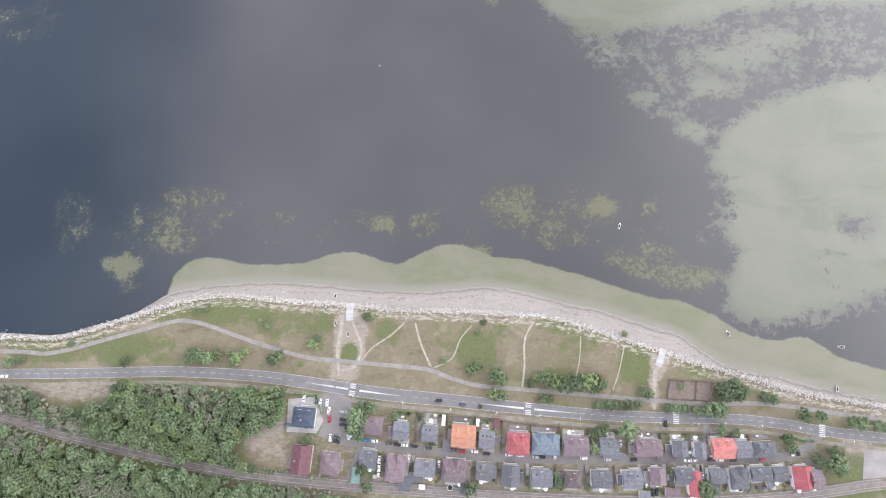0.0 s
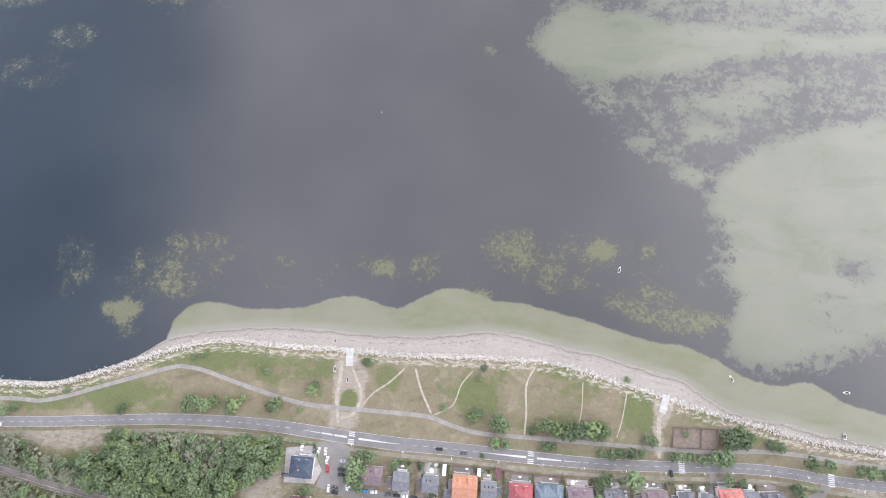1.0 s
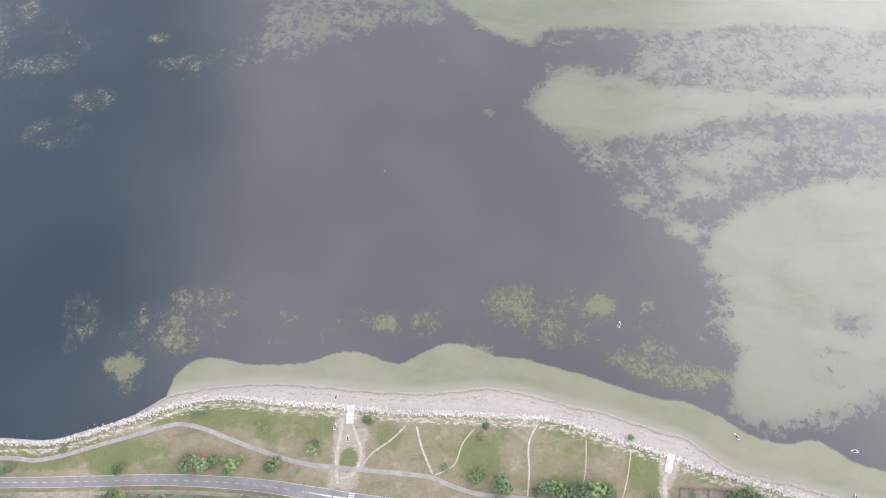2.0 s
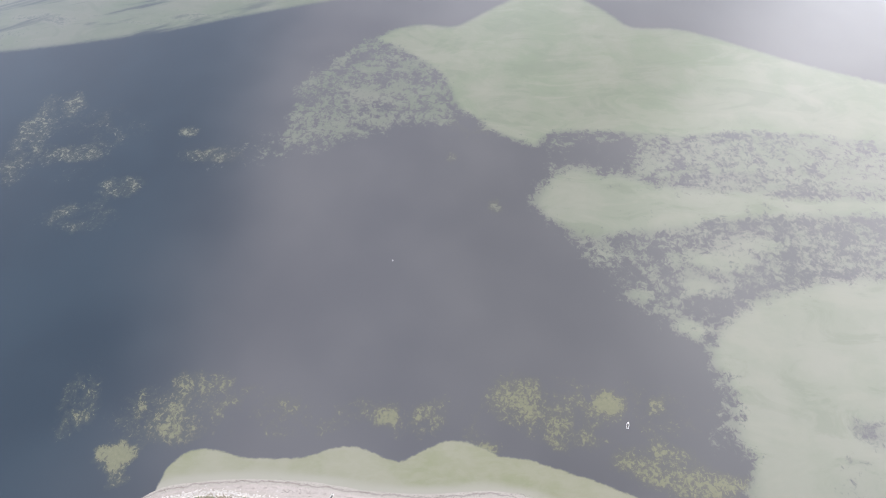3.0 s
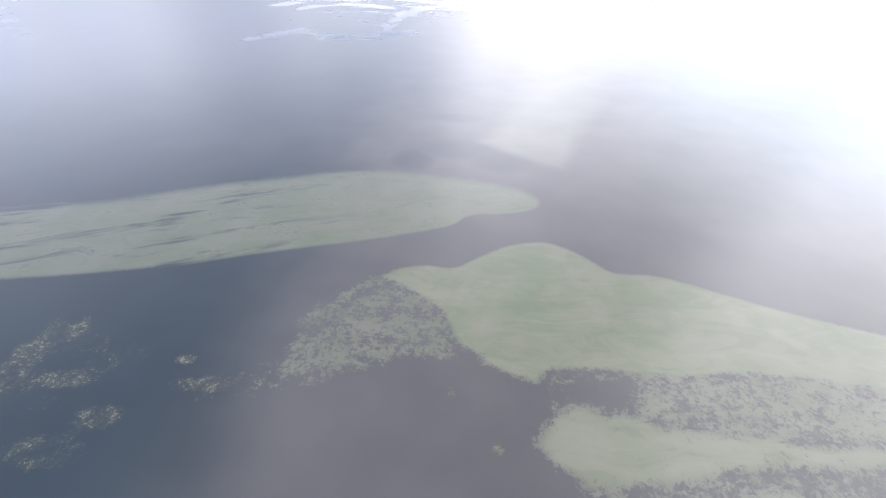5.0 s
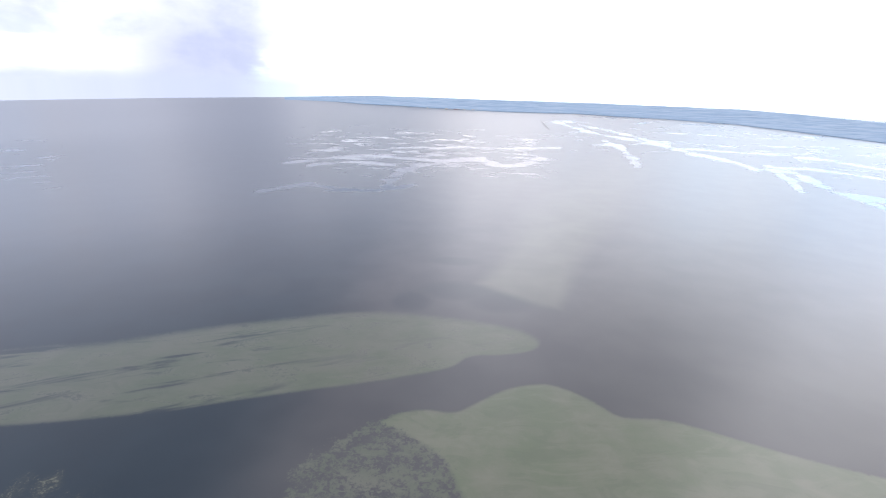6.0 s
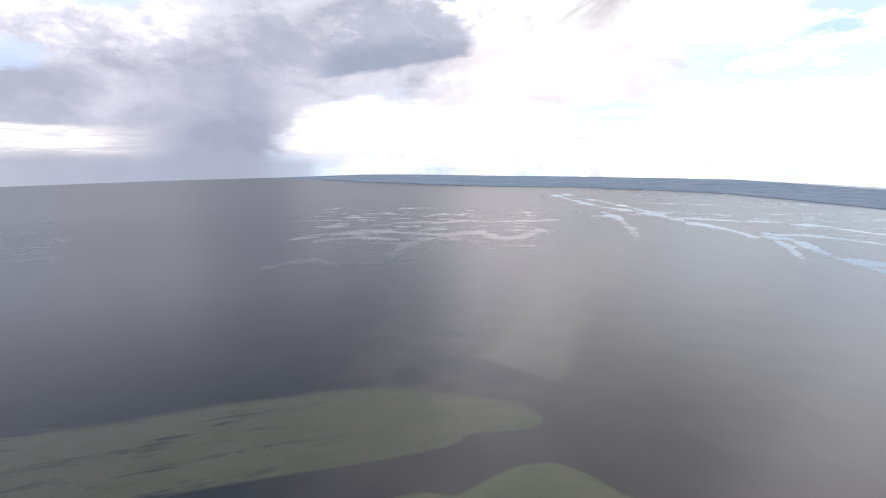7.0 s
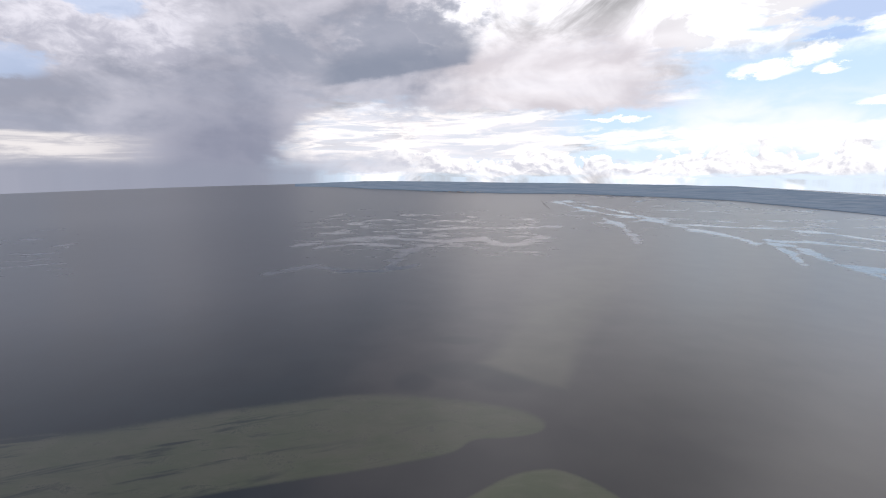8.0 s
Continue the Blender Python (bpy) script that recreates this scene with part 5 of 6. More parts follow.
def blob(bm, c, r, rng, squash=0.8):
    """A small uneven clump of foliage."""
    turn, c = Matrix.Rotation(rng.uniform(0, 6.3), 3, "Z"), Vector(c)
    vs = []
    for p in ICO_V:
        q = (turn @ p) * r * rng.uniform(0.66, 1.25)
        q.z *= squash
        vs.append(bm.verts.new(c + q))
    for f in ICO_F:
        bm.faces.new([vs[i] for i in f])


def leaves(bm, c, r, n, rng, size=0.5):
    for _ in range(n):
        u = Vector((rng.gauss(0, 1), rng.gauss(0, 1), rng.gauss(0.25, 1))).normalized()
        p = Vector(c) + u * r * rng.uniform(0.85, 1.22)
        a = u.orthogonal().normalized() * size * rng.uniform(0.5, 1.1)
        a.rotate(Matrix.Rotation(rng.uniform(0, 6.3), 3, u))
        b = u.cross(a) * rng.uniform(0.5, 0.9) + u * size * rng.uniform(-0.4, 0.4)
        vs = [bm.verts.new(q) for q in (p - a, p - b * 0.6, p + a, p + b)]
        bm.faces.new(vs)


def tree(name, height, radius, leaf, seed, label, category, clumps=104, bare=0.42):
    r = random.Random(seed)
    t = empty(name, Matrix())
    tagged(t, label, category)
    bm = bmesh.new()
    base = height * bare
    bmesh.ops.create_cone(bm, cap_ends=True, segments=8, radius1=0.045 * height * 0.6, radius2=0.02 * height * 0.5, depth=height * 0.72, matrix=Matrix.Translation((0, 0, height * 0.36)))
    for k in range(5):
        az, up = k * 1.26 + r.uniform(-0.3, 0.3), r.uniform(0.6, 1.0)
        ln = radius * r.uniform(0.6, 0.9)
        m = Matrix.Translation((0, 0, base * r.uniform(0.8, 1.3))) @ Matrix.Rotation(az, 4, "Z") @ Matrix.Rotation(up, 4, "Y")
        bmesh.ops.create_cone(bm, cap_ends=True, segments=6, radius1=0.012 * height, radius2=0.005 * height, depth=ln, matrix=m @ Matrix.Translation((0, 0, ln / 2)))
    part("trunk", bm, M["bark"], t)
    bm = bmesh.new()
    mid, half = (height + base) / 2, (height - base) / 2
    for k in range(clumps):
        u = Vector((r.gauss(0, 1), r.gauss(0, 1), r.gauss(0.3, 0.9))).normalized()
        q = r.uniform(0.40, 0.95)
        c = (u.x * radius * q, u.y * radius * q, mid + u.z * half * q)
        rr = radius * r.uniform(0.11, 0.21)
        blob(bm, c, rr, r)
        leaves(bm, c, rr, 8, r, radius * 0.085)
    part("crown", bm, LEAF[leaf], t)
    return t


def plant_all(sources, spots, rng, lift=LAND):
    """Copies of the sources at the spots (x, y, scale); the sources take the first spots."""
    used = 0
    for x, y, s in spots:
        src = sources[used % len(sources)] if used < len(sources) else rng.choice(sources)
        m = pose(x, y, lift - 0.1, 0, 0, rng.uniform(0, 360))
        if used < len(sources):
            src.scale = (s, s, s)
            src.matrix_basis = m @ Matrix.Diagonal((s, s, s * rng.uniform(0.9, 1.1), 1))
        else:
            c = copy_thing(src, m)
            c.matrix_basis = m @ Matrix.Diagonal((s, s, s * rng.uniform(0.85, 1.15), 1))
        used += 1


def scatter(poly, step, rng, jitter=0.42):
    xs, ys = zip(*poly)
    out = []
    for gy_ in np.arange(min(ys), max(ys), step * 0.87):
        for gx_ in np.arange(min(xs), max(xs), step):
            px_, py_ = gx_ + rng.uniform(-jitter, jitter) * step, gy_ + rng.uniform(-jitter, jitter) * step
            if signed(poly, np.array([px_]), np.array([py_]))[0] > 0.5:
                out.append((px_, py_))
    return out


rng = random.Random(11)
broad = [tree("tree", 9.5, 4.2, "green", 21, "broad green deciduous tree in a dense wood", "tree"), tree("tree", 8.5, 3.8, "green", 22, "rounded green deciduous tree in a dense wood", "tree"), tree("tree", 10.5, 4.6, "dark", 23, "tall dark green tree in a dense wood", "tree", 95), tree("tree", 8.0, 3.9, "fresh", 24, "bright green young tree in a dense wood", "tree")]
dull = [tree("tree", 7.5, 3.4, "grey", 31, "grey-green scrubby tree beside the railway", "tree"), tree("tree", 6.5, 3.1, "grey", 32, "dull olive scrubby tree beside the railway", "tree"), tree("tree", 8.0, 3.5, "dark", 33, "dark olive tree beside the railway", "tree")]
spots_green, spots_dull = [], []


def tone(px_, py_):
    return noise.noise((px_ * 0.018, py_ * 0.018, 4.0)) + (0.5 if px_ < -205 and py_ > -75 else -0.15)


for px_, py_ in scatter(FOREST_N, 4.7, rng):
    (spots_dull if tone(px_, py_) > 0.12 else spots_green).append((px_, py_, rng.uniform(0.7, 1.08)))
plant_all(broad, spots_green, rng)
plant_all(dull, spots_dull, rng)
for t in (*broad, *dull):
    t["group"] = "trees of the wood"


def wood(spots, rng):
    """The wood beyond the railway: the same crowns and trunks, joined, one mesh for each foliage."""
    w = tagged(empty("wood", Matrix()), "dense mixed wood beyond the railway", "wood", kind="stuff")
    piles = {}
    for px_, py_, s in spots:
        src = rng.choice(dull if tone(px_, py_) > 0.05 else broad)
        m = np.array(pose(px_, py_, LAND - 0.1, 0, 0, rng.uniform(0, 360)) @ Matrix.Diagonal((s, s, s * rng.uniform(0.85, 1.15), 1)))
        for ch in src.children:
            me = ch.data
            co = np.empty(len(me.vertices) * 3)
            me.vertices.foreach_get("co", co)
            pile = piles.setdefault(me.materials[0].name, [[], [], 0])
            pile[0].append(co.reshape(-1, 3) @ m[:3, :3].T + m[:3, 3])
            pile[1] += [[i + pile[2] for i in f.vertices] for f in me.polygons]
            pile[2] += len(me.vertices)
    for name, (vs, fs, _) in piles.items():
        part_ob = sheet("trunks" if name == "bark" else "crowns", np.concatenate(vs).tolist(), fs, bpy.data.materials[name])
        part_ob.parent = w
        part_ob["kind"] = "stuff"


wood([(a, b, rng.uniform(0.7, 1.1)) for a, b in scatter(FOREST_S, 4.9, rng)], rng)


def undergrowth(polys, rng):
    """Saplings and bramble that fill the wood between the trees."""
    bms = {k: bmesh.new() for k in ("green", "grey", "dark")}
    for poly in polys:
        for px_, py_ in scatter(poly, 2.5, rng, 0.5):
            k = "grey" if tone(px_, py_) > 0.08 else rng.choice(("green", "green", "dark"))
            r = rng.uniform(0.8, 1.5)
            c = (px_, py_, LAND + r * 0.5 + rng.uniform(0, 3.2))
            blob(bms[k], c, r, rng)
            leaves(bms[k], c, r, 6, rng, 0.4)
    verge_line = smooth(RAIL, 2.2)
    for (px_, py_), (ax, ay) in zip(verge_line, sides(verge_line)):
        for side in (-1, 1):
            if -300 < px_ < -62 and rng.random() < 0.75:
                q = side * rng.uniform(2.5, 4.6)
                k = "grey" if tone(px_, py_) > 0.0 else rng.choice(("green", "dark"))
                r = rng.uniform(0.7, 1.4)
                c = (px_ + ax * q, py_ + ay * q, LAND + r * 0.6)
                blob(bms[k], c, r, rng)
                leaves(bms[k], c, r, 6, rng, 0.35)
    u = tagged(empty("undergrowth", Matrix()), "thick green undergrowth filling the wood", "undergrowth", kind="stuff")
    for k, bm in bms.items():
        ob = part("bushes", bm, LEAF[k], u)
        ob["kind"] = "stuff"


undergrowth((FOREST_N, FOREST_S), rng)
garden = [tree("tree", 5.0, 2.6, "green", 41, "rounded green garden tree", "tree", 70, 0.3), tree("tree", 4.6, 2.7, "dark", 42, "dark green bushy garden tree", "tree", 70, 0.3)]
plant_all(garden, [(a, b, r / 2.7) for a, b, r in VILLAGE_TREES], rng)
shrubs = [tree("shrub", 3.0, 2.4, "green", 51, "low spreading green shrub on the meadow", "shrub", 70, 0.12), tree("shrub", 2.6, 2.3, "fresh", 52, "pale green shrub on the meadow", "shrub", 64, 0.12), tree("shrub", 3.2, 2.5, "dark", 53, "dark green shrub on the meadow", "shrub", 70, 0.12)]
plant_all(shrubs, [(a, b, r / 2.1) for a, b, r in MEADOW_SHRUBS] + SAPLINGS, rng)
verge = [tree("shrub", 3.0, 2.3, "green", 61, "green shrub in the strip beside the coast road", "shrub", 70, 0.12), tree("shrub", 3.4, 2.5, "dark", 62, "dark green shrub in the strip beside the coast road", "shrub", 70, 0.12)]
plant_all(verge, [(a, b, r / 2.6) for a, b, r in ROADSIDE_SHRUBS], rng)


# ---- cars ----
PAINT = {"white": (0.78, 0.78, 0.78), "black": (0.025, 0.027, 0.03), "grey": (0.10, 0.105, 0.115), "silver": (0.45, 0.46, 0.47), "red": (0.42, 0.03, 0.04), "blue": (0.05, 0.22, 0.42)}


def car(colour):
    c = tagged(empty("car", Matrix()), f"{colour} parked hatchback car on asphalt", "car", "cars of the village")
    k = PAINT[colour]
    body = surface(f"{colour}_car_paint", tuple(v * 0.92 for v in k), k, 0.5, 4.0, 0.25, vary=0.03, spec=0.6)
    bm = bmesh.new()
    profile = [(-2.1, 0.35), (-2.15, 0.75), (-2.0, 0.98), (-0.9, 1.0), (1.1, 0.98), (1.95, 0.85), (2.15, 0.6), (2.12, 0.35)]
    rows = []
    for s, inset in ((-0.86, 0.0), (-0.80, 0.03), (0.80, 0.03), (0.86, 0.0)):
        drop = 0.05 if abs(s) > 0.82 else 0.0
        rows.append([bm.verts.new((px_ * (1 - inset * 0), s, pz - drop * (pz > 0.5))) for px_, pz in profile])
    for a, b in zip(rows, rows[1:]):
        for i in range(len(profile)):
            j = (i + 1) % len(profile)
            bm.faces.new((a[i], a[j], b[j], b[i]))
    bm.faces.new(rows[0][::-1])
    bm.faces.new(rows[-1])
    bmesh.ops.recalc_face_normals(bm, faces=bm.faces)
    shell = part("body", bm, body, c)
    bm = bmesh.new()
    vs = box_in(bm, -0.35, 0, 1.21, 2.5, 1.5, 0.46)
    for v in vs:
        if v.co.z > 1.2:
            v.co.x = -0.35 + (v.co.x + 0.35) * 0.66
            v.co.y *= 0.84
    part("windows", bm, M["glass"], shell)
    bm = bmesh.new()
    box_in(bm, -0.35, 0, 1.46, 1.62, 1.24, 0.06)
    bmesh.ops.bevel(bm, geom=list(bm.edges), offset=0.02, segments=1, affect="EDGES")
    part("roof", bm, body, shell)
    for ex in (-1.3, 1.32):
        for ey in (-0.76, 0.76):
            bm = bmesh.new()
            bmesh.ops.create_cone(bm, cap_ends=True, segments=12, radius1=0.32, radius2=0.32, depth=0.2, matrix=Matrix.Translation((ex, ey, 0.32)) @ Matrix.Rotation(math.pi / 2, 4, "X"))
            wheel = part("wheel", bm, M["rubber"], c)
            bm = bmesh.new()
            bmesh.ops.create_cone(bm, cap_ends=True, segments=10, radius1=0.19, radius2=0.19, depth=0.22, matrix=Matrix.Translation((ex, ey, 0.32)) @ Matrix.Rotation(math.pi / 2, 4, "X"))
            part("rim", bm, M["steel"], wheel)
    for ey in (-0.62, 0.62):
        bm = bmesh.new()
        box_in(bm, 2.08, ey, 0.72, 0.12, 0.34, 0.14)
        part("headlight", bm, M["frame"], shell)
    return c


fleet = {}
rng = random.Random(5)
for x, y, way, colour in (*CAR_PARK, *LANE_CARS, *YARD_CARS):
    turn = math.degrees(street_turn(x)) + (0, 90, 60)[way] + rng.uniform(-5, 5) + rng.choice((0, 180))
    m = pose(x, y, LAND + 0.06, 0, 0, turn)
    if colour in fleet:
        copy_thing(fleet[colour], m)
    else:
        fleet[colour] = car(colour)
        fleet[colour].matrix_basis = m


# ---- boats ----
def boat(length, colour, label, inner):
    b = tagged(empty("boat", Matrix()), label, "boat", "small boats along the shore")
    bm = bmesh.new()
    secs = []
    for s in np.linspace(-1, 1, 11):
        half = 0.185 * length * (1 - max(0.0, s) ** 2.0) ** 0.9 * (0.74 + 0.26 * min(1, (s + 1) * 1.2)) + 0.02
        h = 0.55 + 0.18 * max(0, s) ** 2
        secs.append([bm.verts.new((s * length / 2, yy * half, zz)) for yy, zz in ((-1, h), (-0.92, 0.2), (-0.4, 0.0), (0.4, 0.0), (0.92, 0.2), (1, h), (0.86, h), (0.78, 0.28), (-0.78, 0.28), (-0.86, h))])
    for a, c in zip(secs, secs[1:]):
        for i in range(10):
            j = (i + 1) % 10
            bm.faces.new((a[i], c[i], c[j], a[j]))
    bm.faces.new(secs[0])
    bm.faces.new(secs[-1][::-1])
    bmesh.ops.recalc_face_normals(bm, faces=bm.faces)
    part("hull", bm, colour, b)
    for sx in (-0.25, 0.12):
        bm = bmesh.new()
        box_in(bm, sx * length, 0, 0.46, 0.3, 0.30 * length, 0.05)
        part("bench", bm, M["timber"], b)
    bm = bmesh.new()
    vs = box_in(bm, 0.38 * length, 0, 0.58, 0.18 * length, 0.20 * length, 0.06)
    for v in vs:
        if v.co.x > 0.4 * length:
            v.co.y *= 0.25
    part("foredeck", bm, inner, b)
    bm = bmesh.new()
    box_in(bm, -0.08 * length, 0, 0.31, 0.62 * length, 0.25 * length, 0.04)
    part("floor", bm, M["rubber"], b)
    bm = bmesh.new()
    box_in(bm, -0.52 * length, 0, 0.62, 0.3, 0.28, 0.55)
    bmesh.ops.bevel(bm, geom=list(bm.edges), offset=0.06, segments=1, affect="EDGES")
    part("outboard_motor", bm, M["rubber"], b)
    return b


white_boat = boat(4.4, M["white_wall"], "white open motor boat moored on calm water", M["frame"])
white_boat.matrix_basis = pose(121.7, 60, -0.12, 0, 0, 72)
copy_thing(white_boat, pose(184.2, -10.3, -0.12, 0, 0, 115))
copy_thing(white_boat, pose(254.0, -19.5, -0.12, 0, 0, 175))
beached = boat(4.2, M["white_wall"], "white rowing boat pulled up on the sand", M["timber"])
beached.matrix_basis = pose(246.8, -44.6, 0.55, 0, 3, 80)
copy_thing(beached, pose(-63.7, 16.2, 0.45, 0, 3, 75))
copy_thing(beached, pose(-62.8, -1.3, LAND, 0, 2, 88))
copy_thing(beached, pose(-54.7, -8.1, LAND, 0, 2, 95))


def buoy(x, y):
    b = tagged(empty("buoy", pose(x, y, -0.3)), "pale mooring buoy floating on grey water", "buoy")
    bm = bmesh.new()
    bmesh.ops.create_uvsphere(bm, u_segments=14, v_segments=9, radius=0.55)
    for v in bm.verts:
        v.co.z = v.co.z * 0.7 + 0.3
    part("float", bm, M["concrete"], b)
    bm = bmesh.new()
    bmesh.ops.create_cone(bm, cap_ends=True, segments=8, radius1=0.09, radius2=0.06, depth=1.4, matrix=Matrix.Translation((0, 0, 1.4)))
    part("staff", bm, M["steel"], b)


buoy(-37.9, 178.2)


# ---- street lamps ----
def street_lamp():
    l = tagged(empty("street_lamp", Matrix()), "tall grey street lamp on the footway beside the road", "street lamp", "street lamps along the coast road")
    bm = bmesh.new()
    bmesh.ops.create_cone(bm, cap_ends=True, segments=8, radius1=0.11, radius2=0.06, depth=8.0, matrix=Matrix.Translation((0, 0, 4.0)))
    part("pole", bm, M["steel"], l)
    bm = bmesh.new()
    box_in(bm, 0, 0.8, 8.0, 0.08, 1.7, 0.08)
    part("arm", bm, M["steel"], l)
    bm = bmesh.new()
    box_in(bm, 0, 1.7, 8.0, 0.36, 0.85, 0.16)
    bmesh.ops.bevel(bm, geom=list(bm.edges), offset=0.04, segments=1, affect="EDGES")
    part("lamp_head", bm, M["frame"], l)
    bm = bmesh.new()
    box_in(bm, 0, 0, 0.1, 0.6, 0.6, 0.2)
    part("base", bm, M["concrete"], l)
    return l


lamp = street_lamp()
lamp.matrix_basis = pose(*LAMPS[0], LAND)
for x, y in LAMPS[1:]:
    copy_thing(lamp, pose(x, y, LAND, 0, 0, rng.uniform(-8, 8)))


# ---- road markings ----
road_line = smooth(ROAD, 1.0)
road_n = sides(road_line)
run = np.concatenate([[0], np.cumsum(np.linalg.norm(np.diff(road_line, axis=0), axis=1))])


def along(s, off=0.0):
    i = min(len(run) - 1, max(0, int(np.searchsorted(run, s))))
    return road_line[i] + road_n[i] * off, math.atan2(-road_n[i][0], road_n[i][1])


def near_road(x, y):
    return run[int(np.argmin(np.hypot(road_line[:, 0] - x, road_line[:, 1] - y)))]


bm = bmesh.new()
zs = [near_road(*z) for z in ZEBRA]
s = 0.0
while s < run[-1]:
    (px_, py_), a = along(s)
    if abs(s - zs[0]) > 34 and abs(s - zs[1]) > 30 and min(abs(s - z) for z in zs) > 5:
        box_in(bm, px_, py_, LAND + 0.066, 3.0, 0.11, 0.012, a)
    s += 6.0
for off in (-2.85, 2.85):
    for s in np.arange(0, run[-1] - 4, 4.0):
        extra = 0.85 * math.exp(-((s / run[-1] - 0.47) / 0.13) ** 2)
        (px_, py_), a = along(s + 2, off + math.copysign(extra, off))
        box_in(bm, px_, py_, LAND + 0.066, 4.1, 0.10, 0.012, a)
part("lane_marking", bm, M["paint"], road)
# long painted islands on both sides of the first two crossings
for z in zs[:2]:
    for way in (-1, 1):
        bm = bmesh.new()
        for k in np.arange(4, 30, 1.0):
            wide = max(0.10, 0.95 * (1 - k / 31))
            (px_, py_), a = along(z + way * k)
            box_in(bm, px_, py_, LAND + 0.067, 1.04, wide * 1.5, 0.012, a)
        part("painted_island", bm, M["paint"], road)
bm = bmesh.new()
box_in(bm, 0, 0, 0, 3.6, 0.55, 0.012)
bar_me = bpy.data.meshes.new("crossing_bar")
bm.to_mesh(bar_me)
bm.free()
bar_me.materials.append(M["paint"])
for k, z in enumerate(zs):
    half = 3
    for i in range(-half, half + 1):
        if k < 2 and i == 0:
            continue
        (px_, py_), a = along(z, i * 1.05)
        b = new("crossing_bar", bar_me)
        b.parent = road
        b.matrix_basis = pose(px_, py_, LAND + 0.07, 0, 0, math.degrees(a))

# ---- parking place and yards ----
def slab(name, poly, z, mat, label, category):
    bm = bmesh.new()
    top = [bm.verts.new((x, y, z)) for x, y in poly]
    bot = [bm.verts.new((x, y, z - 0.25)) for x, y in poly]
    f = bm.faces.new(top)
    n = len(poly)
    for i in range(n):
        bm.faces.new((top[i], bot[i], bot[(i + 1) % n], top[(i + 1) % n]))
    bmesh.ops.recalc_face_normals(bm, faces=bm.faces)
    return tagged(obj(name, bm, mat), label, category, kind="structure")


slab("car_park", [(-73, -45), (-66, -43.5), (-59, -44.5), (-51.5, -47), (-51.5, -66), (-45, -70), (-58, -74), (-71, -68), (-67.5, -60)], LAND + 0.065, M["lane"], "grey asphalt parking place", "car park")
slab("yard", [(256.4, -77.8), (290, -80), (290, -96), (252, -96.2)], LAND + 0.03, M["grit"], "pale gravel yard", "yard")
slab("yard", [(-90, -47), (-74, -46), (-68, -60), (-72, -67), (-90, -66)], LAND + 0.03, M["paving"], "paved yard round a house", "yard")
slab("plot", [(143.7, -38), (170.3, -39.6), (167.2, -50.6), (140.8, -49.3)], LAND + 0.03, M["earth"], "bare fenced garden plot", "plot")

# ---- boat ramps of concrete slabs ----
def boat_ramp(x0, y0, x1, y1, width):
    ln, a = math.hypot(x1 - x0, y1 - y0), math.atan2(y1 - y0, x1 - x0)
    r = tagged(empty("boat_ramp", pose(x0, y0, 1.72, 0, -math.degrees(math.atan2(0.45, ln)), math.degrees(a))), "pale concrete slipway from the beach to the meadow", "slipway", kind="structure")
    n = 5
    for k in range(n):
        bm = bmesh.new()
        box_in(bm, (k + 0.5) * ln / n, 0, -0.15, ln / n - 0.06, width, 0.7)
        bmesh.ops.bevel(bm, geom=list(bm.edges), offset=0.03, segments=1, affect="EDGES")
        part("slab", bm, M["concrete"], r)


boat_ramp(-54.1, 11.0, -53.8, 0.0, 4.6)
boat_ramp(142.0, -19.5, 137.4, -30.0, 4.2)


# ---- railway behind the village ----
railway = tagged(ribbon("railway", RAIL, 6.6, LAND + 0.25, M["ballast"], thick=0.5), "two railway tracks on brown ballast", "railway", kind="structure")
rail_line = smooth(RAIL, 0.8)
for off in (-2.75, -1.3, 1.3, 2.75):
    rr = ribbon("rail", rail_line, 0.20, LAND + 0.55, M["steel"], off, 0.18)
    rr.parent = railway
bm_v, bm_f = [], []
rn = sides(rail_line)
for off in (-2.02, 2.02):
    for p, n in zip(rail_line, rn):
        c, t = p + n * off, np.array([n[1], -n[0]])
        k = len(bm_v)
        for u, v in ((-1.25, -0.13), (1.25, -0.13), (1.25, 0.13), (-1.25, 0.13)):
            q = c + n * u + t * v
            bm_v.append((q[0], q[1], LAND + 0.38))
        for u, v in ((-1.25, -0.13), (1.25, -0.13), (1.25, 0.13), (-1.25, 0.13)):
            q = c + n * u + t * v
            bm_v.append((q[0], q[1], LAND + 0.24))
        bm_f += [(k, k + 1, k + 2, k + 3), (k, k + 4, k + 5, k + 1), (k + 1, k + 5, k + 6, k + 2), (k + 2, k + 6, k + 7, k + 3), (k + 3, k + 7, k + 4, k)]
sl = sheet("sleepers", bm_v, bm_f, M["sleeper"])
sl.parent = railway
sl["kind"] = "stuff"


# ---- fences and hedges between the gardens ----
def fence(x0, y0, x1, y1, label="weathered timber garden fence", step=2.6):
    ln, a = math.hypot(x1 - x0, y1 - y0), math.degrees(math.atan2(y1 - y0, x1 - x0))
    f = tagged(empty("fence", pose(x0, y0, LAND, 0, 0, a)), label, "fence", "garden fences")
    n = max(1, round(ln / step))
    for k in range(n + 1):
        p = new("post", FENCE_POST)
        p.parent = f
        p.location = (k * ln / n, 0, 0.65)
    for k in range(n):
        p = new("panel", FENCE_PANEL)
        p.parent = f
        p.matrix_local = pose((k + 0.5) * ln / n, 0, 0.62) @ Matrix.Diagonal((ln / n, 1, 1, 1))


def small_mesh(name, mat, *boxes):
    bm = bmesh.new()
    for b in boxes:
        box_in(bm, *b)
    me = bpy.data.meshes.new(name)
    bm.to_mesh(me)
    bm.free()
    me.materials.append(mat)
    return me


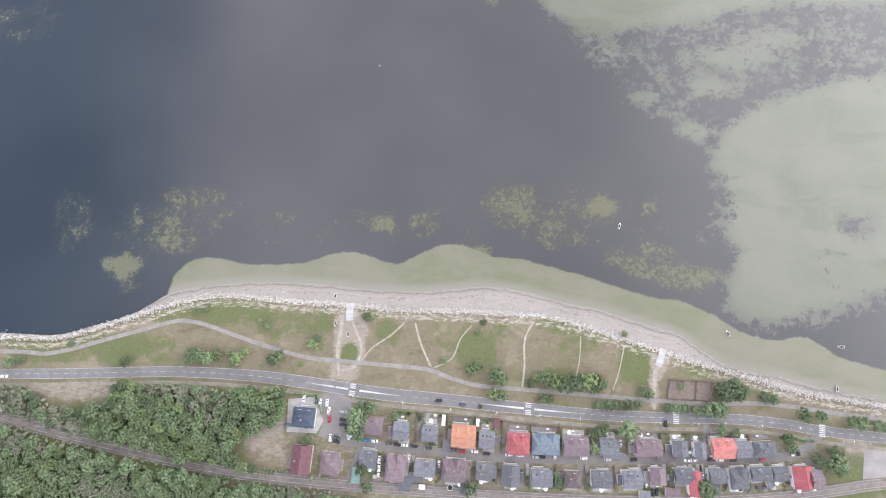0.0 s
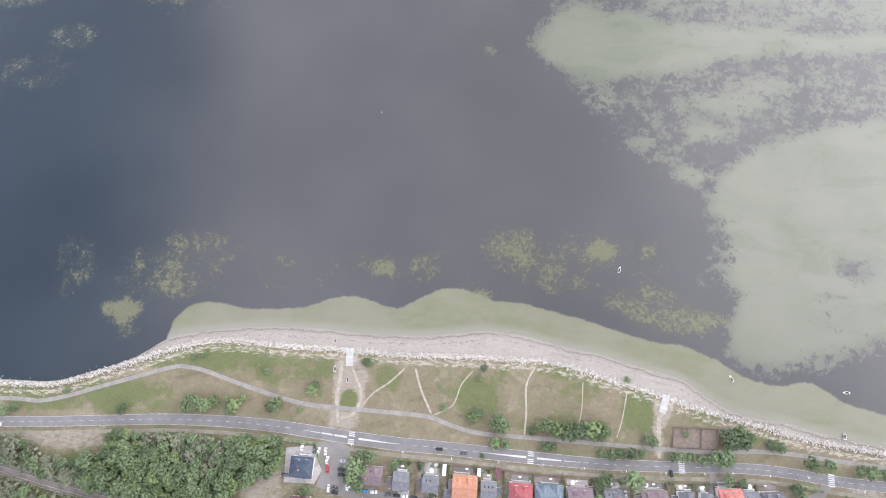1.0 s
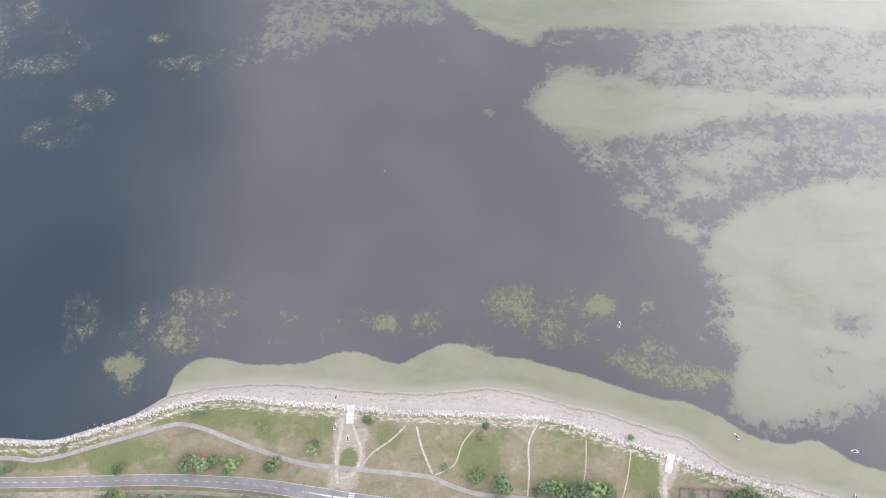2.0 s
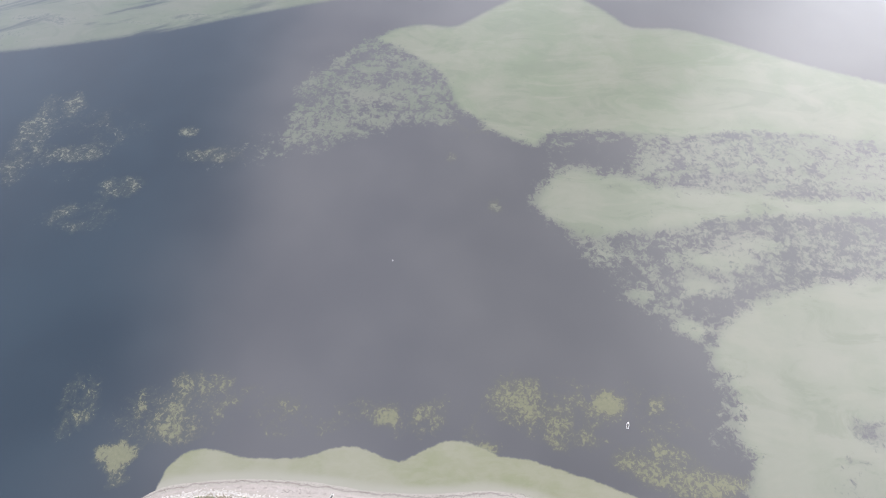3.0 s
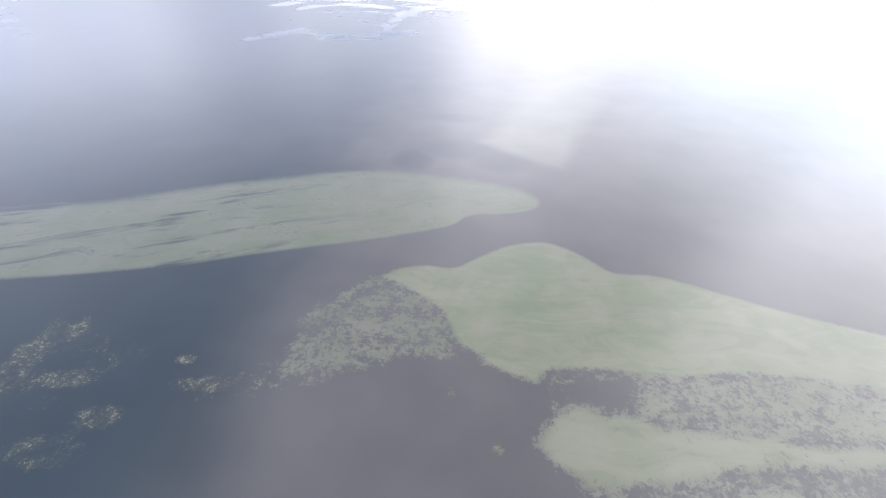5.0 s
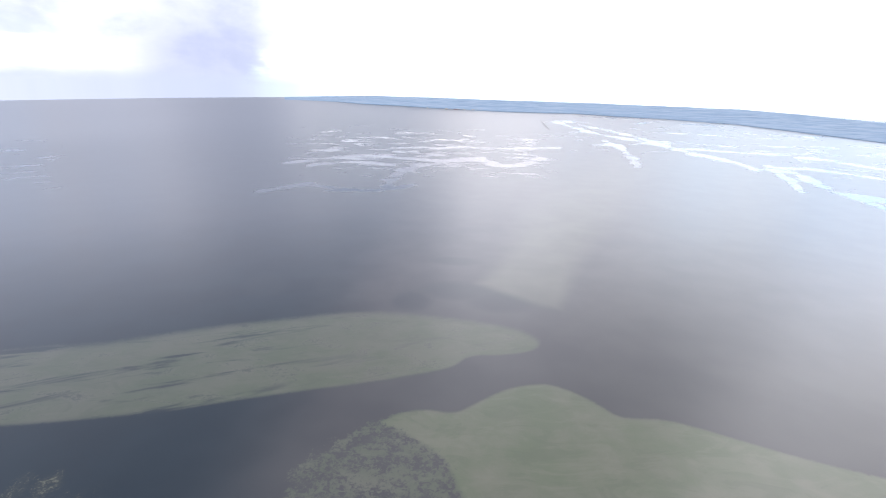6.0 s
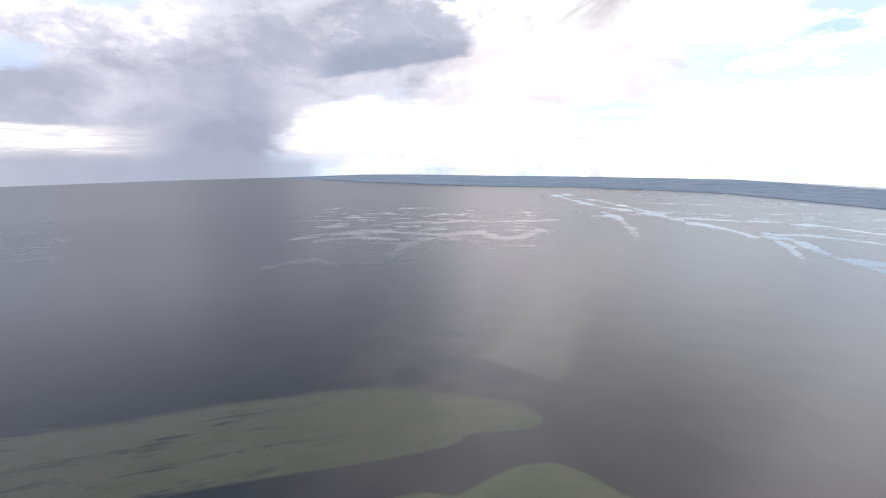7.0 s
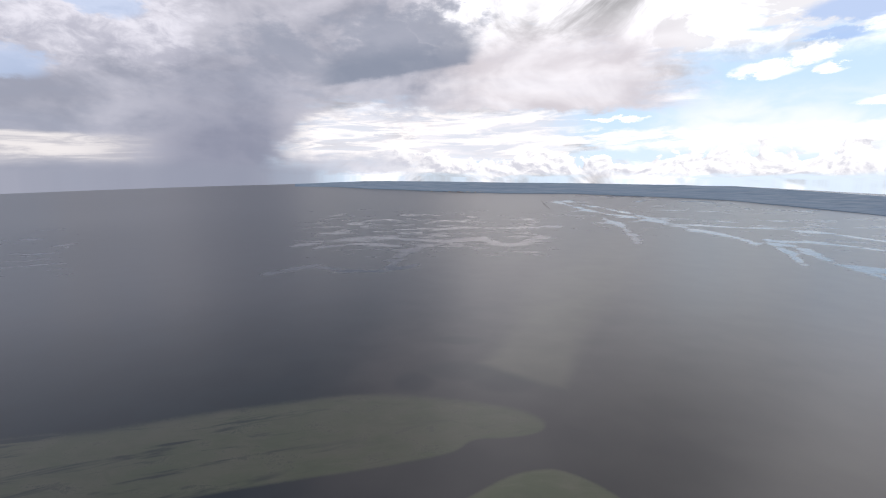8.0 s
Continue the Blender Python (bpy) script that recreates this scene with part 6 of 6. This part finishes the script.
FENCE_POST = small_mesh("post", M["timber"], (0, 0, 0, 0.12, 0.12, 1.5))
FENCE_PANEL = small_mesh("panel", M["timber"], (0, 0, 0, 0.96, 0.05, 1.1), (0, 0.04, 0.35, 0.96, 0.05, 0.1), (0, 0.04, -0.35, 0.96, 0.05, 0.1))


def road_y(x):
    return float(np.interp(x, road_line[:, 0], road_line[:, 1]))


def lane_y(x):
    return float(np.interp(x, [-44.7, 9.4, 43, 93.5, 144, 194.5, 213], [-73, -79.3, -82.2, -83.7, -84.2, -84.2, -82]))


def rail_y(x):
    return float(np.interp(x, rail_line[:, 0], rail_line[:, 1]))


for row, top, low in ((NORTH_ROW, lambda x: road_y(x) - 8.6, lambda x: lane_y(x) + 3.0), (SOUTH_ROW, lambda x: lane_y(x) - 3.2, lambda x: rail_y(x) + 6.0)):
    xs = sorted(h[0] for h in row)
    for a, b in zip(xs, xs[1:]):
        if b - a > 9:
            q = (a + b) / 2
            turn = math.tan(street_turn(q))
            fence(q - turn * 8, top(q), q + turn * 8, low(q))
            if row is NORTH_ROW:
                fence(a + 1, top(a + 1), b - 1, top(b - 1), "low garden fence along the footway")
for x0, y0, x1, y1 in ((143.7, -38, 170.3, -39.6), (170.3, -39.6, 167.2, -50.6), (167.2, -50.6, 140.8, -49.3), (140.8, -49.3, 143.7, -38), (160, -39, 158, -50.2)):
    fence(x0, y0, x1, y1, "timber fence round a bare plot")

# ---- seaweed washed up along the beach ----
rng = random.Random(3)
vs_, fs_ = [], []
shore_n = sides(SHORE)
for i, (p, n) in enumerate(zip(SHORE, shore_n)):
    if not -172 < p[0] < 280:
        continue
    for line_off, dense, size in ((-0.9, 8, 0.15), (-2.4, 5, 0.15), (-5.5, 6, 0.24)):
        if line_off < -2 and noise.noise((p[0] * 0.03, 1, 0)) < 0.1:
            continue
        for _ in range(dense):
            off = line_off + rng.gauss(0, 0.35 if line_off > -1 else 0.9) + 2.2 * noise.noise((p[0] * 0.05, line_off, 0))
            c = p + n * off + np.array([rng.uniform(-2.2, 2.2), rng.uniform(-0.3, 0.3)])
            inland = max(0.05, -off)
            z0 = min(inland * 0.09, 1.0)
            k, m_ = len(vs_), 5
            r0 = size * rng.uniform(0.4, 1.3)
            st = rng.uniform(1.0, 2.6)
            for q in range(m_):
                t = q / m_ * 6.283
                rr = r0 * rng.uniform(0.6, 1.2)
                vs_.append((c[0] + math.cos(t) * rr * st, c[1] + math.sin(t) * rr * 0.6, z0 + 0.03))
            vs_.append((c[0], c[1], z0 + 0.16))
            fs_ += [(k + q, k + (q + 1) % m_, k + m_) for q in range(m_)]
tagged(sheet("seaweed", vs_, fs_, M["wrack"]), "dark seaweed washed up in a line along the beach", "seaweed", kind="stuff")

# ---- stones of the shore wall, last ----
def stone_mesh(seed):
    r = random.Random(seed)
    bm = bmesh.new()
    bmesh.ops.create_icosphere(bm, subdivisions=1, radius=1.0)
    for v in bm.verts:
        v.co *= r.uniform(0.72, 1.15)
        v.co.z *= 0.7
    me = bpy.data.meshes.new("stone")
    bm.to_mesh(me)
    bm.free()
    me.materials.append(M["stone"])
    return me


def rock_line(p):
    return float(np.interp(p, ROCKS[:, 0], ROCKS[:, 1]))


rng = random.Random(9)
STONES = [stone_mesh(k) for k in range(5)]
wall_rocks = tagged(empty("revetment", pose(0, 0, 0)), "sea wall of loose pale boulders between beach and meadow", "boulders", kind="structure")
joined_v, joined_f, singles, base = [], [], 0, 0
coords = []
for me in STONES:
    co = np.empty(len(me.vertices) * 3)
    me.vertices.foreach_get("co", co)
    coords.append((co.reshape(-1, 3), np.array([list(f.vertices) for f in me.polygons])))
rock_n = sides(ROCKS)
for p, n in zip(ROCKS, rock_n):
    count = 58 if p[0] > -200 else 44
    for _ in range(count):
        spread = 1.2 if p[0] < 190 else 1.7
        off = rng.uniform(-1.3, 1.9) if rng.random() < 0.8 else rng.gauss(0.2, spread * 1.5)
        c = p + n * off + np.array([rng.uniform(-2.2, 2.2), rng.uniform(-0.6, 0.6)])
        size = rng.uniform(0.18, 0.50) * (0.7 if abs(off) > 2.2 else 1)
        z = 1.0 + 0.9 * min(max((3 - off) / 6, 0), 1) + size * rng.uniform(0.05, 0.5)
        k = rng.randrange(5)
        rot = Euler((rng.uniform(-0.4, 0.4), rng.uniform(-0.4, 0.4), rng.uniform(0, 6.3)))
        if -30 < p[0] < 30 and singles < 300:
            s = new("stone", STONES[k])
            s.parent = wall_rocks
            s.matrix_basis = Matrix.LocRotScale((c[0], c[1], z), rot, (size * 1.15, size, size))
            singles += 1
        else:
            co, fc = coords[k]
            mat3 = np.array(rot.to_matrix()) * size
            joined_v.append(co @ mat3.T + np.array([c[0], c[1], z]))
            joined_f.append(fc + base)
            base += len(co)
rest = sheet("stones", np.concatenate(joined_v).tolist(), np.concatenate(joined_f).tolist(), M["stone"])
rest.parent = wall_rocks
rest["kind"] = "stuff"

# ---- yards: drives, terraces, awnings, hedges and beds round the houses ----
rng = random.Random(17)


def yard_slab(name, x, y, w, d, turn, mat, label, z=0.035):
    bm = bmesh.new()
    box_in(bm, 0, 0, 0, w, d, 0.16)
    ob = tagged(obj(name, bm, mat), label, name, kind="structure")
    ob.matrix_basis = pose(x, y, LAND + z - 0.08, 0, 0, math.degrees(turn))
    return ob


def awning(x, y, w, d, turn):
    a = tagged(empty("awning", pose(x, y, LAND, 0, 0, math.degrees(turn))), "white garden awning on four slim posts", "awning", "white awnings in the gardens")
    bm = bmesh.new()
    vs = box_in(bm, 0, 0, 2.45, w, d, 0.1)
    bmesh.ops.subdivide_edges(bm, edges=bm.edges[:], cuts=1)
    for v in bm.verts:
        if abs(v.co.x) < 0.01 * w:
            v.co.z += 0.4
    part("canopy", bm, M["frame"], a)
    for ex in (-1, 1):
        for ey in (-1, 1):
            bm = bmesh.new()
            box_in(bm, ex * (w / 2 - 0.1), ey * (d / 2 - 0.1), 1.2, 0.08, 0.08, 2.4)
            part("post", bm, M["steel"], a)


def hedge(x0, y0, x1, y1, leaf="dark"):
    ln, a = math.hypot(x1 - x0, y1 - y0), math.degrees(math.atan2(y1 - y0, x1 - x0))
    bm = bmesh.new()
    k = 0.0
    while k < ln:
        c = (k, rng.uniform(-0.15, 0.15), 0.75)
        blob(bm, c, rng.uniform(0.7, 0.95), rng, 1.0)
        leaves(bm, c, 0.85, 6, rng, 0.25)
        k += 1.0
    ob = tagged(obj("hedge", bm, LEAF[leaf]), "clipped green garden hedge", "hedge", "garden hedges")
    ob.matrix_basis = pose(x0, y0, LAND, 0, 0, a)


def garden_bed(x, y, r):
    bm = bmesh.new()
    for _ in range(rng.randint(5, 9)):
        c = (rng.gauss(0, r * 0.5), rng.gauss(0, r * 0.5), 0.25)
        q = rng.uniform(0.3, 0.7)
        blob(bm, c, q, rng, 0.8)
        leaves(bm, c, q, 5, rng, 0.22)
    ob = tagged(obj("flower_bed", bm, LEAF[rng.choice(("green", "fresh", "dark", "grey"))]), "small bed of low garden plants", "flower bed", "garden beds")
    ob.matrix_basis = pose(x, y, LAND)


def trampoline(x, y):
    t = tagged(empty("trampoline", pose(x, y, LAND)), "round garden trampoline with a pale rim", "trampoline", "trampolines")
    bm = bmesh.new()
    bmesh.ops.create_circle(bm, cap_ends=True, segments=20, radius=1.45, matrix=Matrix.Translation((0, 0, 0.8)))
    part("mat", bm, M["rubber"], t)
    bm = bmesh.new()
    for k in range(20):
        a = k / 20 * 6.283
        box_in(bm, math.cos(a) * 1.6, math.sin(a) * 1.6, 0.8, 0.34, 0.55, 0.06, a)
    part("rim", bm, M["frame"], t)
    for k in range(4):
        a = k * 1.571 + 0.4
        bm = bmesh.new()
        box_in(bm, math.cos(a) * 1.6, math.sin(a) * 1.6, 0.4, 0.06, 0.06, 0.8)
        part("leg", bm, M["steel"], t)


for row, north in ((NORTH_ROW, True), (SOUTH_ROW, False)):
    for x, y, w, d, kind, roof, wall in row:
        turn = street_turn(x)
        lane = lane_y(x)
        # the plot: lawn or earth up to its neighbours
        y_out = road_y(x) - 8.4 if north else rail_y(x) + 4.6
        reach = abs(y_out - (y + (0.5 if north else -0.5) * d))
        if reach > 2.5:
            yard_slab("lawn", x + rng.uniform(-0.05, 0.05) * w, (y_out + y) / 2, w + rng.uniform(0.5, 3.0), abs(y_out - y), turn, M[rng.choice(("lawn_dry", "lawn_dry", "lawn_green", "earth", "grit"))], "small garden lawn behind a house", 0.012 + rng.uniform(0, 0.008))
            for side in (-1, 1):
                for _ in range(rng.randint(1, 4)):
                    garden_bed(x + side * (w / 2 + rng.uniform(-0.5, 1.2)), y_out + (y - y_out) * rng.uniform(0.05, 0.8), rng.uniform(0.8, 1.9))
        if north:
            # a drive from the lane, a terrace towards the sea, beds and lawn beyond
            y1 = y - d / 2
            yard_slab("driveway", x + rng.uniform(-0.2, 0.2) * w, (y1 + lane + 2.2) / 2, w * rng.uniform(0.5, 0.95), max(0.8, y1 - lane - 2.4), turn, M["paving"], "paved drive before a house")
            yard_slab("terrace", x + rng.uniform(-0.1, 0.1) * w, y + d / 2 + 1.6, w * rng.uniform(0.5, 0.9), 3.0, turn, M[rng.choice(("concrete", "paving", "lane"))], "paved garden terrace")
            top = road_y(x) - 9.0
            room = top - (y + d / 2 + 3.4)
            if room > 2:
                for _ in range(rng.randint(2, 5)):
                    garden_bed(x + rng.uniform(-0.5, 0.5) * w, rng.uniform(y + d / 2 + 3.6, top - 0.4), rng.uniform(0.8, 1.6))
                if rng.random() < 0.6:
                    yard_slab("garden_path", x + rng.uniform(-0.35, 0.35) * w, (y + d / 2 + 3.2 + top) / 2, 1.1, room, turn, M["paving"], "narrow paved garden path", 0.03)
                if rng.random() < 0.45:
                    hedge(x - w * 0.45, top + 0.4, x + w * 0.3, top + 0.3 + math.tan(turn) * w * 0.7, rng.choice(("dark", "green")))
        else:
            low = rail_y(x) + 5.5
            yard_slab("driveway", x + rng.choice((-1, 1)) * (w / 2 + 1.3), (y + lane - 2.6) / 2, 2.4, max(2.0, abs(lane - 2.6 - y)), turn, M[rng.choice(("paving", "lane"))], "paved drive beside a house")
            yard_slab("terrace", x, y - d / 2 - 1.3, w * 0.7, 2.4, turn, M[rng.choice(("concrete", "paving"))], "paved garden terrace")
            room = y - d / 2 - 2.6 - low
            for _ in range(rng.randint(2, 4) if room > 1 else 0):
                garden_bed(x + rng.uniform(-0.6, 0.6) * w, rng.uniform(low, y - d / 2 - 2.6), rng.uniform(0.7, 1.4))
for x, y, w, d in ((4.6, -60, 2.2, 6.4), (25, -61.5, 2.0, 4.4), (45, -97.5, 3.2, 2.4), (-8.6, -97, 3.6, 2.8)):
    awning(x, y, w, d, street_turn(x))
for x, y in ((8.0, -98.0), (178.5, -100.5)):
    trampoline(x, y)
hedge(-88, -43.5, -72, -44.5, "green")
hedge(-72, -45.0, -69, -56, "green")
hedge(210, -72, 226, -74.5, "dark")


def garden_table(x, y, turn):
    t = tagged(empty("garden_table", pose(x, y, LAND + 0.04, 0, 0, turn)), "white garden table on a paved terrace", "table", "garden tables")
    bm = bmesh.new()
    box_in(bm, 0, 0, 0.73, 1.7, 0.95, 0.05)
    part("tabletop", bm, M["frame"], t)
    for ex in (-0.75, 0.75):
        for ey in (-0.38, 0.38):
            bm = bmesh.new()
            box_in(bm, ex, ey, 0.36, 0.06, 0.06, 0.72)
            part("leg", bm, M["steel"], t)


for x, y, w, d, kind, roof, wall in NORTH_ROW:
    garden_table(x + rng.uniform(-0.2, 0.2) * w, y + d / 2 + 2.4, rng.uniform(-10, 10))
for x, y, w, d, kind, roof, wall in SOUTH_ROW[::2]:
    garden_table(x + rng.uniform(-0.2, 0.2) * w, y - d / 2 - 1.6, rng.uniform(-10, 10))


def parasol(x, y):
    p = tagged(empty("parasol", pose(x, y, LAND + 0.04)), "pale garden parasol over a terrace", "parasol", "garden parasols")
    bm = bmesh.new()
    bmesh.ops.create_cone(bm, cap_ends=True, segments=8, radius1=1.35, radius2=0.05, depth=0.5, matrix=Matrix.Translation((0, 0, 2.35)))
    part("canopy", bm, M["frame"], p)
    bm = bmesh.new()
    bmesh.ops.create_cone(bm, cap_ends=True, segments=6, radius1=0.03, radius2=0.03, depth=2.3, matrix=Matrix.Translation((0, 0, 1.15)))
    part("pole", bm, M["steel"], p)
    bm = bmesh.new()
    box_in(bm, 0, 0, 0.06, 0.6, 0.6, 0.12)
    part("foot", bm, M["concrete"], p)


def garden_hut(x, y, turn, mat, words):
    h = tagged(empty("garden_hut", pose(x, y, LAND, 0, 0, turn)), f"small {words} hut in a garden", "hut", "garden huts")
    bm = bmesh.new()
    box_in(bm, 0, 0, 0.95, 1.9, 1.6, 1.9)
    part("wall", bm, M["timber"], h)
    bm = bmesh.new()
    roof_prism(bm, 1.9, 1.6, 1.9, 0.5, 0.2)
    part("roof", bm, mat, h)
    bm = bmesh.new()
    box_in(bm, 0, -0.82, 0.85, 0.75, 0.06, 1.7)
    part("door", bm, M["door"], h)


rng = random.Random(29)
bushes = [tree("bush", 2.2, 1.4, "green", 71, "round green garden bush", "bush", 40, 0.15), tree("bush", 2.6, 1.5, "dark", 72, "dark green garden bush", "bush", 40, 0.15), tree("bush", 1.9, 1.4, "fresh", 73, "bright green garden bush", "bush", 40, 0.15)]
spots = []
for row, north in ((NORTH_ROW, True), (SOUTH_ROW, False)):
    for x, y, w, d, kind, roof, wall in row:
        y_end = road_y(x) - 9.5 if north else rail_y(x) + 5.4
        y_in = y + (d / 2 + 3.4 if north else -d / 2 - 2.8)
        deep_ = y_end - y_in if north else y_in - y_end
        if deep_ > 1.5:
            for _ in range(rng.randint(2, 4)):
                spots.append((x + rng.choice((-1, 1)) * (w / 2 + rng.uniform(-1.0, 1.6)), y_in + (y_end - y_in) * rng.uniform(0.1, 1.0), rng.uniform(0.6, 1.25)))
            if rng.random() < 0.45:
                garden_hut(x + rng.choice((-1, 1)) * w * 0.36, y_in + (y_end - y_in) * 0.8, rng.uniform(-8, 8), M[rng.choice(("slate", "mauve", "concrete", "brown"))], "timber")
        for side in (-1, 1):
            spots.append((x + side * (w / 2 + 1.3), y + rng.uniform(-0.3, 0.3) * d, rng.uniform(0.5, 0.9)))
        if rng.random() < 0.5:
            parasol(x + rng.uniform(-0.25, 0.25) * w, y + (d / 2 + 2.0 if north else -d / 2 - 1.6))
plant_all(bushes, spots, rng)

# ---- far off across the bay: a breakwater, a marker and a town on the shore ----
def far_point(x, y):
    a, b, c = far(np.array([x]), np.array([y]))
    return float(a[0]), float(b[0]), float(c[0])


def breakwater(x0, y0, x1, y1, width):
    p = [far_point(x0 + (x1 - x0) * k / 12, y0 + (y1 - y0) * k / 12) for k in range(13)]
    bm = bmesh.new()
    for a, b in zip(p, p[1:]):
        m = (Vector(a) + Vector(b)) / 2
        ln = (Vector(b) - Vector(a)).length
        box_in(bm, m.x, m.y, m.z + 0.3, ln + 0.5, width, 1.4, math.atan2(b[1] - a[1], b[0] - a[0]))
    tagged(obj("breakwater", bm, M["sleeper"]), "long dark breakwater far out in the bay", "breakwater")


def far_town(x, y, n):
    bm = bmesh.new()
    for k in range(n):
        px_, py_, pz = far_point(x + rng.gauss(0, 420), y + rng.uniform(30, 500))
        s = rng.uniform(4, 9)
        box_in(bm, px_, py_, pz + s * 0.3, s * rng.uniform(0.8, 2.0), s, s * rng.uniform(0.6, 1.3), rng.uniform(-0.3, 0.3), rng.choice((0, 0, 1)))
    tagged(obj("town", bm, [M["cream_wall"], M["brick"]]), "small pale town on the shore across the bay", "town", kind="stuff")


breakwater(1465, 7900, 1150, 5600, 1.4)
far_town(420, 12300, 46)
far_town(2600, 12600, 24)
